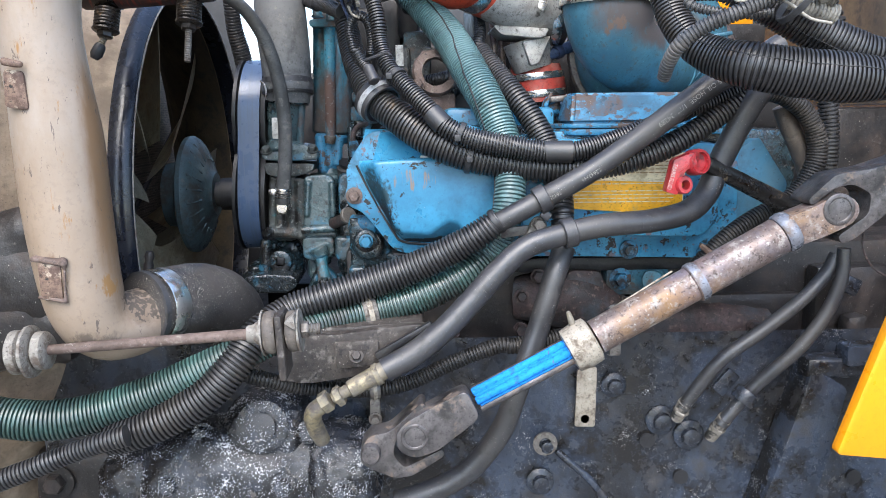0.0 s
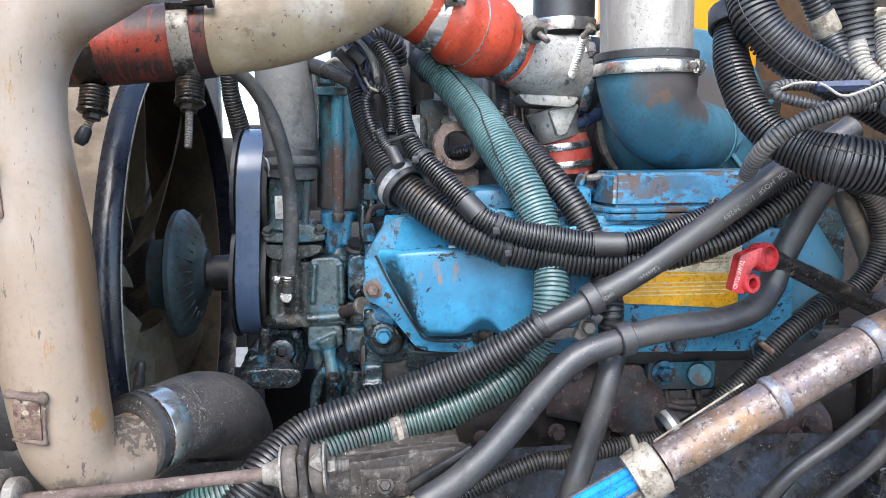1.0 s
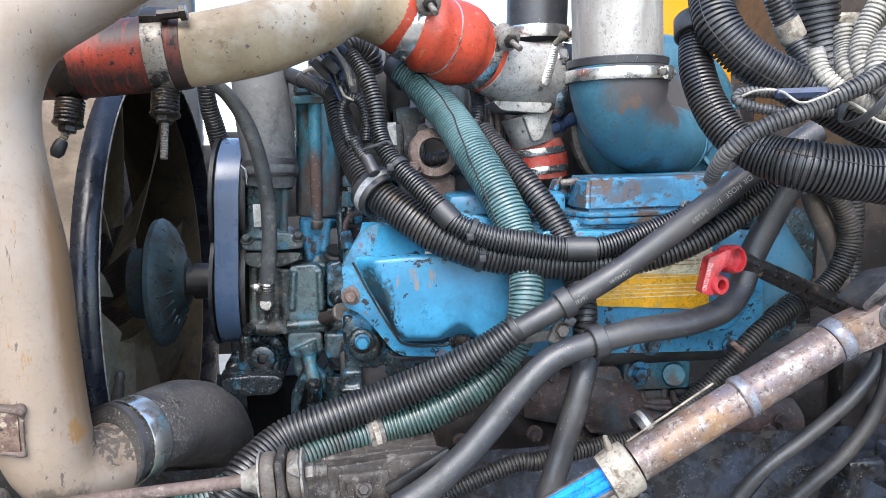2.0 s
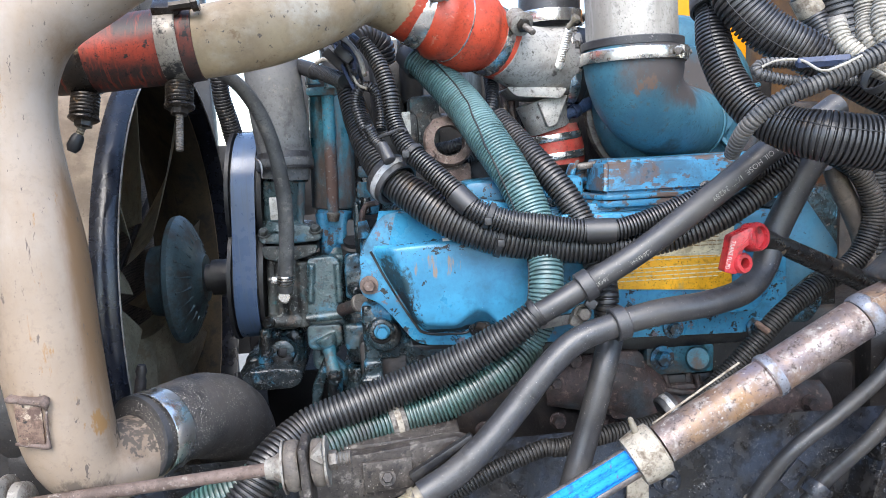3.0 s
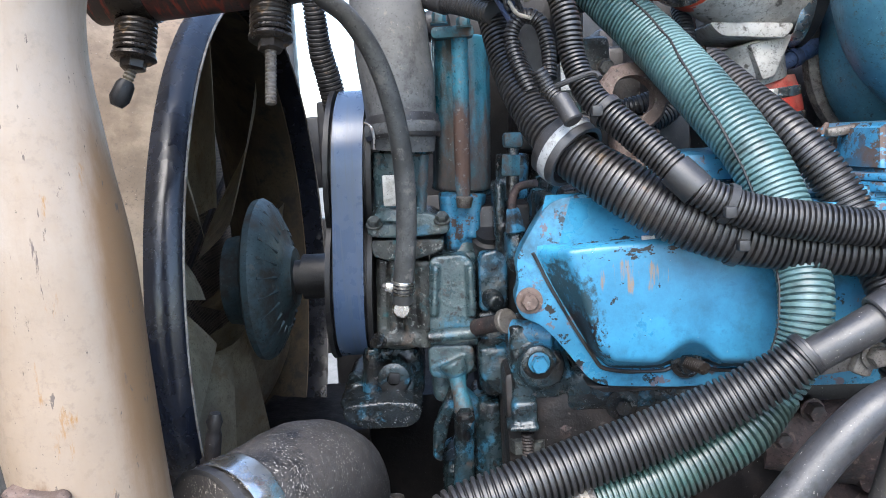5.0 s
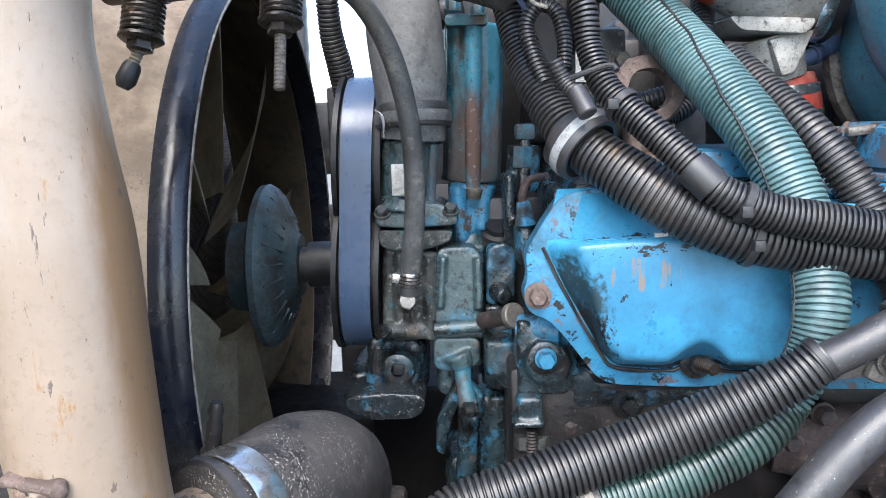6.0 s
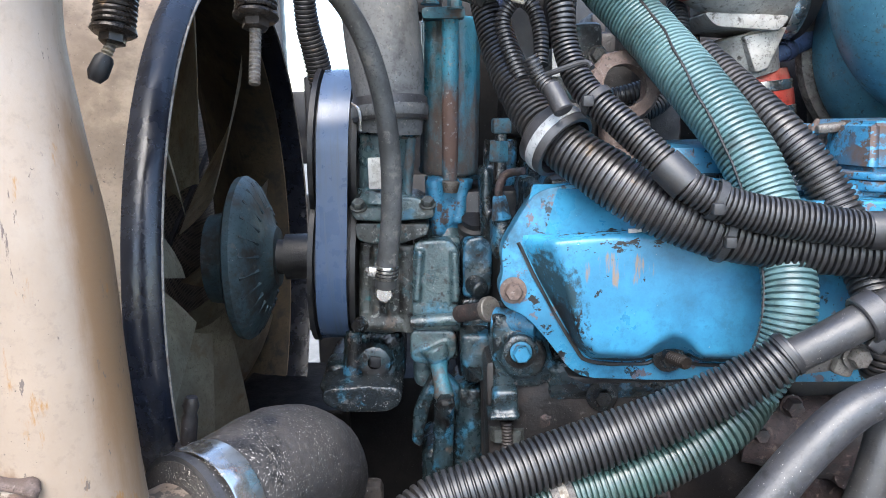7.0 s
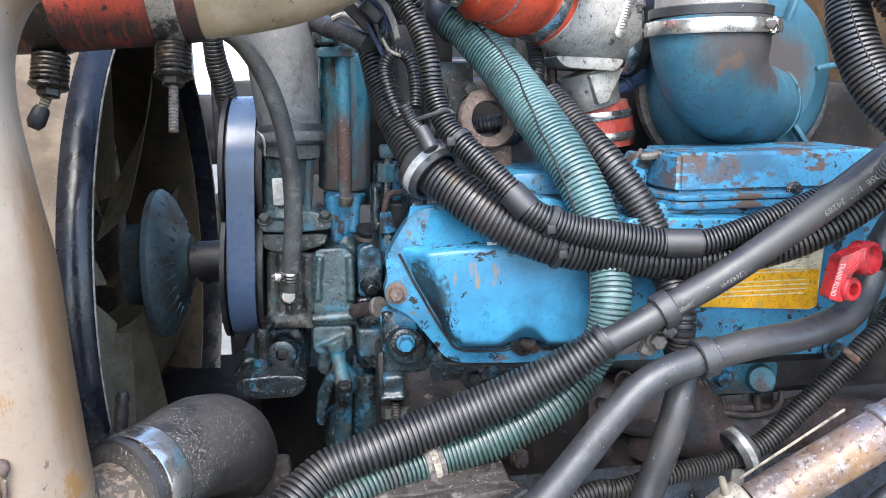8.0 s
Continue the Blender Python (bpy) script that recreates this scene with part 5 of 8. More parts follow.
fused("pump_foot", [slab(rounded([(-0.288, 1.161), (-0.243, 1.164), (-0.209, 1.161), (-0.208, 1.144), (-0.225, 1.135), (-0.267, 1.136), (-0.287, 1.145)], 0.012), 1.06, 1.16, 0.004), block((-0.251, 1.125, 1.153), (0.085, 0.08, 0.012), bevel=0.004)], M_OILY, engine)
fused("gear_case", [block((-0.172, 1.135, 1.26), (0.044, 0.1, 0.08), bevel=0.01), rod((-0.166, 1.105, 1.296, 0.0177), (-0.169, 1.105, 1.214, 0.018), 28), block((-0.173, 1.118, 1.22), (0.049, 0.1, 0.013), bevel=0.004), block((-0.188, 1.1, 1.235), (0.014, 0.06, 0.02), bevel=0.005), block((-0.152, 1.102, 1.261), (0.008, 0.06, 0.07), bevel=0.004), *[tube(q, 10, 0.006) for q in ([(-0.189, 1.082, 1.294, 0.0022), (-0.191, 1.082, 1.264, 0.0022), (-0.193, 1.08, 1.233, 0.0022)], [(-0.151, 1.072, 1.291, 0.0025), (-0.151, 1.072, 1.26, 0.0025), (-0.153, 1.072, 1.234, 0.0025)], [(-0.185, 1.078, 1.292, 0.0022), (-0.174, 1.074, 1.294, 0.0025), (-0.16, 1.074, 1.292, 0.0022)])], slab(rounded([(-0.184, 1.286), (-0.163, 1.284), (-0.162, 1.237), (-0.186, 1.235)], 0.008), 1.074, 1.09, 0.004)], M_CASE, engine, voxel=0.0017, ease=3)
fused("case_wall", [block((-0.132, 1.13, 1.252), (0.034, 0.1, 0.092), bevel=0.01), rod((-0.136, 1.085, 1.262, 0.0129), (-0.129, 1.06, 1.257, 0.0081), 24), block((-0.134, 1.095, 1.189), (0.031, 0.08, 0.054), bevel=0.012), rod((-0.147, 1.075, 1.242, 0.0039), (-0.117, 1.07, 1.245, 0.0038), 12)], M_OILY, engine)


fused("case_boss", [block((-0.172, 1.12, 1.196), (0.04, 0.08, 0.025), bevel=0.012), rod((-0.172, 1.085, 1.208, 0.0176), (-0.172, 1.085, 1.173, 0.0114), 26), block((-0.187, 1.128, 1.164), (0.021, 0.08, 0.034), bevel=0.01), rod((-0.157, 1.075, 1.206, 0.0045), (-0.156, 1.075, 1.185, 0.0051), 12)], M_CASE, engine)
fused("drain_cock", [rod((-0.172, 1.062, 1.195, 0.0094), (-0.17, 1.055, 1.173, 0.0077), 18), rod((-0.17, 1.055, 1.176, 0.0077), (-0.166, 1.045, 1.154, 0.0103), 18)], M_TEAL, engine, lump=0.001)
part("cock_nut", lathe((-0.166, 1.035, 1.156), (0, -1, -0.2), [(0, 0.009), (0.008, 0.009), (0.009, 0.006), (0.016, 0.006)], 6), M_GREASY, engine)
fused("support_web", [slab([(-0.176, 1.18), (-0.17, 1.159), (-0.183, 1.13), (-0.191, 1.094), (-0.2, 1.1), (-0.198, 1.133)], 1.062, 1.078, 0.003), slab([(-0.168, 1.176), (-0.149, 1.155), (-0.152, 1.128), (-0.163, 1.14)], 1.066, 1.082, 0.003)], M_GREASY, engine)
fused("drain_pipe", [rod((-0.166, 1.06, 1.155, 0.01), (-0.171, 1.06, 1.059, 0.0108), 20), block((-0.167, 1.07, 1.143), (0.02, 0.04, 0.006), bevel=0.003)], M_GREASY, engine)
fused("front_leg", [block((-0.14, 1.11, 1.105), (0.037, 0.08, 0.103), bevel=0.012), block((-0.171, 1.13, 1.05), (0.041, 0.08, 0.064), bevel=0.012), rod((-0.137, 1.08, 1.153, 0.0114), (-0.141, 1.075, 1.076, 0.0133), 20)], M_GREASY, engine)
fused("web_brace", [slab([(-0.15, 1.222), (-0.121, 1.221), (-0.122, 1.172), (-0.134, 1.175), (-0.15, 1.192)], 1.035, 1.07, 0.004), rod((-0.144, 1.05, 1.215, 0.0054), (-0.137, 1.05, 1.17, 0.0044), 14)], M_GREASY, engine)
part("cross_pipe", rod((-0.151, 1.045, 1.239, 0.008), (-0.125, 1.005, 1.254, 0.0075), 22), M_RUST, engine)
part("pipe_ring", rod((-0.128, 1.0, 1.255, 0.0114), (-0.124, 0.995, 1.257, 0.0113), 26), M_STEEL_DULL, engine)
part("pipe_stub", rod((-0.121, 1.0, 1.245, 0.0124), (-0.085, 0.985, 1.243, 0.0112), 28), M_BLUE_WORN, engine)
part("filler_cap", lathe((-0.131, 1.10, 1.312), (0, -0.5, 0.85), [(0, 0.018), (0.006, 0.018), (0.008, 0.014), (0.014, 0.014)], 20), M_BLACK, engine)

part("case_bolt", hex_bolt((-0.246, 1.068, 1.225), (-0.4, -1, 0), 0.012, 0.008, 0.008), M_GREASY, engine)
part("side_bolt", lathe((-0.22, 1.036, 1.264), (0, -1, 0), [(-0.04, 0.008), (-0.002, 0.009), (0, 0.0092), (0.004, 0.009), (0.006, 0.007)], 22), M_STEEL, engine)
part("clip_wire", tube([(-0.244, 1.05, 1.437, 0.0013), (-0.238, 1.045, 1.432, 0.0013), (-0.236, 1.043, 1.423, 0.0013), (-0.236, 1.043, 1.412, 0.0013)], 8, 0.003), M_STEEL, upper)
part("neck_lip", rod((-0.21, 1.08, 1.415, 0.0278), (-0.211, 1.08, 1.407, 0.0273), 36), M_GREASY, engine)

# smooth gear cover, its ridge and sill, and the painted panels that run back to the valve cover
fused("gear_cover", [slab(rounded([(-0.1928, 1.3051), (-0.1582, 1.3066), (-0.1488, 1.2961), (-0.1495, 1.2441), (-0.1553, 1.2284), (-0.1977, 1.2295)], 0.008), 1.068, 1.13, 0.008, segs=4), rod((*(-0.1867, 1.066, 1.2974), 0.0035), (*(-0.1911, 1.066, 1.2469), 0.0035), 14), rod((*(-0.1533, 1.066, 1.2956), 0.004), (*(-0.1535, 1.066, 1.2448), 0.004), 14)], M_CASE, engine, "smooth grey cover with blue chips", voxel=0.0016, ease=4, lump=0.0010)
part("cover_sill", rough_up(rod((*(-0.198, 1.056, 1.2289), 0.0062), (*(-0.149, 1.056, 1.2313), 0.0062), 18), 0.0008, 80), M_CASE, engine)
fused("side_panel", [slab(rounded([(-0.1451, 1.3051), (-0.1154, 1.3102), (-0.1179, 1.2469), (-0.1456, 1.2467)], 0.007), 1.072, 1.12, 0.006, segs=3)], M_SMEAR, engine, "black casting with smears of blue paint", lump=0.0030)
fused("lower_panel", [slab(rounded([(-0.1482, 1.2193), (-0.1165, 1.2222), (-0.1179, 1.1702), (-0.1315, 1.1686), (-0.1472, 1.1928)], 0.010), 1.066, 1.12, 0.007, segs=3)], M_SMEAR, engine, "curved casting with smears of blue paint", lump=0.0012)
fused("lower_block", [slab(rounded([(-0.1989, 1.2175), (-0.1537, 1.2162), (-0.1526, 1.1929), (-0.1608, 1.1852), (-0.1767, 1.1814), (-0.199, 1.1849)], 0.008), 1.066, 1.12, 0.007, segs=3), rod((*(-0.1758, 1.062, 1.2013), 0.013), (*(-0.1698, 1.06, 1.1871), 0.010), 20)], M_CASE, engine, voxel=0.0016, lump=0.0016)

# the ribbed oil cooler canister
can = thing("oil_cooler", "tall teal oil cooler canister streaked with rust", "oil cooler", (-0.162, 1.12, 1.291))
fused("body", [rod((-0.15, 1.132, 1.518, 0.0296), (-0.156, 1.132, 1.364, 0.0302), 44), rod((-0.166, 1.118, 1.518, 0.0115), (-0.171, 1.118, 1.367, 0.012), 24), rod((-0.135, 1.12, 1.514, 0.0116), (-0.14, 1.12, 1.366, 0.0114), 24)], M_CAN, can, lump=0.0012, ease=6)

fused("column", [rod((-0.152, 1.098, 1.52, 0.0085), (-0.154, 1.098, 1.428, 0.0082), 20), rod((-0.154, 1.098, 1.433, 0.0085), (-0.156, 1.098, 1.35, 0.0075), 20)], M_CANRUST, can, "rust-streaked through-bolt column", lump=0.0014)
part("top_plate", slab(rounded([(-0.179, 1.523), (-0.139, 1.524), (-0.138, 1.513), (-0.179, 1.513)], 0.005), 1.085, 1.17, 0.003), M_TEAL, can)
part("top_bolt", hex_bolt((-0.148, 1.09, 1.521), (0, 0, 1), 0.012, 0.008, 0.009), M_TEAL, can)
part("top_bolt", hex_bolt((-0.171, 1.12, 1.53), (0, 0, 1), 0.012, 0.010, 0.009), M_TEAL, can)
part("seam", rod((-0.153, 1.145, 1.368, 0.0342), (-0.154, 1.145, 1.361, 0.0342), 40), M_GREASY, can)
fused("base", [rod((-0.156, 1.12, 1.362, 0.0252), (-0.162, 1.115, 1.301, 0.0167), 30), rod((-0.172, 1.1, 1.362, 0.0084), (-0.167, 1.1, 1.306, 0.0073), 16), rod((-0.143, 1.105, 1.36, 0.0073), (-0.149, 1.1, 1.317, 0.0073), 16)], M_BLUE_WORN, can)
fused("foot", [rod((-0.162, 1.115, 1.315, 0.0161), (-0.161, 1.11, 1.287, 0.0207), 30), block((-0.162, 1.12, 1.299), (0.033, 0.06, 0.012), bevel=0.006)], M_CASE, can)
part("column_foot", rod((-0.155, 1.085, 1.361, 0.0087), (-0.156, 1.085, 1.35, 0.0071), 18), M_STEEL_DULL, can)

# small sender and unions beside the cover
sender = thing("oil_pressure_sender", "teal oil pressure sender with brass union", "sensor", (-0.116, 1.0, 1.331))
part("plug", block((-0.11, 1.04, 1.414), (0.017, 0.02, 0.014), bevel=0.003), M_TEAL, sender)
part("stem", rod((-0.11, 1.04, 1.408, 0.0056), (-0.112, 1.04, 1.361, 0.0061), 18), M_GREASY, sender)
part("body", rod((-0.112, 1.04, 1.401, 0.0091), (-0.113, 1.04, 1.382, 0.0092), 6), M_TEAL, sender)
part("pipe", tube([(-0.097, 0.985, 1.378, 0.0033), (-0.11, 1.0, 1.374, 0.0036), (-0.116, 1.0, 1.363, 0.0036), (-0.116, 1.0, 1.351, 0.0036)], 12, 0.003), M_RUST, sender)
part("union", rod((-0.116, 1.0, 1.356, 0.0063), (-0.114, 1.0, 1.335, 0.0097), 6), M_BLUE_WORN, sender)
fused("boss", [block((-0.123, 1.075, 1.342), (0.011, 0.05, 0.068), bevel=0.008), block((-0.112, 1.03, 1.317), (0.019, 0.06, 0.041), bevel=0.01), rod((-0.108, 1.07, 1.401, 0.0159), (-0.11, 1.07, 1.358, 0.016), 24)], M_GREASY, sender)

# valve cover
cover = thing("valve_cover", "bright blue valve cover with chipped paint and bolts", "valve cover", (0.0, 0.95, 1.22))
E1 = [(-0.093, 1.368), (-0.106, 1.35), (-0.122, 1.323), (-0.119, 1.305), (-0.124, 1.291), (-0.119, 1.276), (-0.103, 1.27), (-0.086, 1.25), (-0.067, 1.223), (-0.054, 1.216), (0.009, 1.212), (0.059, 1.214), (0.112, 1.222), (0.118, 1.335), (0.077, 1.367), (-0.0, 1.382)]
part("flange", slab(rounded(E1, 0.012), 0.929, 0.950, 0.0035, segs=3), M_BLUE, cover)
E2 = [(-0.086, 1.334), (-0.079, 1.315), (-0.065, 1.259), (-0.054, 1.246), (-0.018, 1.243), (-0.008, 1.252), (0.005, 1.26), (0.016, 1.257), (0.027, 1.242), (0.076, 1.239), (0.084, 1.251), (0.079, 1.341)]
E3 = [(-0.108, 1.328), (-0.093, 1.296), (-0.064, 1.243), (-0.05, 1.23), (-0.01, 1.227), (-0.0, 1.23), (0.014, 1.234), (0.027, 1.231), (0.037, 1.225), (0.093, 1.225), (0.103, 1.237), (0.097, 1.364)]


def dome_mesh(inner, outer, y_in, y_out, top_in, y_back):
    """A pressed cover: the face, sloped skirts to the flange, and a roof that leans back."""
    bm = bmesh.new()
    a = [bm.verts.new((x, y_in, z)) for x, z in inner]
    b = [bm.verts.new((x, y_out, z)) for x, z in outer]
    n = len(a)
    bm.faces.new(a)
    for k in range(n - 1):
        bm.faces.new((a[k], a[k + 1], b[k + 1], b[k]))
    # the roof: from the face's upper edge up and back
    c = [bm.verts.new((outer[0][0] + 0.012, y_out, top_in)), bm.verts.new((inner[-1][0], y_back, top_in))]
    bm.faces.new((a[0], b[0], c[0], c[1], a[-1]))
    bm.faces.new((a[-1], c[1], b[-1]))
    bmesh.ops.recalc_face_normals(bm, faces=bm.faces)
    bmesh.ops.bevel(bm, geom=[e for e in bm.edges if len(e.link_faces) == 2], offset=0.006, segments=4, affect="EDGES", profile=0.5, clamp_overlap=True)
    return bm


part("dome", dome_mesh(E2, E3, 0.900, 0.932, 1.372, 0.945), M_BLUE_DOME, cover)
part("bolt", hex_bolt((-0.112, 0.929, 1.29), (0, -1, 0), 0.0125, 0.007, 0.0105), M_RUST_PALE, cover, "bare rusty bolt")
# thin black tube for the grime and the shadow in the dome's crease
part("crease_line", tube([(x, 0.9278, z, 0.0015) for x, z in E3[:-1]], 8, 0.004, lumpy=0.5), M_BLACK, cover, "black crease line, grime and painted shadow")
stud = part("stud", hex_bolt((0.01, 0.925, 1.234), (0, -1, 0), 0.014, 0.008, 0.0125), M_GREASY, cover)
part("stud_thread", lathe((0.009, 0.918, 1.236), (0.25, -1, 0.1), [(0.0014 * k, (0.0052, 0.0044)[k % 2]) for k in range(18)], 12), M_SPRING, stud)
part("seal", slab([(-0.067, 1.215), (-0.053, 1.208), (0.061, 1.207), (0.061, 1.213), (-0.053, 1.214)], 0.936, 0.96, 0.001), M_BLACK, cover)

# block face under the cover
fused("front_pad", [block((-0.099, 1.012, 1.22), (0.051, 0.06, 0.071), bevel=0.012), block((-0.004, 1.015, 1.191), (0.147, 0.06, 0.041), bevel=0.01), lathe((-0.098, 0.99, 1.219), (0, -1, 0), [(0, 0.022), (0.014, 0.020), (0.016, 0.018)], 28), rod((-0.118, 0.99, 1.254, 0.0064), (-0.118, 0.99, 1.182, 0.0065), 14), rod((-0.085, 0.99, 1.233, 0.0049), (-0.062, 0.99, 1.186, 0.005), 14)], M_GREASY, engine)
part("bolt_washer", lathe((-0.101, 0.974, 1.225), (0, -1, 0), [(0, 0.0150), (0.003, 0.0150), (0.004, 0.0138), (0.0042, 0.0104), (0.0030, 0.0098)], 28), M_GREASY, engine)
part("block_bolt", hex_bolt((-0.101, 0.971, 1.225), (0, -1, 0), 0.0135, 0.008, 0.0094), M_BLUE, engine)
fused("foot_boss", [block((-0.114, 0.997, 1.177), (0.023, 0.05, 0.026), bevel=0.004), block((-0.116, 0.993, 1.166), (0.028, 0.05, 0.005), bevel=0.002)], M_GREASY, engine)
part("foot_stud", lathe((-0.112, 0.985, 1.157), (0, 0, -1), [(0.0015 * k, (0.006, 0.005)[k % 2]) for k in range(18)], 12), M_IRON, engine)
part("stud_nut", lathe((-0.119, 0.99, 1.149), (0, 0, -1), [(0, 0.0085), (0.012, 0.0085)], 6), M_FLANGE, engine)
part("stud_nut", lathe((-0.104, 0.99, 1.147), (0, 0, -1), [(0, 0.0080), (0.012, 0.0080)], 6), M_FLANGE, engine)
lumps("manifold_lump", [((-0.071, 1.02, 1.153), (0.048, 0.06, 0.04)), ((-0.032, 1.025, 1.165), (0.035, 0.05, 0.021))], M_RUST, engine, 0.006, 45, 0.016)
part("side_plug", hex_bolt((-0.028, 0.985, 1.178), (0, -1, 0), 0.014, 0.008, 0.014), M_GREASY, engine)

# rear half of the covers, with the notice on it
rear = thing("rear_valve_cover", "bright blue rear valve cover under the looms", "valve cover", (0.3, 0.95, 1.22))
R1 = [(0.075, 1.361), (0.072, 1.21), (0.197, 1.207), (0.33, 1.203), (0.369, 1.203), (0.378, 1.236), (0.375, 1.345), (0.211, 1.372)]
part("flange", slab(rounded(R1, 0.008), 0.925, 0.95, 0.003), M_BLUE, rear)
part("face", slab(rounded([(0.097, 1.36), (0.095, 1.243), (0.321, 1.236), (0.34, 1.258), (0.338, 1.35)], 0.012), 0.893, 0.93, 0.008, segs=3), M_BLUE, rear)
part("lid_step", block((0.076, 1.01, 1.376), (0.142, 0.1, 0.043), bevel=0.008), M_BLUE, rear)
for p in ((0.237, 0.922, 1.216), (0.338, 0.922, 1.21)):
    part("bolt", hex_bolt(p, (0, -1, 0), 0.014, 0.007, 0.012), M_BLUE_WORN, rear)
tri = [(0.358, 1.332), (0.403, 1.357), (0.4435, 1.299), (0.4425, 1.284), (0.4056, 1.265), (0.3768, 1.243), (0.352, 1.226), (0.348, 1.260)]
part("corner_plate", slab(rounded(tri, 0.006), 0.93, 0.958, 0.003), M_BLUE_DUSTY, rear, "dusty blue corner plate")
# receding casting, its dark material also standing for the shadow there
part("rear_casting", rough_up(slab(rounded([(0.345, 1.275), (0.437, 1.285), (0.446, 1.225), (0.430, 1.200), (0.345, 1.204)], 0.008), 0.962, 1.01, 0.004), 0.0008), M_GREASY, rear, "dark greasy casting, shadow put into its colour")

# notice
notice = thing("warning_notice", "amber and cream printed notice, scuffed, on the blue cover", "notice", (0.224, 0.89, 1.292))
DY = 0.8895
part("ground_sheet", slab([(0.14, 1.348), (0.295, 1.341), (0.292, 1.267), (0.285, 1.264), (0.14, 1.275)], DY, DY + 0.003, 0), M_DECAL_P, notice)
part("amber_field", slab([(0.14, 1.31), (0.291, 1.304), (0.292, 1.268), (0.284, 1.265), (0.14, 1.275)], DY - 0.0008, DY + 0.001, 0), M_DECAL_Y, notice)
random.seed(5)
for k in range(13):
    z = 1.3345 - 0.0044 * k
    if k in (5, 8):
        continue
    row = bmesh.new()
    x = 0.163 - (0.012 if k > 8 else 0.0)
    while x < 0.276:
        w = random.uniform(0.003, 0.011)
        block((x + w / 2, DY - 0.0012, z + 0.00004 * (0.22 - x) * 100), (w, 0.0006, 0.0011), bevel=0, bm=row)
        x += w + 0.0016
    part("print_line", row, M_INK if k < 5 else M_DECAL_P, notice)
part("paper_scrap", block((-0.017, 0.907, 1.335), (0.023, 0.003, 0.01), bevel=0), M_WHITE, cover, "scrap of white label")

# blue lidded box on the cover
box = thing("breather_box", "blue painted breather box with badly chipped paint", "breather box", (0.241, 0.95, 1.355))


def plan(outline, z0, z1, bevel=0.002):
    """A plate with an outline of (x, y), from z0 to z1."""
    bm = slab(outline, z0, z1, bevel)
    for v in bm.verts:
        v.co.y, v.co.z = v.co.z, v.co.y
    return bm


BL, BR = Vector((0.156, 0.912, 1.362)), Vector((0.374, 0.912, 1.355))
BT, LT = (0.156, 0.912, 1.376)[2], (0.165, 0.93, 1.414)[2]
tray = [(BL.x, 0.912), (BR.x, 0.912), (BR.x, 1.05), (BL.x - 0.008, 1.05), (BL.x - 0.016, 0.955)]
part("tray", rough_up(plan(rounded(tray, 0.008), BL.z, BT - 0.006, 0.002), 0.0006), M_BLUE_BOX, box)
part("tray_rim", rough_up(plan(rounded([(x * 1.0, y - 0.002) for x, y in tray], 0.008), BT - 0.0055, BT, 0.002), 0.0005), M_BLUE_BOX, box)
lid = bmesh.new()
low = [lid.verts.new((x, y, BT)) for x, y in ((BL.x + 0.004, 0.922), (BR.x, 0.922), (BR.x, 1.04), (BL.x + 0.006, 1.04), (BL.x - 0.004, 0.962))]
top = [lid.verts.new((x, y, LT)) for x, y in ((BL.x + 0.008, 0.932), (BR.x, 0.932), (BR.x, 1.035), (BL.x + 0.014, 1.035), (BL.x + 0.004, 0.966))]
lid.faces.new(low[::-1])
lid.faces.new(top)
for k in range(5):
    lid.faces.new((low[k], low[(k + 1) % 5], top[(k + 1) % 5], top[k]))
bmesh.ops.bevel(lid, geom=lid.edges[:], offset=0.004, segments=3, affect="EDGES", clamp_overlap=True)
part("lid", lid, M_BLUE_BOX, box)
fused("side_lug", [block((0.148, 1.0, 1.4), (0.019, 0.03, 0.02), (0, 20, 0), bevel=0.003), rod((0.137, 0.98, 1.397, 0.0035), (0.146, 0.98, 1.416, 0.0029), 10), block((0.167, 1.005, 1.393), (0.028, 0.03, 0.016), bevel=0.004)], M_BLUE_BOX, box)
part("tape_scrap", block((0.155, 0.978, 1.408), (0.026, 0.012, 0.008), (0, -5, 0), bevel=0.003), M_STEEL_DULL, box, "scrap of silver tape")
part("lid_bolt", hex_bolt((0.274, 0.914, 1.378), (0, -1, 0.3), 0.009, 0.006, 0.008), M_GREASY, box)

# turbocharger inlet: grey pipe, clamp, smoked blue elbow and the volute behind
turbo = thing("turbocharger", "smoke-stained blue turbocharger housing behind its inlet elbow", "turbocharger", (0.264, 1.05, 1.412))
INLET = [(0.223, 1.005, 1.546, 0.0603), (0.225, 1.005, 1.519, 0.0592), (0.232, 1.01, 1.494, 0.0555), (0.25, 1.02, 1.473, 0.0521), (0.28, 1.045, 1.46, 0.0493), (0.314, 1.075, 1.455, 0.048), (0.348, 1.11, 1.456, 0.0482)]
part("elbow", tube(INLET, 44, 0.006), M_TURBO, turbo)

VC = Vector((0.324, 1.075, 1.485))
part("volute", lathe(VC, (-0.12, 1, 0), [(-0.012, 0.045), (-0.012, 0.066), (0.0, 0.070), (0.002, 0.092), (0.012, 0.106), (0.03, 0.114), (0.055, 0.114), (0.075, 0.10), (0.085, 0.05)], 64), M_TURBO, turbo)
part("volute_band", lathe(VC, (-0.12, 1, 0), [(0.064, 0.112), (0.066, 0.118), (0.078, 0.118), (0.08, 0.112)], 56), M_STEEL_DULL, turbo)
for k in range(6):
    w = 2 * math.pi * k / 6 + 0.15
    part("rib", block(VC + Vector((0.081 * math.cos(w), -0.004, 0.081 * math.sin(w))), (0.032, 0.012, 0.006), (0, -math.degrees(w), 0), bevel=0.002), M_TURBO, turbo)
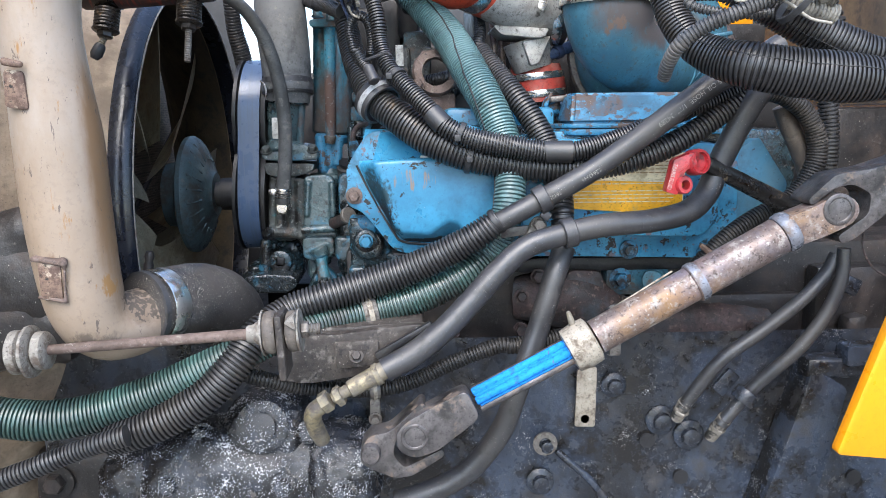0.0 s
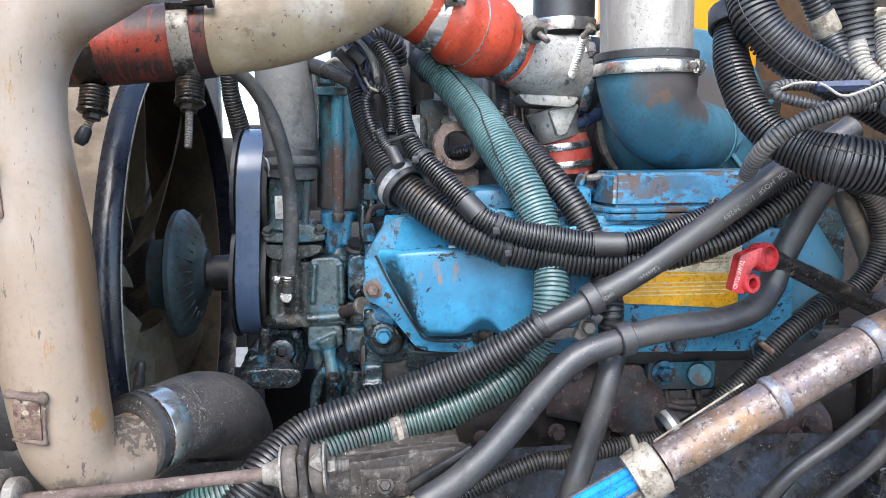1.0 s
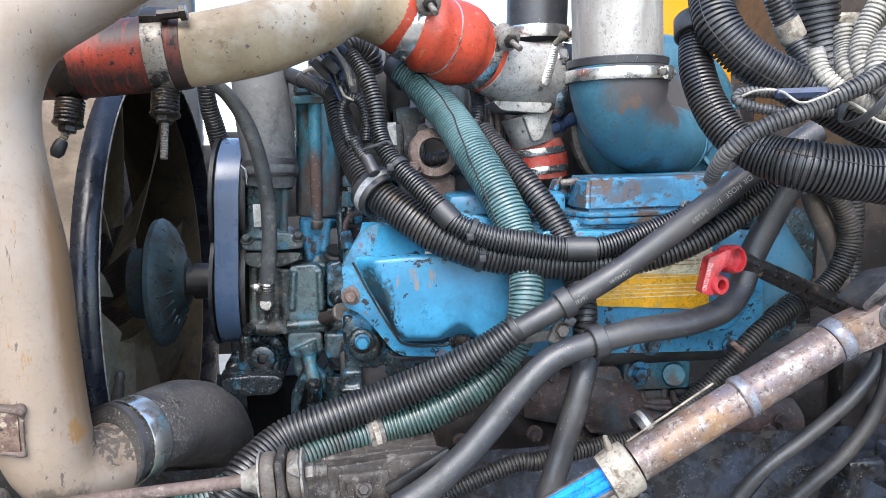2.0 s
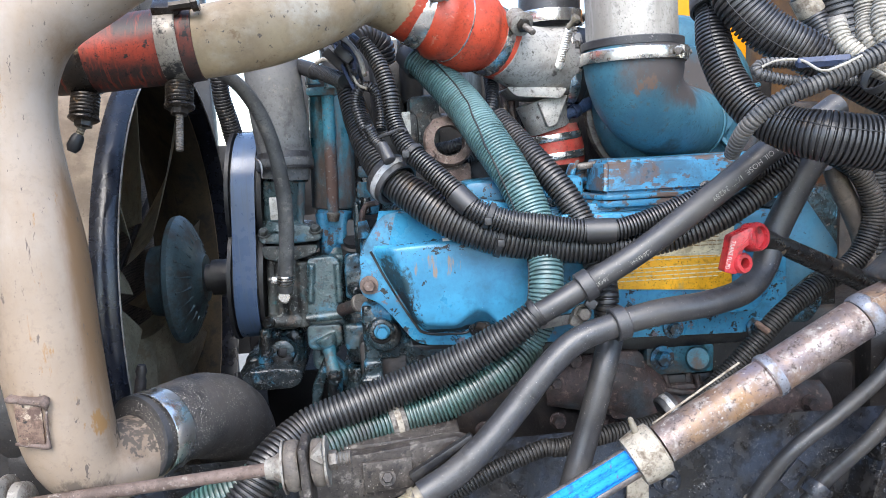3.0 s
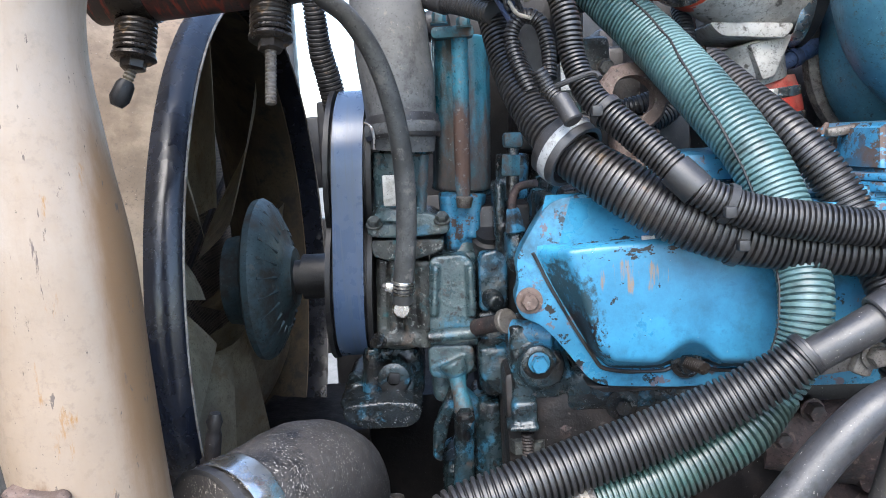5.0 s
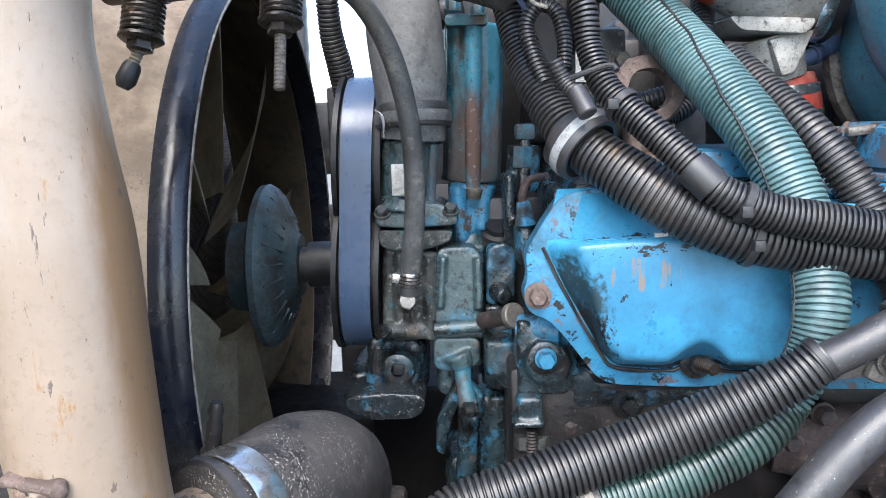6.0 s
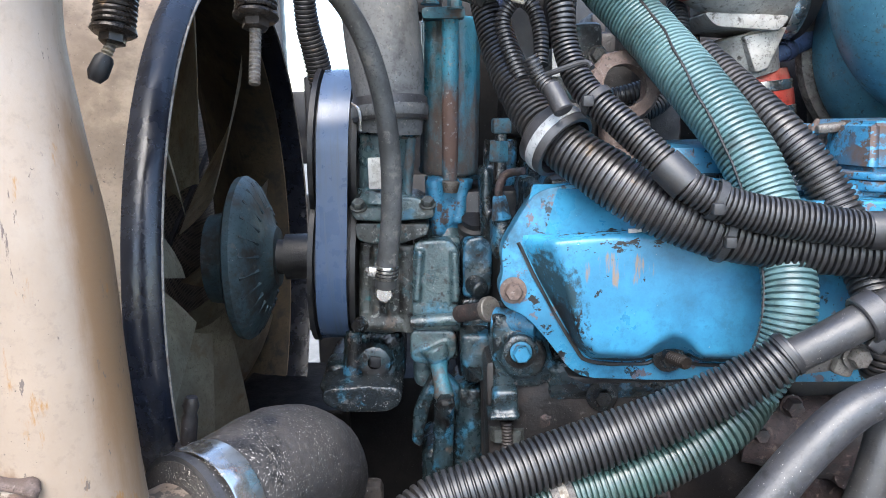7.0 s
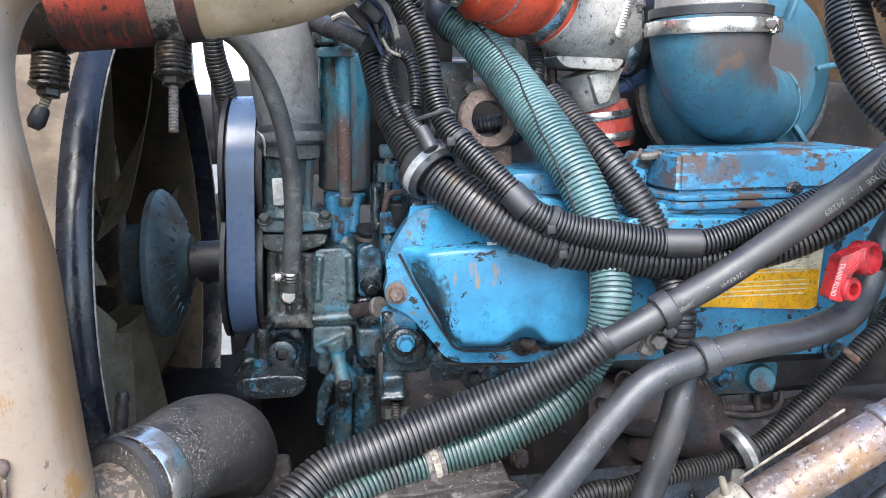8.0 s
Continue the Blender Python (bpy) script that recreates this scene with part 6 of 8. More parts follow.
part("turbine_side", rough_up(rod((*(VC + Vector((0.05, 0.13, -0.02))), 0.11), (*(VC + Vector((0.10, 0.30, -0.04))), 0.12), 36), 0.003), M_RUST, turbo)
lumps("exhaust_lump", [((0.20, 1.40, 1.44), (0.5, 0.14, 0.16)), ((0.42, 1.30, 1.42), (0.35, 0.2, 0.12)), ((0.08, 1.33, 1.42), (0.2, 0.15, 0.14)), ((0.36, 1.52, 1.50), (0.6, 0.1, 0.12))], M_IRON, engine, 0.004)
inlet = thing("intake_pipe", "grey aluminium intake pipe clamped upright", "pipe", (0.224, 1.005, 1.553))
part("pipe", rod((0.223, 1.005, 1.544, 0.0548), (0.22, 1.005, 1.691, 0.0542), 44), M_ALUPIPE, inlet)
part("cuff", rod((0.223, 1.005, 1.554, 0.0616), (0.223, 1.005, 1.544, 0.061), 44), M_RUBBER, inlet)
c = Vector((0.223, 1.005, 1.534))
screw_clamp(inlet, c, (0, 0, 1), 0.0632, 0.014, (0.65, -0.75, 0))
c, t, r = point_on(INLET, 0.90)
part("vee_band", band(c, t, r + 0.0005, 0.007, 0.002, 44), M_TURBO, turbo, "blue-painted joint ring")

# intake casting, its black hose and the red coupler under it
intake = thing("intake_casting", "rough grey aluminium intake casting", "casting", (0.133, 1.1, 1.491))
part("neck", tube([(0.068, 1.06, 1.562, 0.0404), (0.099, 1.08, 1.55, 0.0414), (0.13, 1.1, 1.545, 0.0447), (0.163, 1.11, 1.546, 0.0468)], 36, 0.006), M_ALU, intake)
part("dome", casting([((0.125, 1.12, 1.545), (0.071, 0.1, 0.066))], 0.003, 30, 0.02), M_ALU, intake)
part("shelf", slab(rounded([(0.078, 1.512), (0.159, 1.507), (0.150, 1.494), (0.090, 1.499)], 0.006), 1.068, 1.16, 0.004), M_ALU, intake)
part("throat", rod((0.133, 1.12, 1.496, 0.035), (0.145, 1.12, 1.454, 0.029), 30), M_ALU, intake)
part("web", slab([(0.121, 1.491), (0.163, 1.499), (0.147, 1.46), (0.134, 1.457)], 1.08, 1.10, 0.003), M_ALU, intake)
part("joint_ring", rod((0.174, 1.12, 1.541, 0.0504), (0.194, 1.12, 1.538, 0.0505), 40), M_BLACK, intake)
screw_clamp(intake, (0.172, 1.12, 1.541), (1, 0, 0), 0.052, 0.014, (0, -0.9, 0.5))
CT0, CT1 = Vector((0.1592, 1.045, 1.5824)), Vector((0.1417, 1.045, 1.5289))
along, wide = (CT1 - CT0).normalized(), 0.0052
cross = along.cross(Vector((0, 1, 0))).normalized()
corners = [CT0 - cross * wide, CT0 + cross * wide, CT1 + cross * wide * 1.1 - along * 0.004, CT1 + cross * wide * 0.6, CT1 - cross * wide * 0.6, CT1 - cross * wide * 1.1 - along * 0.004]
tail = part("clamp_tail", slab([(c.x, c.z) for c in corners], CT0.y, CT0.y + 0.0012, 0.0003), M_STEEL, intake, "loose slotted end of a steel band")
for k in range(13):
    q = CT0 + along * (0.010 + 0.0030 * k)
    part("slot", slab([((q + cross * u + along * w).x, (q + cross * u + along * w).z) for u, w in ((-0.0034, 0.0006), (0.0034, -0.0006), (0.0034, 0.0006), (-0.0034, 0.0018))], CT0.y - 0.0006, CT0.y + 0.0004, 0), M_STEEL_DULL, tail)
part("tail_screw", lathe(CT0 + Vector((0.002, -0.006, 0.004)), (0.5, -0.6, 0.6), [(-0.012, 0.0035), (0, 0.0035), (0.001, 0.0062), (0.006, 0.0062), (0.007, 0.005)], 8), M_BRASS, intake)
blackhose = thing("rubber_hose", "black rubber intake hose with steel band", "hose", (0.144, 1.1, 1.595))
part("hose", rod((0.149, 1.12, 1.596, 0.0415), (0.153, 1.12, 1.708, 0.0409), 36), M_RUBBER, blackhose)
screw_clamp(blackhose, (0.149, 1.12, 1.602), (0, 0, 1), 0.0435, 0.016, (1, 0.2, 0))
coupler = thing("silicone_coupler", "short red silicone coupler with two steel bands", "hose", (0.152, 1.13, 1.434))
part("sleeve", tube([(0.15, 1.135, 1.461, 0.0365), (0.151, 1.135, 1.447, 0.0398), (0.154, 1.135, 1.434, 0.0406), (0.156, 1.135, 1.42, 0.0407), (0.157, 1.135, 1.407, 0.0392)], 34, 0.004), M_COUPLER, coupler)
for y in ((0.151, 1.135, 1.444), (0.156, 1.135, 1.419)):
    part("clamp_band", band(y, (0.1, 0, -1), 0.0402, 0.010, 0.0016, 40), M_STEEL, coupler, "steel band")
TAP0, TAP1 = Vector((0.154, 1.105, 1.4683)), Vector((0.2169, 1.135, 1.4939))
blue_tap = thing("vacuum_hose", "short slate-blue vacuum hose with a clip at the coupler", "hose", TAP0)
part("hose", rod((*TAP0.lerp(TAP1, 0.10), 0.0072), (*TAP1, 0.0095), 20), M_TAP, blue_tap)
part("clip", band(TAP0.lerp(TAP1, 0.42), TAP1 - TAP0, 0.0086, 0.010, 0.0016, 24), M_WIRE_BLUE, blue_tap, "blue spring clip")
part("plug", lathe(TAP0, TAP1 - TAP0, [(-0.003, 0.005), (0, 0.0085), (0.008, 0.0085), (0.010, 0.006)], 14), M_RUST, blue_tap, "brown rubber plug")

# lifting eye and grey module behind the looms
eye = thing("lifting_eye", "rusty cast lifting eye bolted to the head", "lifting eye", (-0.003, 1.03, 1.408))
bm = bmesh.new()
ec = Vector((-0.004, 1.03, 1.445))
bm = lathe(ec + Vector((0, 0.008, 0)), (0, -1, 0.1), [(0, 0.019), (0, 0.029), (0.003, 0.0315), (0.013, 0.0315), (0.016, 0.029), (0.016, 0.019), (0, 0.019)], 32, caps=False)
part("ring", rough_up(bm, 0.0022, 110), M_RUST_PALE, eye)
part("foot", casting([((0.002, 1.045, 1.403), (0.043, 0.03, 0.032)), ((0.009, 1.05, 1.38), (0.05, 0.06, 0.028))], 0.002), M_RUST_PALE, eye)
part("bolt", hex_bolt((-0.027, 1.02, 1.43), (-0.3, -1, 0), 0.012, 0.008, 0.009), M_RUST_PALE, eye)
module = thing("control_module", "grey grimy fuel module with a white label", "module", (-0.031, 1.09, 1.429))
part("body", casting([((-0.028, 1.135, 1.47), (0.039, 0.09, 0.074)), ((-0.049, 1.11, 1.454), (0.022, 0.06, 0.062))], 0.002), M_FLANGE, module)
part("label", block((-0.053, 1.078, 1.472), (0.011, 0.003, 0.029), bevel=0), M_WHITE, module, "white stick-on label")
part("bolt", hex_bolt((-0.014, 1.088, 1.477), (0, -1, 0), 0.013, 0.008, 0.009), M_STEEL_DULL, module)
for k, q in enumerate(([(0.061, 1.1, 1.531, 0.0083), (0.061, 1.08, 1.5, 0.0089), (0.052, 1.07, 1.474, 0.0088), (0.03, 1.06, 1.448, 0.0088), (0.004, 1.06, 1.439, 0.0087), (-0.021, 1.07, 1.436, 0.0081)], [(0.017, 1.05, 1.421, 0.0094), (0.041, 1.06, 1.434, 0.0095), (0.059, 1.08, 1.456, 0.009), (0.072, 1.1, 1.482, 0.0084)])):
    solo("corrugated_hose", ribbed(q, 0.0038, 0.0013, 16), M_LOOM, "thin black corrugated tube behind the lifting eye", "hose", "corrugated hoses")
for q in ([(0.085, 1.14, 1.533, 0.0047), (0.087, 1.14, 1.495, 0.0047), (0.09, 1.14, 1.456, 0.0048)], [(0.099, 1.15, 1.526, 0.0048), (0.1, 1.15, 1.491, 0.0048), (0.104, 1.15, 1.451, 0.0048)]):
    solo("copper_pipe", tube(q, 12, 0.008), M_SHAFT, "thin coppery fuel pipe rising behind the engine", "pipe", "fuel pipes")

# rusty exhaust side low on the block
exhaust = thing("exhaust_manifold", "rusty brown exhaust manifold under the blue cover", "exhaust manifold", (0.239, 0.98, 1.114))
part("log", rough_up(tube([(0.104, 1.0, 1.139, 0.0325), (0.152, 0.985, 1.14, 0.0393), (0.196, 0.985, 1.134, 0.0431), (0.233, 0.985, 1.100, 0.0390), (0.278, 0.985, 1.088, 0.0364), (0.339, 0.985, 1.094, 0.0367), (0.451, 0.99, 1.084, 0.0373)], 26, 0.012), 0.004, 45), M_RUST, exhaust)
part("flange", rough_up(slab(rounded([(0.167, 1.184), (0.213, 1.181), (0.217, 1.144), (0.228, 1.103), (0.173, 1.096), (0.159, 1.141)], 0.01), 0.955, 0.99, 0.004), 0.001), M_RUST, exhaust)
part("port_lip", casting([((0.266, 0.98, 1.126), (0.081, 0.03, 0.012)), ((0.241, 0.98, 1.139), (0.012, 0.02, 0.028)), ((0.278, 0.98, 1.135), (0.012, 0.02, 0.03))], 0.002), M_RUST, exhaust)
part("blue_pad", casting([((0.264, 0.985, 1.163), (0.088, 0.04, 0.038))], 0.002), M_TEAL, engine)
part("pad_bolt", hex_bolt((0.239, 0.963, 1.169), (0, -1, 0), 0.017, 0.010, 0.015), M_BLUE_WORN, engine)
part("pad_boss", rod((0.287, 0.966, 1.163, 0.0163), (0.277, 0.945, 1.17, 0.0138), 20), M_TEAL, engine)
# solid dark block in place of the shadowed slot
part("port_recess", block((0.275, 0.987, 1.133), (0.073, 0.03, 0.02), bevel=0.006), M_BLACK, exhaust, "dark block painted for the port's shadow")
for p, q in (((0.243, 0.964, 1.146, 0.0037), (0.247, 0.964, 1.13, 0.0037)), ((0.283, 0.964, 1.145, 0.004), (0.287, 0.964, 1.126, 0.0041))):
    part("port_stud", rod(p, q, 10), M_RUST, exhaust)
# second solid block, near-black for the shade inside the port
part("port_mouth", block((0.272, 0.984, 1.143), (0.084, 0.008, 0.034), bevel=0.003), M_CAVITY, exhaust, "black block standing for shade in the port")
fused("port_flange", [tube([(0.229, 0.966, 1.153, 0.0037), (0.231, 0.96, 1.134, 0.0043), (0.249, 0.958, 1.127, 0.0043), (0.282, 0.958, 1.123, 0.0043), (0.307, 0.96, 1.129, 0.0044), (0.314, 0.966, 1.147, 0.0038)], 10, 0.006), block((0.271, 1.0, 1.102), (0.129, 0.05, 0.028), bevel=0.012), rod((0.223, 0.985, 1.139, 0.019), (0.223, 0.985, 1.077, 0.0257), 20), rod((0.176, 1.0, 1.136, 0.0224), (0.173, 1.0, 1.066, 0.026), 20)], M_RUST, exhaust)
for p in ((0.106, 0.97, 1.146), (0.142, 0.965, 1.13), (0.205, 0.958, 1.124)):
    part("manifold_stud", hex_bolt(p, (0, -1, 0.1), 0.012, 0.010, 0.010), M_RUST, exhaust)
part("side_rail", block((0.218, 0.99, 1.189), (0.324, 0.05, 0.02), bevel=0.004), M_BLACK, engine)
for p in ((0.102, 0.945, 1.107), (0.011, 0.94, 1.105), (0.126, 0.955, 1.177), (0.416, 0.94, 1.105), (0.392, 0.93, 1.096)):
    part("manifold_bolt", hex_bolt(p, (0, -1, 0), 0.014, 0.010, 0.010), M_RUST, exhaust)

# ---- steering, brackets and the rail's fittings ----

A, B = Vector((0.149, 0.735, 1.158)), Vector((0.347, 0.735, 1.267))
AX = (B - A).normalized()
L = (B - A).length
shaft = thing("steering_shaft", "rusty bare steel steering shaft with universal joints", "steering shaft", A)
part("tube", lathe(A, AX, [(0, 0.0185), (L * 0.50, 0.0185), (L * 0.505, 0.0205), (L * 0.53, 0.0208), (L * 0.545, 0.0195), (L * 0.95, 0.0195)], 36), M_SHAFT, shaft)
part("weld_ring", lathe(A + AX * L * 0.955, AX, [(0, 0.0195), (0.002, 0.0212), (0.008, 0.0218), (0.012, 0.0212), (0.014, 0.0195)], 36), M_STEP, shaft)
part("step_ring", lathe(A + AX * L * 0.505, AX, [(0, 0.0190), (0.001, 0.0212), (0.006, 0.0214), (0.010, 0.0200)], 36), M_STEP, shaft)
C = Vector((0.015, 0.735, 1.088))
S = (A - C).normalized()
sl = (A - C).length
part("slip_sleeve", lathe(C + S * 0.012, S, [(0, 0.0125), (sl * 0.8, 0.0125)], 6, turn=0.3), M_TAPE, shaft, "bright blue coated splined shaft")
for k in range(6):
    w = 2 * math.pi * k / 6 + 0.3 + math.pi / 6
    t, a, b = axes_of(S)
    d = a * math.cos(w) + b * math.sin(w)
    part("spline", rod((*(C + S * 0.01 + d * 0.0108), 0.0045), (*(C + S * sl * 0.82 + d * 0.0108), 0.0045), 10), M_TAPE if k % 3 else M_YOKE, shaft)
collar = part("collar", lathe(A - AX * 0.020, AX, [(-0.012, 0.0165), (-0.011, 0.0235), (0.004, 0.0255), (0.016, 0.0245), (0.018, 0.0205)], 30), M_ZINC, shaft, "dirty cream seal collar")
part("grease_nipple", rod((*(A - AX * 0.016 + Vector((-0.010, 0, 0.020))), 0.004), (*(A - AX * 0.016 + Vector((-0.016, 0, 0.036))), 0.0025), 10), M_BRASS, collar)


# universal joints: a tang with its bearing cap inside a fork
lower = part("lower_yoke", slab(rounded([(0.012, 1.11), (0.026, 1.08), (-0.018, 1.045), (-0.042, 1.037), (-0.059, 1.046), (-0.062, 1.064), (-0.051, 1.077), (-0.026, 1.091)], 0.008), 0.716, 0.742, 0.005, segs=3), M_YOKE, shaft)
U0 = Vector((-0.042, 0.716, 1.061))
part("bearing_cap", lathe(U0, (0, -1, 0), [(-0.02, 0.0145), (0.0005, 0.0145), (0.0015, 0.0135), (0.0015, 0.0115), (0.0005, 0.0105), (0.0012, 0.006)], 30), M_YOKE, lower)
fork = part("flange_yoke", slab(rounded([(-0.099, 1.044), (-0.089, 1.058), (-0.068, 1.062), (-0.033, 1.094), (-0.028, 1.086), (-0.049, 1.064), (-0.062, 1.053), (-0.065, 1.036), (-0.053, 1.021), (-0.013, 1.042), (-0.01, 1.034), (-0.045, 1.012), (-0.063, 1.01), (-0.086, 1.02), (-0.099, 1.028)], 0.006), 0.728, 0.758, 0.005, segs=3), M_YOKE, shaft)
part("pinch_bolt", lathe((-0.088, 0.728, 1.041), (0, -1, 0), [(-0.02, 0.0105), (0.008, 0.0105), (0.010, 0.009)], 22), M_YOKE, fork)
upper_joint = part("upper_yoke", slab(rounded([(0.336, 1.282), (0.349, 1.252), (0.377, 1.262), (0.406, 1.275), (0.413, 1.289), (0.405, 1.302), (0.387, 1.305), (0.365, 1.293)], 0.008), 0.720, 0.748, 0.006, segs=3), M_SHAFT, shaft)
V0 = Vector((0.39, 0.72, 1.29))
part("bearing_cap", lathe(V0, (0, -1, 0), [(-0.02, 0.0165), (0.0005, 0.0165), (0.0015, 0.015), (0.0015, 0.0125), (0.0005, 0.0115), (0.0012, 0.006)], 30), M_YOKE, upper_joint)
column = part("column_yoke", slab(rounded([(0.36, 1.299), (0.388, 1.325), (0.425, 1.33), (0.474, 1.346), (0.49, 1.305), (0.447, 1.287), (0.413, 1.259), (0.4, 1.253), (0.394, 1.261), (0.425, 1.284), (0.426, 1.305), (0.406, 1.315), (0.387, 1.311), (0.366, 1.293)], 0.006), 0.726, 0.765, 0.006, segs=3), M_YOKE, shaft)
part("column", rod((*Vector((0.471, 0.745, 1.321)), 0.018), (*Vector((0.641, 0.745, 1.412)), 0.018), 24), M_YOKE, shaft)

solo("white_strip", rod((0.15, 0.762, 1.167, 0.0012), (0.237, 0.762, 1.221, 0.0012), 8), M_ZINC, "thin flaking white strip along the steering shaft", "strip")

# tie rod with stacked washers, on a rusty bracket
tie = thing("tie_rod", "rusty tie rod with rubber bushings, cup washers and a nut", "tie rod", (-0.1926, 0.715, 1.1763))
R0, R1 = Vector((-0.4147, 0.715, 1.1632)), Vector((-0.1926, 0.715, 1.1763))
RD = (R1 - R0).normalized()
part("bar", rough_up(rod((*R0, 0.0052), (*R1, 0.0056), 18), 0.0004, 90), M_RUST_PALE, tie)
part("sleeve", lathe(R1 - RD * 0.013, RD, [(0, 0.0085), (0.006, 0.0095), (0.011, 0.0125), (0.015, 0.0125)], 22), M_PALE, tie)


def bushing(at, r, thick, cup, name="bushing"):
    """A swollen rubber bushing with a cup washer on one face."""
    b = part(name, rough_up(lathe(at, RD, [(0, r * 0.90), (0.0015, r * 0.98), (thick * 0.5, r * 1.02), (thick - 0.0015, r * 0.98), (thick, r * 0.90)], 30), 0.0009, 70), M_MUD, tie)
    e = at + RD * (-0.0022 if cup < 0 else thick)
    part("cup_washer", rough_up(lathe(e, RD, [(0, r * 0.96), (0.0004, r * 1.06), (0.0022, r * 1.06), (0.0022, r * 0.9)], 30), 0.0006, 90), M_PALE, b)


bushing(R1 + RD * 0.004, 0.0215, 0.0125, -1)
part("bracket_ear", rough_up(block(R1 + RD * 0.0215 + Vector((0, 0, -0.012)), (0.0075, 0.040, 0.066), (0, -3, 0), bevel=0.003), 0.0008, 80), M_BRACKET, tie)
bushing(R1 + RD * 0.0265, 0.0205, 0.0110, 1)
part("bent_tab", slab(rounded([(R1.x + 0.026, R1.z + 0.016), (R1.x + 0.036, R1.z + 0.024), (R1.x + 0.038, R1.z + 0.008)], 0.003), 0.715 - 0.023, 0.715 - 0.006, 0.001), M_PALE, tie, "bent steel tab")
part("nut", lathe(R1 + RD * 0.0405, RD, [(0, 0.0080), (0.001, 0.0088), (0.006, 0.0088), (0.007, 0.0080)], 6), M_STEEL_DULL, tie)
part("thread", lathe(R1 + RD * 0.047, RD, [(0.0015 * k, (0.0062, 0.0052)[k % 2]) for k in range(9)], 14), M_STEEL_DULL, tie)
for x0, r, w in ((-0.020, 0.022, 0.012), (-0.006, 0.026, 0.007), (0.003, 0.019, 0.012)):
    part("bushing", rough_up(lathe(R0 + RD * x0, RD, [(0, r * 0.85), (0.002, r), (w - 0.002, r), (w, r * 0.85)], 26), 0.001, 70), M_PALE, tie)
bracket = thing("steel_bracket", "brown rusty steel bracket under the hoses", "bracket", (-0.112, 0.8, 1.129))
part("plate", rough_up(slab(rounded([(-0.194, 1.148), (-0.187, 1.101), (-0.159, 1.096), (-0.1, 1.105), (-0.068, 1.118), (-0.02, 1.158), (-0.036, 1.162), (-0.123, 1.152), (-0.166, 1.152)], 0.008), 0.785, 0.80, 0.003), 0.0008), M_BRACKET, bracket)
part("shelf", block((-0.108, 0.835, 1.153), (0.157, 0.07, 0.008), (0, -3, 0), bevel=0.003), M_BRACKET, bracket)
part("doubler", rough_up(block((-0.103, 0.783, 1.131), (0.048, 0.005, 0.030), (0, -3, 0), bevel=0.0015), 0.0006, 80), M_BRACKET, bracket)
part("bolt", rough_up(hex_bolt((-0.104, 0.780, 1.129), (0, -1, 0.5), 0.0095, 0.006, 0.0080), 0.0006, 120), M_BRACKET, bracket)
part("edge_strip", slab([(-0.084, 1.133), (-0.023, 1.168), (-0.02, 1.164), (-0.079, 1.125)], 0.772, 0.78, 0.001), M_BLACK, bracket)


def strap(at, axis, r, width, label, tail=0.03):
    """A steel P-strap round a hose with its bolted tail."""
    ob = thing("hose_strap", label, "strap", at, "hose straps")
    part("loop", band(at, axis, r, width, 0.002, 30), M_STEEL_DULL, ob)
    p = Vector(at) + Vector((0, -0.004, -r - tail / 2))
    part("tail", block(p, (width, 0.006, tail), bevel=0.001), M_STEEL_DULL, ob)
    part("bolt", hex_bolt(p + Vector((0, -0.003, -tail * 0.3)), (0, -1, 0), 0.010, 0.006, 0.008), M_STEEL_DULL, ob)
    part("lining", band(at, axis, r + 0.0021, width * 0.36, 0.0006, 30), M_ZINC, ob, "pale worn stripe")
    return ob


g = point_on(GREEN, 0.285)
strap(g[0], g[1], g[2] + 0.0006, 0.016, "dull steel strap holding the green hose")
g = point_on(CURL, 0.83)
strap(g[0], g[1], g[2] + 0.0006, 0.012, "dull steel strap holding a thin loom")
lc, ld = Vector((0.209, 0.863, 1.134)), (0.9, 0.05, 0.45)
loop = thing("hose_strap", "rubber-lined loop clip with a white stripe on the thin loom", "strap", lc, "hose straps")
part("loop", band(lc + Vector((0, 0, 0.004)), ld, 0.0175, 0.017, 0.003, 36), M_RUBBER, loop)
part("white_stripe", band(lc + Vector((0.001, 0, 0.004)), ld, 0.0206, 0.006, 0.0006, 36), M_STRIPE, loop, "white stripe")
part("tail", block(lc + Vector((-0.004, -0.004, -0.026)), (0.014, 0.006, 0.024), bevel=0.002), M_STEEL_DULL, loop)

# crimped end of the rubber hose and its elbow
ends = low_hose
part("ferrule", rod((-0.067, 0.755, 1.124, 0.0102), (-0.11, 0.75, 1.102, 0.0096), 24), M_BRASS, ends, "plated steel fitting")
part("crimp_ring", rod((-0.077, 0.755, 1.118, 0.0121), (-0.083, 0.755, 1.115, 0.0121), 24), M_BRASS, ends, "plated steel fitting")
part("stem", rod((-0.109, 0.75, 1.103, 0.0066), (-0.128, 0.75, 1.092, 0.0066), 16), M_BRASS, ends, "plated steel fitting")
part("union_nut", rod((-0.118, 0.75, 1.097, 0.0114), (-0.125, 0.75, 1.093, 0.0114), 6), M_BRASS, ends, "plated steel fitting")
part("lock_nut", rod((-0.131, 0.75, 1.092, 0.012), (-0.14, 0.75, 1.086, 0.012), 6), M_BRASS, ends, "plated steel fitting")
part("elbow", tube([(-0.137, 0.75, 1.087, 0.009), (-0.147, 0.75, 1.08, 0.0096), (-0.151, 0.755, 1.068, 0.0097), (-0.148, 0.765, 1.05, 0.0093), (-0.144, 0.775, 1.035, 0.0088)], 16, 0.004), M_BRASS, ends, "plated steel fitting")

# steering gear, thick with gritty grease
gear = thing("steering_gear", "steering gearbox caked in gritty black grease", "steering gear", (-0.242, 0.86, 0.924))


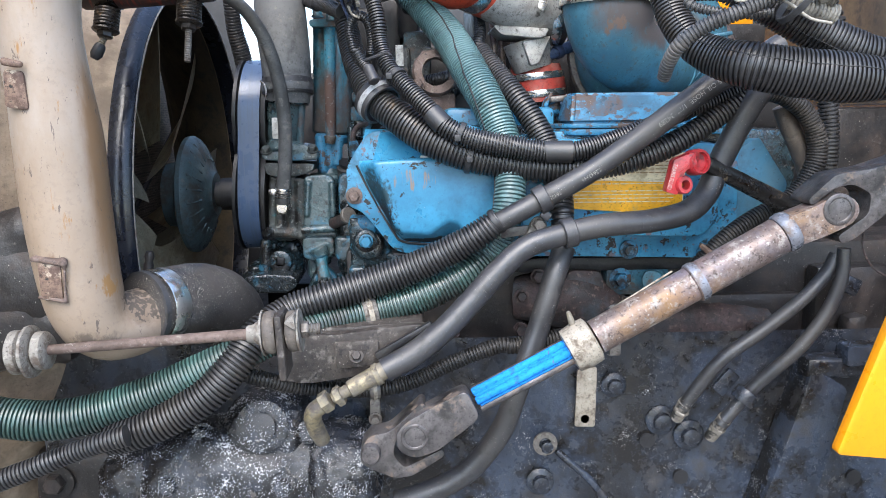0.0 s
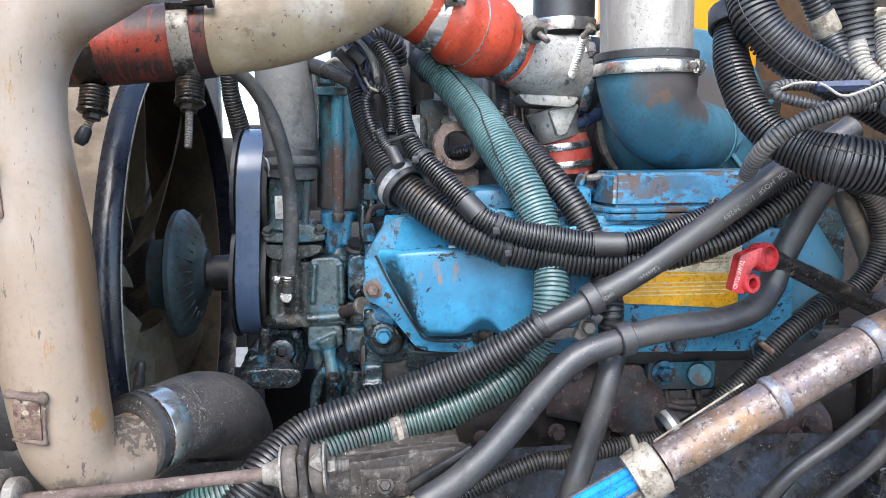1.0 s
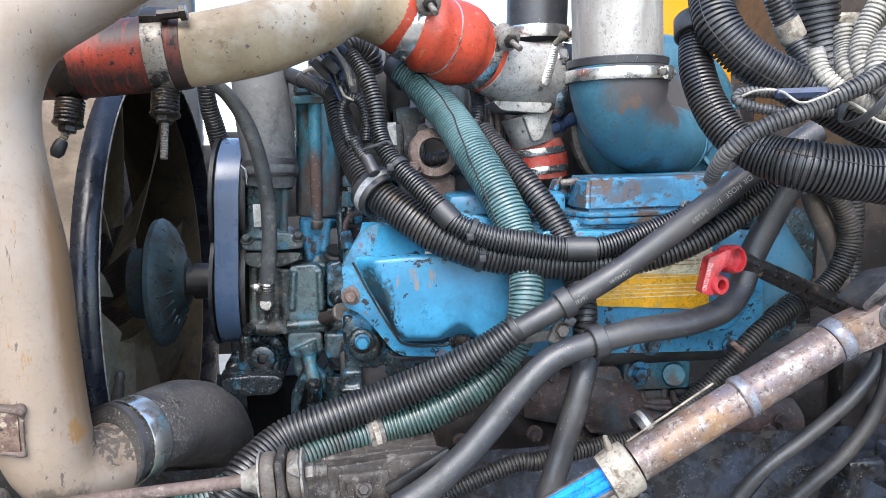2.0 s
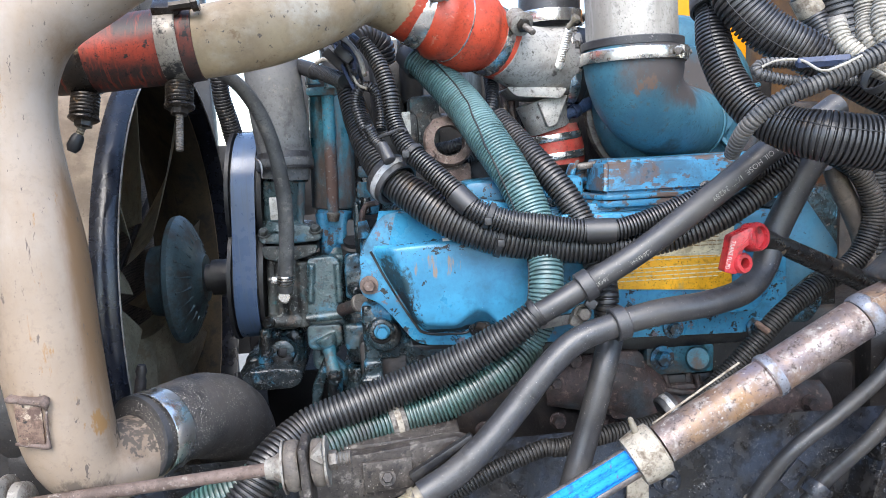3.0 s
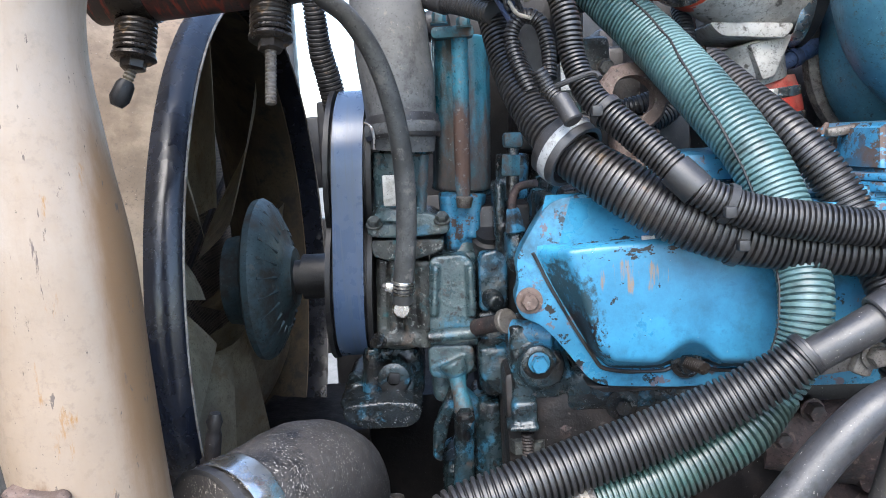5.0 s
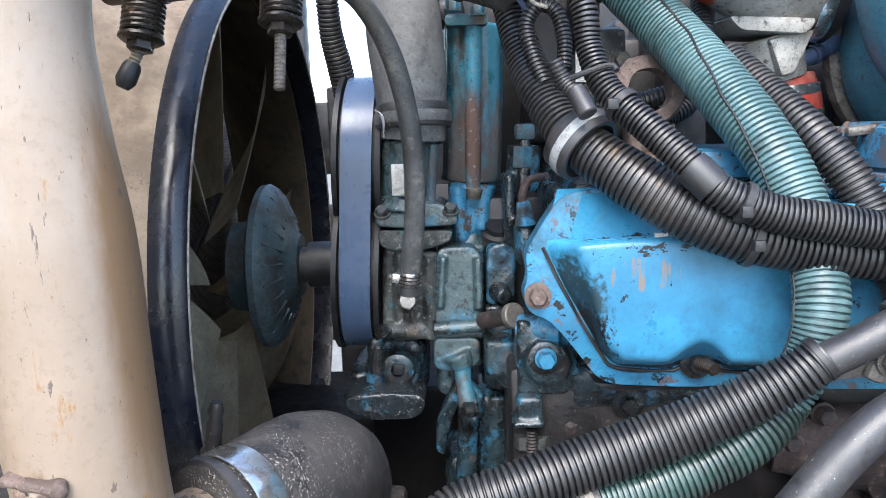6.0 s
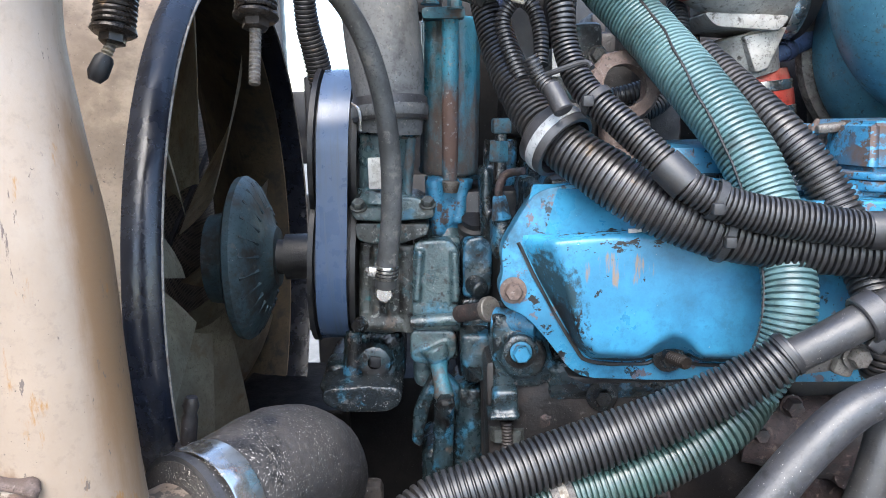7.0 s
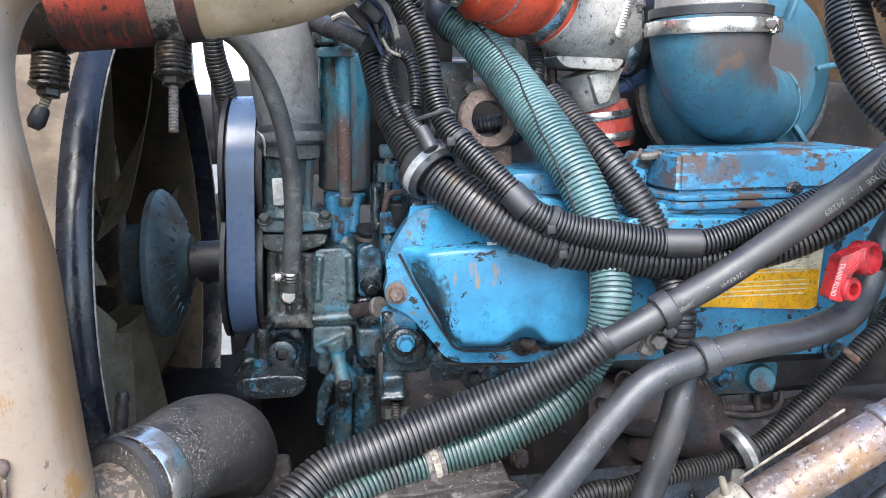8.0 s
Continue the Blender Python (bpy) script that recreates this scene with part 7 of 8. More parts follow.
def lump(at, size, amount=0.006, scale=28.0, seed=0.0):
    bm = bmesh.new()
    bmesh.ops.create_icosphere(bm, subdivisions=5, radius=1.0)
    for v in bm.verts:
        q = Vector([math.copysign(abs(c) ** 0.75, c) for c in v.co])
        v.co = Vector(at) + Vector([a * b for a, b in zip(q, size)])
    bm.normal_update()
    for v in bm.verts:
        v.co += v.normal * (amount * noise.noise(v.co * scale + Vector((seed, 0, 0))) + 0.0032 * noise.noise(v.co * 110))
    return bm


part("housing", lump((-0.247, 0.86, 0.954), (0.13, 0.07, 0.075)), M_GREASE, gear)
part("side_cover", lump((-0.217, 0.86, 1.005), (0.055, 0.055, 0.055), 0.004, 40, 3.0), M_GREASE, gear)
part("valve_end", lump((-0.127, 0.84, 0.967), (0.045, 0.06, 0.06), 0.005, 40, 5.0), M_GREASE, gear)
part("ear", lump((-0.375, 0.87, 0.946), (0.05, 0.05, 0.05), 0.005, 40, 7.0), M_GREASE, gear)
part("adjuster", lathe((-0.217, 0.812, 1.037), (0, -1, 0.25), [(0, 0.03), (0.004, 0.03), (0.006, 0.024), (0.006, 0.017), (0.013, 0.017), (0.014, 0.012)], 24), M_GREASE, gear)
for p in ((-0.29, 0.83, 1.021), (-0.166, 0.82, 1.025), (-0.323, 0.8, 0.974), (-0.191, 0.78, 0.979), (-0.122, 0.775, 0.972)):
    part("bolt", hex_bolt(p, (0, -1, 0.2), 0.018, 0.010, 0.014), M_GREASE, gear)

# clutter low beside the gearbox
corner = thing("front_crossmember", "grimy front crossmember with bolts beneath the hoses", "crossmember", (-0.514, 0.9, 0.927))
part("plate", dented(casting([((-0.60, 0.99, 0.90), (0.75, 0.02, 0.40))], 0.004, 18)), M_BRACKET, corner)
lumps("lug", [((-0.52, 0.925, 1.037), (0.076, 0.05, 0.112)), ((-0.455, 0.905, 0.943), (0.124, 0.05, 0.076)), ((-0.433, 0.95, 1.058), (0.064, 0.04, 0.076)), ((-0.562, 0.955, 1.168), (0.105, 0.05, 0.153)), ((-0.497, 0.97, 1.083), (0.123, 0.04, 0.108)), ((-0.576, 0.995, 1.159), (0.156, 0.05, 0.263)), ((-0.572, 0.975, 1.291), (0.162, 0.05, 0.17))], M_IRON, corner, 0.005, 30, 0.012)
lumps("grimy_lug", [((-0.459, 0.8, 1.215), (0.085, 0.05, 0.085)), ((-0.483, 0.8, 1.161), (0.09, 0.05, 0.09)), ((-0.441, 0.8, 1.16), (0.07, 0.04, 0.075)), ((-0.464, 0.8, 1.258), (0.06, 0.04, 0.07))], M_IRON, corner, 0.008, 34, 0.02)
for p in ((-0.487, 0.875, 0.945), (-0.534, 0.895, 1.051)):
    part("bolt", hex_bolt(p, (0, -1, 0), 0.022, 0.012, 0.022), M_IRON, corner)
part("bent_plate", slab(rounded([(-0.405, 0.989), (-0.381, 0.992), (-0.395, 0.952), (-0.421, 0.923), (-0.427, 0.93)], 0.006), 0.855, 0.862, 0.002), M_ZINC, corner)
solo("rubber_mount", rough_up(rod((-0.523, 0.9, 1.235, 0.0375), (-0.539, 0.9, 1.151, 0.0415), 28), 0.004), M_RUBBER, "round black rubber mount behind the cream pipe", "mount")

# rail fittings
for p, r in (((0.211, 0.883, 1.05), 0.016), ((0.126, 0.883, 0.972), 0.014), ((0.274, 0.883, 1.001), 0.02), ((0.311, 0.883, 0.98), 0.02), ((0.119, 0.883, 0.922), 0.018)):
    part("rail_bolt", rough_up(lathe(p, (0, -1, 0), [(0, r), (0.004, r), (0.006, r * 0.85), (0.007, r * 0.6), (0.014, r * 0.55), (0.015, r * 0.4)], 20), 0.0012, 150), M_FRAME, rail)
for p in ((0.257, 0.879, 0.974), (0.303, 0.879, 0.922), (0.534, 0.879, 0.914)):
    part("hole", lathe(p, (0, 1, 0), [(0, 0.010), (0.0005, 0.0085), (0.010, 0.0085)], 20), M_BLACK, rail, "dark drilled hole")
tab = thing("hanger_tab", "dirty cream steel tab with a hole", "bracket", (0.174, 0.876, 1.001))
bm = slab(rounded([(0.163, 1.073), (0.188, 1.076), (0.187, 0.997), (0.161, 0.998)], 0.003), 0.874, 0.878, 0.001)
part("plate", bm, M_ZINC, tab)
part("hole", lathe((0.174, 0.874, 1.008), (0, 1, 0), [(0, 0.0055), (0.003, 0.005)], 18), M_BLACK, tab)
ground_wire = thing("earth_strap", "dusty earth cable with a ring end", "cable", (0.123, 0.87, 0.979))
part("cable", tube([(0.138, 0.87, 0.968, 0.0043), (0.155, 0.865, 0.953, 0.0046), (0.179, 0.86, 0.932, 0.005), (0.206, 0.86, 0.896, 0.005)], 10, 0.006), M_FRAME, ground_wire)
part("ring_end", lathe((0.123, 0.872, 0.978), (0, -1, 0), [(0, 0.008), (0, 0.0155), (0.003, 0.0155), (0.003, 0.008), (0, 0.008)], 24, caps=False), M_STEEL_DULL, ground_wire)
for ln, p, q in ((line_a, (0.283, 0.824, 1.047, 0.0108), (0.276, 0.835, 1.021, 0.0089)), (line_b, (0.333, 0.824, 1.026, 0.0109), (0.321, 0.84, 0.993, 0.0091))):
    f = part("ferrule", rod((*p[:3], p[3] * 0.82), (*q[:3], q[3] * 0.82), 18), M_SCRAPED, ln, "crimped steel ferrule")
    m = Vector(p[:3]).lerp(Vector(q[:3]), 0.4)
    part("hex", rod((*m, 0.0100), (*(m + (Vector(q[:3]) - m) * 0.3), 0.0100), 6), M_SCRAPED, f)
clipb = thing("hose_clip", "grimy steel clip on the brake hose", "clip", (0.34, 0.82, 1.063))
part("leaf", block((0.334, 0.833, 1.068), (0.019, 0.006, 0.032), (0, 40, 0), bevel=0.002), M_FRAME, clipb)
part("ring", band((0.352, 0.818, 1.055), (0.6, 0, 0.8), 0.0125, 0.016, 0.002, 24), M_FRAME, clipb)
hanger = thing("spring_hanger", "dark slanting steel hanger at the rail", "hanger", (0.445, 0.84, 0.91))
part("leg", rough_up(slab(rounded([(0.446, 1.081), (0.491, 1.051), (0.476, 0.97), (0.454, 0.879), (0.388, 0.881), (0.418, 0.979)], 0.01), 0.84, 0.885, 0.006), 0.003), M_FRAME, hanger)
part("arm", casting([((0.485, 0.855, 1.078), (0.092, 0.03, 0.027)), ((0.505, 0.845, 1.096), (0.049, 0.03, 0.027))], 0.003), M_FRAME, hanger)
solo("wheel_arch_panel", slab(rounded([(0.424, 1.217), (0.372, 1.055), (0.465, 1.044), (1.105, 1.023), (1.058, 1.203)], 0.006), 0.66, 0.672, 0.002), M_YELLOW, "bright yellow painted wing edge", "body panel")
back = thing("bulkhead_bracket", "dark brackets and pipes below the bulkhead", "bracket", (0.551, 0.95, 1.113))
lumps("plate", [((0.561, 0.985, 1.113), (0.104, 0.05, 0.137)), ((0.555, 0.945, 1.103), (0.031, 0.03, 0.031)), ((0.408, 1.01, 1.108), (0.193, 0.06, 0.065)), ((0.802, 1.32, 1.236), (0.232, 0.04, 0.319))], M_IRON, back, 0.004, 25, 0.01)
part("conduit", ribbed([(0.496, 0.95, 1.422, 0.0124), (0.505, 0.95, 1.364, 0.0125), (0.505, 0.95, 1.306, 0.0126), (0.5, 0.95, 1.253, 0.0128)], 0.005, 0.002, 16), M_LOOM, back)
part("tab", block((0.534, 0.93, 1.163), (0.027, 0.02, 0.023), (0, 25, 0), bevel=0.003), M_FRAME, back)
wire = solo("wire", tube([(0.468, 0.8, 1.26, 0.0013), (0.469, 0.8, 1.235, 0.0013), (0.483, 0.8, 1.212, 0.0013), (0.507, 0.8, 1.198, 0.0013)], 8, 0.006), M_RUST, "thin loose brown wire hanging", "wire")

# ---- small things on hoses and looms ----

c, t, r = point_on(LOOM_A, 0.252)
clamp = thing("loom_clamp", "broad black rubber-lined loom clamp with a white stripe", "clamp", c)
part("strap", band(c, t, r + 0.005, 0.022, 0.004, 44), M_RUBBER, clamp)
part("stripe", band(c + t * 0.001, t, r + 0.0091, 0.0075, 0.0006, 44), M_STRIPE, clamp, "pale grey stripe")


for pts, share, grow in ((OILHOSE, 0.215, 0.0006), (LOWHOSE, 0.578, 0.0006)):
    c, t, r = point_on(pts, share)
    clip = thing("hose_clip", "black rubber-coated clip round a heater hose", "clip", c, "hose clips")
    part("band", band(c, t, r + grow, 0.014, 0.0035, 34), M_RUBBER, clip)
    if share < 0.3:
        part("tab", block(c + Vector((0.004, -0.002, -r - 0.006)), (0.012, 0.006, 0.010), (0, 35, 0), bevel=0.002), M_RUBBER, clip)
stay = thing("clip_stay", "pale steel stay bolted between two hose clips", "bracket", (0.093, 0.835, 1.261))
part("bar", block((0.081, 0.84, 1.255), (0.039, 0.004, 0.011), (0, -6, 0), bevel=0.001), M_STEEL_DULL, stay)
part("foot", block((0.1, 0.837, 1.257), (0.014, 0.01, 0.017), (0, 20, 0), bevel=0.003), M_PALE, stay)
part("bolt", hex_bolt((0.104, 0.831, 1.264), (0.1, -1, 0), 0.0125, 0.007, 0.0095), M_STEEL_DULL, stay)

c, t, r = point_on(VENT, 0.955)
crimp = part("crimp_clip", band(c, t, r + 0.0004, 0.013, 0.0014, 28), M_STEEL, vent, "bright crimped clip")
for k in (-1, 0, 1):
    part("crimp_slot", band(c + t * 0.0034 * k, t, r + 0.0016, 0.0011, 0.0006, 28), M_BLACK, crimp)
part("clip_ear", block(c + Vector((-0.0125, -0.005, 0.001)), (0.008, 0.008, 0.009), (0, 12, 0), bevel=0.0015), M_STEEL, crimp)
part("clip_screw", rod((*(c + Vector((-0.019, -0.006, 0.003))), 0.0028), (*(c + Vector((-0.008, -0.006, -0.002))), 0.0028), 8), M_STEEL_DULL, crimp)


for pts, share, head in ((LOOM_B, 0.415, (0, -1, -0.4)), (LOOM_B, 0.24, (-0.6, -0.8, 0)), (LOOM_A, 0.47, (0, -1, -0.2))):
    c, t, r = point_on(pts, share)
    zip_tie(loom_b if pts is LOOM_B else loom_a, c, t, r + 0.0006, head, 0.006)
c, t, r = point_on(LOOM_B, 0.60)
part("tape_wrap", band(c, t, r + 0.0003, 0.030, 0.0008, 30), M_LOOM, loom_b, "band of black tape")
c, t, r = point_on(LOOM_B, 0.36)
part("tape_wrap", band(c, t, r + 0.0003, 0.022, 0.0008, 30), M_LOOM, loom_b, "band of black tape")

# lettering on the oil hose
print_on(oil_hose, "FUEL & OIL HOSE  1/2\"  34289", OILHOSE, 0.33, 0.0075, (0.1, -1, 0.1), True)
print_on(oil_hose, "L2643546", OILHOSE, 0.155, 0.006, (0.1, -1, -0.1), True)
print_on(oil_hose, "2643546F", OILHOSE, 0.105, 0.006, (0.1, -1, -0.1), True)

# gearbox dipstick with its red pull
dip = thing("dipstick", "red plastic fluid dipstick pull on a black tube", "dipstick", (0.304, 0.83, 1.328))
part("tube", rough_up(rod((0.297, 0.833, 1.330, 0.0092), (0.461, 0.87, 1.254, 0.0118), 22), 0.0008, 90), M_CRUST, dip, "oily black tube with tan crust")
grip = part("grip", slab(rounded([(0.2475, 1.337), (0.2690, 1.3455), (0.2740, 1.3320), (0.2610, 1.3250), (0.2560, 1.3150), (0.2530, 1.2985), (0.2400, 1.3020)], 0.0025), 0.800, 0.814, 0.0025, segs=3), M_TAG, dip)
part("knob", lathe((0.2725, 0.818, 1.3325), (0.45, -1, 0.15), [(0, 0.010), (0, 0.0132), (0.002, 0.0146), (0.014, 0.0146), (0.017, 0.0132), (0.017, 0.0105), (0.013, 0.0098), (0.012, 0.0)], 36), M_TAG, dip, "round red hollow cap")
part("finger_ring", lathe((0.2575, 0.811, 1.3085), (0.30, -1, 0.1), [(0, 0.0055), (0, 0.0092), (0.002, 0.0104), (0.011, 0.0104), (0.013, 0.0092), (0.013, 0.0055), (0, 0.0055)], 30, caps=False), M_TAG, dip)
part("web_rib", block((0.2600, 0.801, 1.3285), (0.016, 0.004, 0.0022), (0, -38, 0), bevel=0.0008), M_TAG, dip)
tx = letters("TRANS FLUID", 0.0070)
a, b = Vector((0.2490, 0.7992, 1.3335)), Vector((0.2415, 0.7992, 1.3030))
d = (b - a).normalized()
up = Vector((0, -1, 0)).cross(d)
tx.transform(Matrix.Translation(a - up * 0.0015 + d * 0.0005) @ Matrix((d, up, Vector((0, -1, 0)))).transposed().to_4x4() @ Matrix.Diagonal(((b - a).length / 0.0460, 0.95, 1, 1)))
part("lettering", tx, M_WHITE, grip, "white raised lettering")

# plugs and wires at the head of the loom
plugs = thing("connector_cluster", "black wiring plugs and taped wires behind the crossover pipe", "connectors", (-0.125, 1.0, 1.54))
for k, (p, q, w) in enumerate((((-0.149, 1.02, 1.567), (-0.122, 1.0, 1.533), 0.007), ((-0.139, 1.04, 1.574), (-0.114, 1.02, 1.541), 0.0065), ((-0.125, 1.02, 1.555), (-0.107, 1.0, 1.527), 0.0065))):
    part("plug", rod((*p, w), (*q, w * 0.9), 4), M_TIE, plugs)
for q in ([(-0.137, 1.02, 1.581, 0.003), (-0.117, 0.99, 1.563, 0.0029), (-0.106, 0.97, 1.542, 0.0029), (-0.102, 0.96, 1.523, 0.0029)], [(-0.127, 1.02, 1.586, 0.0037), (-0.109, 0.98, 1.566, 0.0036), (-0.097, 0.95, 1.546, 0.0035)], [(-0.161, 1.05, 1.549, 0.0028), (-0.147, 1.04, 1.552, 0.0028), (-0.126, 1.0, 1.533, 0.0027)], [(-0.115, 0.97, 1.524, 0.0016), (-0.11, 0.96, 1.513, 0.0016), (-0.101, 0.95, 1.508, 0.0016)]):
    part("wire", tube(q, 8, 0.005), M_WIRE_BLUE if q[0][3] > 0.003 else M_WIRE, plugs)
random.seed(11)
for k in range(9):
    a, b, c = (Vector(p) + Vector([random.uniform(-0.012, 0.012) for _ in range(3)]) for p in ((-0.141, 1.03, 1.586), (-0.118, 1.0, 1.556), (-0.107, 0.975, 1.519)))
    part("wire", tube([(*a, 0.0022), (*b, 0.0022), (*c, 0.0022)], 8, 0.006), (M_TIE, M_TIE, M_WIRE_BLUE)[k % 3], plugs)
for p, q in (((-0.131, 0.985, 1.557), (-0.118, 0.975, 1.541)), ((-0.145, 1.01, 1.553), (-0.127, 0.99, 1.54))):
    part("plug", block(Vector(p).lerp(Vector(q), 0.5), ((Vector(q) - Vector(p)).length, 0.012, 0.011), (0, 45, 0), bevel=0.002), M_TIE, plugs)
part("branch", ribbed([(-0.179, 1.08, 1.547, 0.0093), (-0.163, 1.06, 1.541, 0.0092), (-0.144, 1.03, 1.531, 0.0096), (-0.125, 1.0, 1.52, 0.01)], 0.004, 0.0014, 16), M_LOOM, plugs)
part("plug_end", rod((-0.184, 1.09, 1.551, 0.0094), (-0.163, 1.06, 1.54, 0.0106), 14), M_TIE, plugs)
part("stub", rod((-0.089, 0.895, 1.445, 0.0066), (-0.081, 0.885, 1.427, 0.0071), 14), M_RUBBER, plugs)
part("stub_sleeve", ribbed([(-0.103, 0.9, 1.465, 0.006), (-0.096, 0.9, 1.451, 0.006), (-0.088, 0.895, 1.441, 0.006)], 0.003, 0.001, 14), M_LOOM, plugs)
LASH = [(-0.101, 0.905, 1.448, 0.0021), (-0.087, 0.895, 1.454, 0.0021), (-0.066, 0.89, 1.46, 0.0021), (-0.062, 0.885, 1.456, 0.0021)]
part("lashing", tube(LASH, 8, 0.004), M_TIE, plugs)
ball = thing("spring_hose", "black coiled air line behind the looms", "hose", (-0.091, 1.08, 1.572))
part("coil", ribbed([(-0.111, 1.08, 1.582, 0.0144), (-0.098, 1.09, 1.586, 0.0168), (-0.082, 1.1, 1.576, 0.0185), (-0.079, 1.11, 1.553, 0.0187)], 0.006, 0.003, 18), M_LOOM, ball)
solo("wire", tube([(-0.128, 1.1, 1.601, 0.0018), (-0.111, 1.1, 1.607, 0.0018), (-0.09, 1.1, 1.605, 0.0018), (-0.073, 1.1, 1.588, 0.0018), (-0.071, 1.1, 1.57, 0.0018)], 8, 0.006), M_WIRE_BLUE, "thin slate-blue wire arching over the loom", "wire", "wires")
pump = thing("fuel_pump", "dark fuel pump and brackets behind the looms", "pump", (-0.047, 1.15, 1.53))
lumps("body", [((-0.072, 1.225, 1.483), (0.047, 0.15, 0.17)), ((-0.039, 1.18, 1.55), (0.031, 0.1, 0.105)), ((0.003, 1.16, 1.384), (0.118, 0.2, 0.103)), ((0.092, 1.3, 1.497), (0.059, 0.2, 0.164)), ((-0.173, 1.25, 1.545), (0.032, 0.1, 0.032)), ((-0.12, 1.28, 1.56), (0.099, 0.06, 0.125))], M_BLACK, pump, 0.005, 35, 0.012)
part("cap", rod((-0.048, 1.08, 1.56, 0.016), (-0.034, 1.06, 1.537, 0.0158), 18), M_TIE, pump)

solo("wire_plug", rough_up(rod((0.306, 0.862, 1.232, 0.0035), (0.32, 0.86, 1.22, 0.0041), 10), 0.0015, 120), M_LUG, "broken reddish plastic plug on the thin loom", "connector")

# bulkhead clutter
c, t, r = point_on(T1, 0.03)
solo("loom_ring", band(c + Vector((0.002, 0, 0.008)), t, r + 0.004, 0.02, 0.003, 36), M_TIE, "black grommet ring round a thick loom", "grommet")
LOOP2 = [(0.283, 0.665, 1.474, 0.0041), (0.26, 0.675, 1.474, 0.0043), (0.232, 0.685, 1.479, 0.0046), (0.216, 0.69, 1.485, 0.0046), (0.22, 0.695, 1.492, 0.0047), (0.239, 0.69, 1.492, 0.0046), (0.268, 0.68, 1.486, 0.0044), (0.295, 0.67, 1.488, 0.0043)]
solo("wiring_loom", ribbed(LOOP2, 0.0034, 0.0013, 14), M_LOOM_GREY, "thin grey corrugated loom folded back on itself", "wiring loom", "bulkhead looms")
solo("wire", tube([(0.215, 0.683, 1.489, 0.0011), (0.225, 0.678, 1.493, 0.0011), (0.241, 0.672, 1.492, 0.0011), (0.242, 0.645, 1.481, 0.0011), (0.253, 0.638, 1.484, 0.0011), (0.266, 0.634, 1.49, 0.0011)], 8, 0.005), M_WIRE, "thin off-white wire along a grey loom", "wire", "wires")
solo("wire", tube([(0.282, 0.65, 1.483, 0.0013), (0.292, 0.645, 1.476, 0.0013), (0.303, 0.64, 1.466, 0.0013), (0.322, 0.64, 1.462, 0.0013)], 8, 0.005), M_WIRE, "thin off-white wire along a grey loom", "wire", "wires")
solo("inline_plug", rod((0.239, 0.675, 1.49, 0.0045), (0.277, 0.665, 1.49, 0.0049), 6), M_WIRE_BLUE, "dark blue in-line wiring plug", "connector")
SHORT = [(0.288, 0.7, 1.523, 0.0076), (0.289, 0.695, 1.511, 0.0075), (0.293, 0.69, 1.502, 0.0079), (0.302, 0.685, 1.492, 0.0084), (0.317, 0.68, 1.482, 0.0088), (0.347, 0.68, 1.474, 0.0093)]
short = solo("wiring_loom", ribbed(SHORT, 0.0036, 0.0011, 16), M_LOOM_PALE, "short pale corrugated loom with a capped end", "wiring loom", "bulkhead looms")
part("end_cap", rod((0.287, 0.7, 1.529, 0.0066), (0.289, 0.7, 1.519, 0.008), 18), M_PALE, short, "dusty grey end cap")
UP1 = [(0.325, 0.72, 1.549, 0.0088), (0.324, 0.715, 1.53, 0.0092), (0.317, 0.7, 1.509, 0.009), (0.323, 0.69, 1.494, 0.0089), (0.341, 0.68, 1.484, 0.0093)]
UP2 = [(0.342, 0.7, 1.564, 0.0094), (0.331, 0.7, 1.541, 0.0095), (0.322, 0.69, 1.517, 0.0094), (0.326, 0.68, 1.498, 0.0093), (0.344, 0.67, 1.487, 0.0091)]
UP3 = [(0.353, 0.68, 1.546, 0.0092), (0.334, 0.68, 1.529, 0.0092), (0.323, 0.67, 1.505, 0.0095), (0.331, 0.66, 1.487, 0.0094)]
for q in (UP1, UP2, UP3):
    solo("wiring_loom", ribbed(q, 0.0038, 0.0016, 16), M_LOOM_PALE, "pale dusty corrugated loom rising at the bulkhead", "wiring loom", "bulkhead looms")
tie_p = Vector((0.292, 0.64, 1.482))
solo("cable_tie", band(tie_p, (0.8, 0, -0.6), 0.022, 0.006, 0.0016, 28), M_TIE, "black cable tie gathering the looms", "cable tie")
FAR1 = [(0.392, 0.95, 1.619, 0.0138), (0.405, 0.95, 1.594, 0.0139), (0.418, 0.95, 1.571, 0.0139), (0.428, 0.94, 1.544, 0.0139), (0.435, 0.93, 1.52, 0.0138)]
far1 = solo("corrugated_hose", ribbed(FAR1, 0.005, 0.0016, 18), M_LOOM, "black hose with a tan band at the bulkhead", "hose", "corrugated hoses")
c, t, r = point_on(FAR1, 0.42)
part("band", band(c, t, r + 0.0004, 0.024, 0.0012, 28), M_ZINC, far1, "tan paper band")
FAR2 = [(0.473, 1.0, 1.629, 0.0287), (0.479, 1.0, 1.588, 0.0289), (0.488, 0.99, 1.538, 0.0288), (0.506, 0.98, 1.489, 0.0281)]
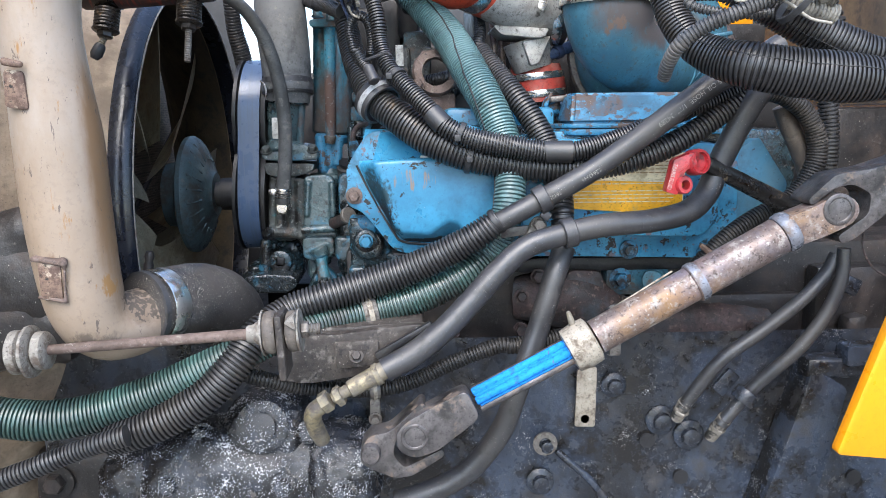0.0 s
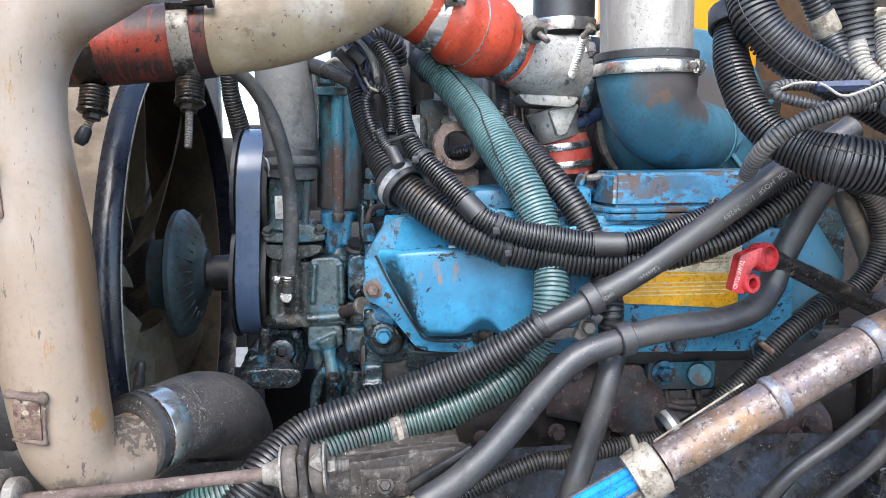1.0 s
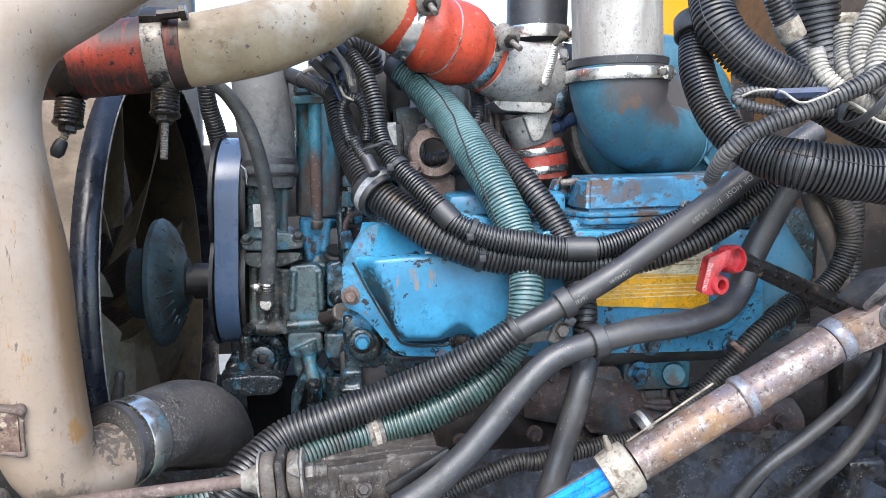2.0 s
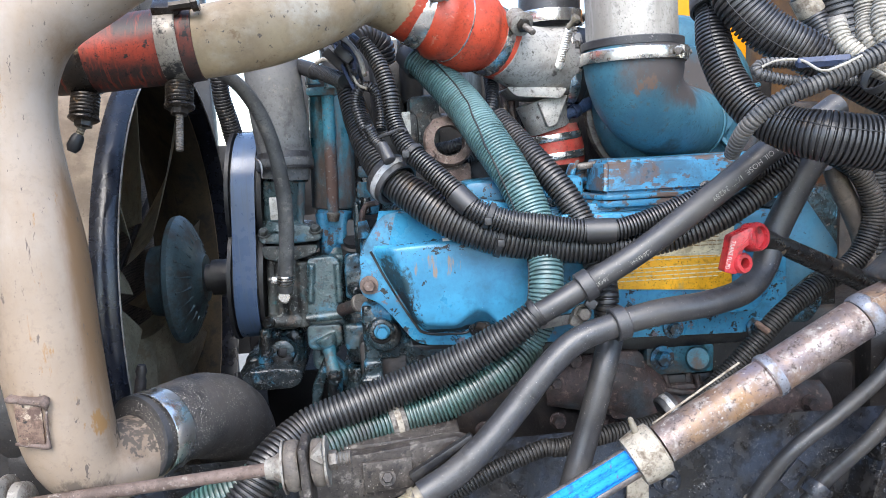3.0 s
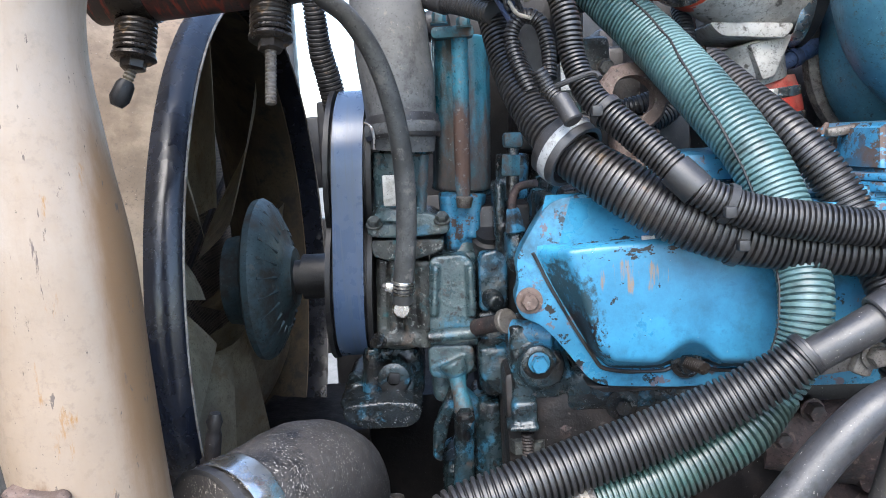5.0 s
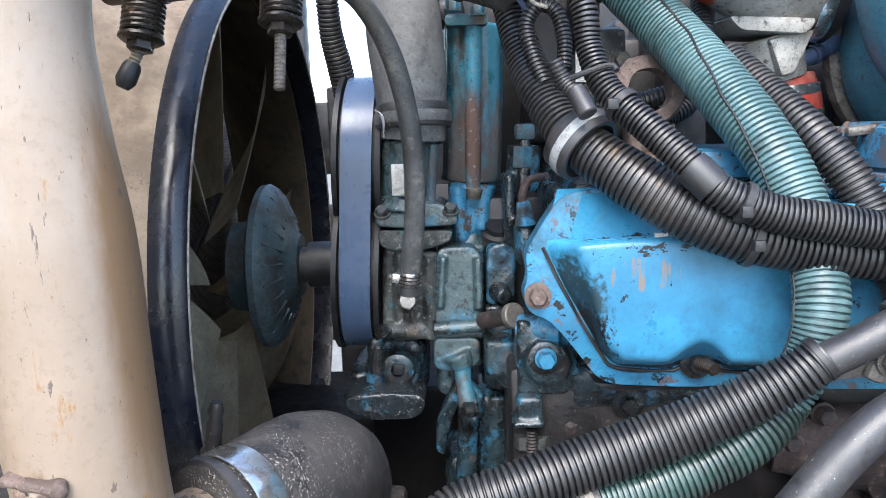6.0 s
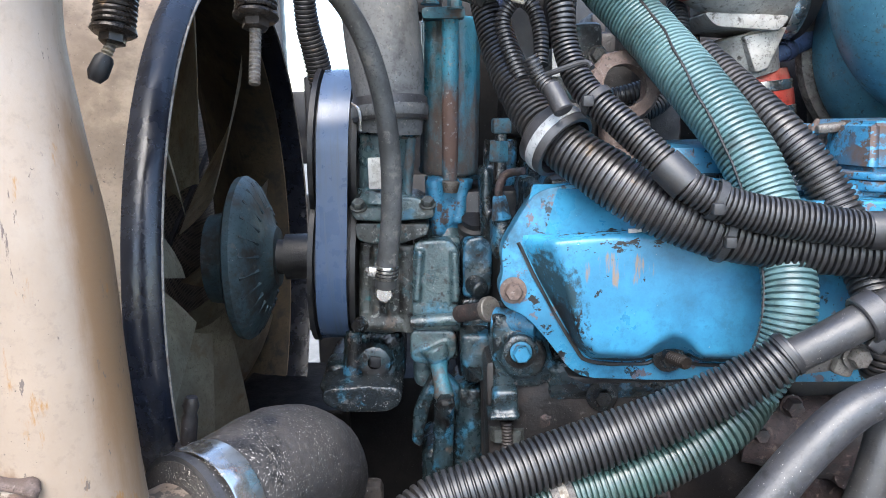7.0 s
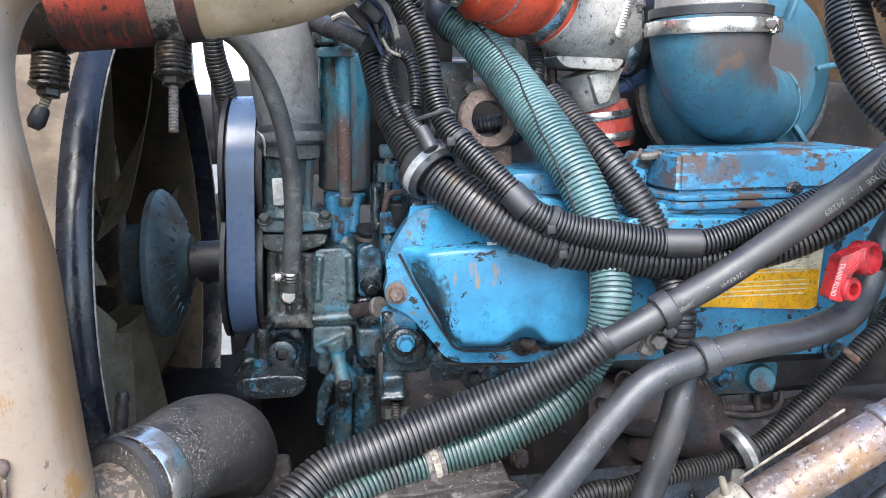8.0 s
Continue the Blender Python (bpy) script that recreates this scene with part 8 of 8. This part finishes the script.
solo("corrugated_hose", ribbed(FAR2, 0.008, 0.003, 20), M_LOOM, "wide black corrugated duct at the bulkhead", "hose", "corrugated hoses")
plate = thing("bulkhead_plate", "cream metal plate bolted at the bulkhead", "bracket", (0.519, 1.0, 1.587))
part("plate", block((0.507, 0.983, 1.593), (0.032, 0.006, 0.025), bevel=0.002), M_ZINC, plate)
part("bolt", hex_bolt((0.502, 0.979, 1.591), (0, -1, 0), 0.014, 0.009, 0.011), M_BRASS, plate)

# bracket welded to the cream riser
fused("mount_lug", [block((-0.387, 0.716, 1.256), (0.034, 0.03, 0.006), (0, 4, 0), bevel=0.003), rod((-0.402, 0.705, 1.257, 0.0030), (-0.368, 0.701, 1.252, 0.0032), 12), lathe((-0.373, 0.704, 1.254), (0, -1, 0), [(0, 0.0052), (0.003, 0.0050), (0.006, 0.002)], 16), lathe((-0.389, 0.704, 1.256), (0, -1, 0), [(0, 0.0045), (0.003, 0.0042), (0.005, 0.002)], 16), rod((-0.400, 0.706, 1.220, 0.0024), (-0.371, 0.703, 1.215, 0.0026), 12), rod((-0.3712, 0.702, 1.252, 0.0020), (-0.3732, 0.703, 1.216, 0.0020), 10)], M_RUST_PALE, charge, "rusty weld beads", lump=0.002)
part("lug_plate", rough_up(slab(rounded([(-0.397, 1.256), (-0.3755, 1.253), (-0.3765, 1.216), (-0.396, 1.219)], 0.004), 0.7035, 0.713, 0.002), 0.0006), M_LUG, charge, "rusty welded plate")
part("lug_plate", slab(rounded([(-0.409, 1.433), (-0.392, 1.431), (-0.39, 1.396), (-0.411, 1.399)], 0.004), 0.704, 0.712, 0.002), M_LUG, charge, "rust-edged welded plate")
fused("weld", [rod((-0.408, 0.7, 1.44, 0.0041), (-0.389, 0.7, 1.436, 0.0036), 12)], M_LUG, charge, "rusty weld", lump=0.003)
solo("stud_bolt", lathe((-0.353, 0.862, 1.190), (0.15, 0, 1), [(0, 0.009), (0.010, 0.009), (0.011, 0.0058), (0.03, 0.0058), (0.034, 0.0045), (0.040, 0.006), (0.046, 0.004)], 12), M_IRON, "rusty stud standing by the shroud lip", "stud")
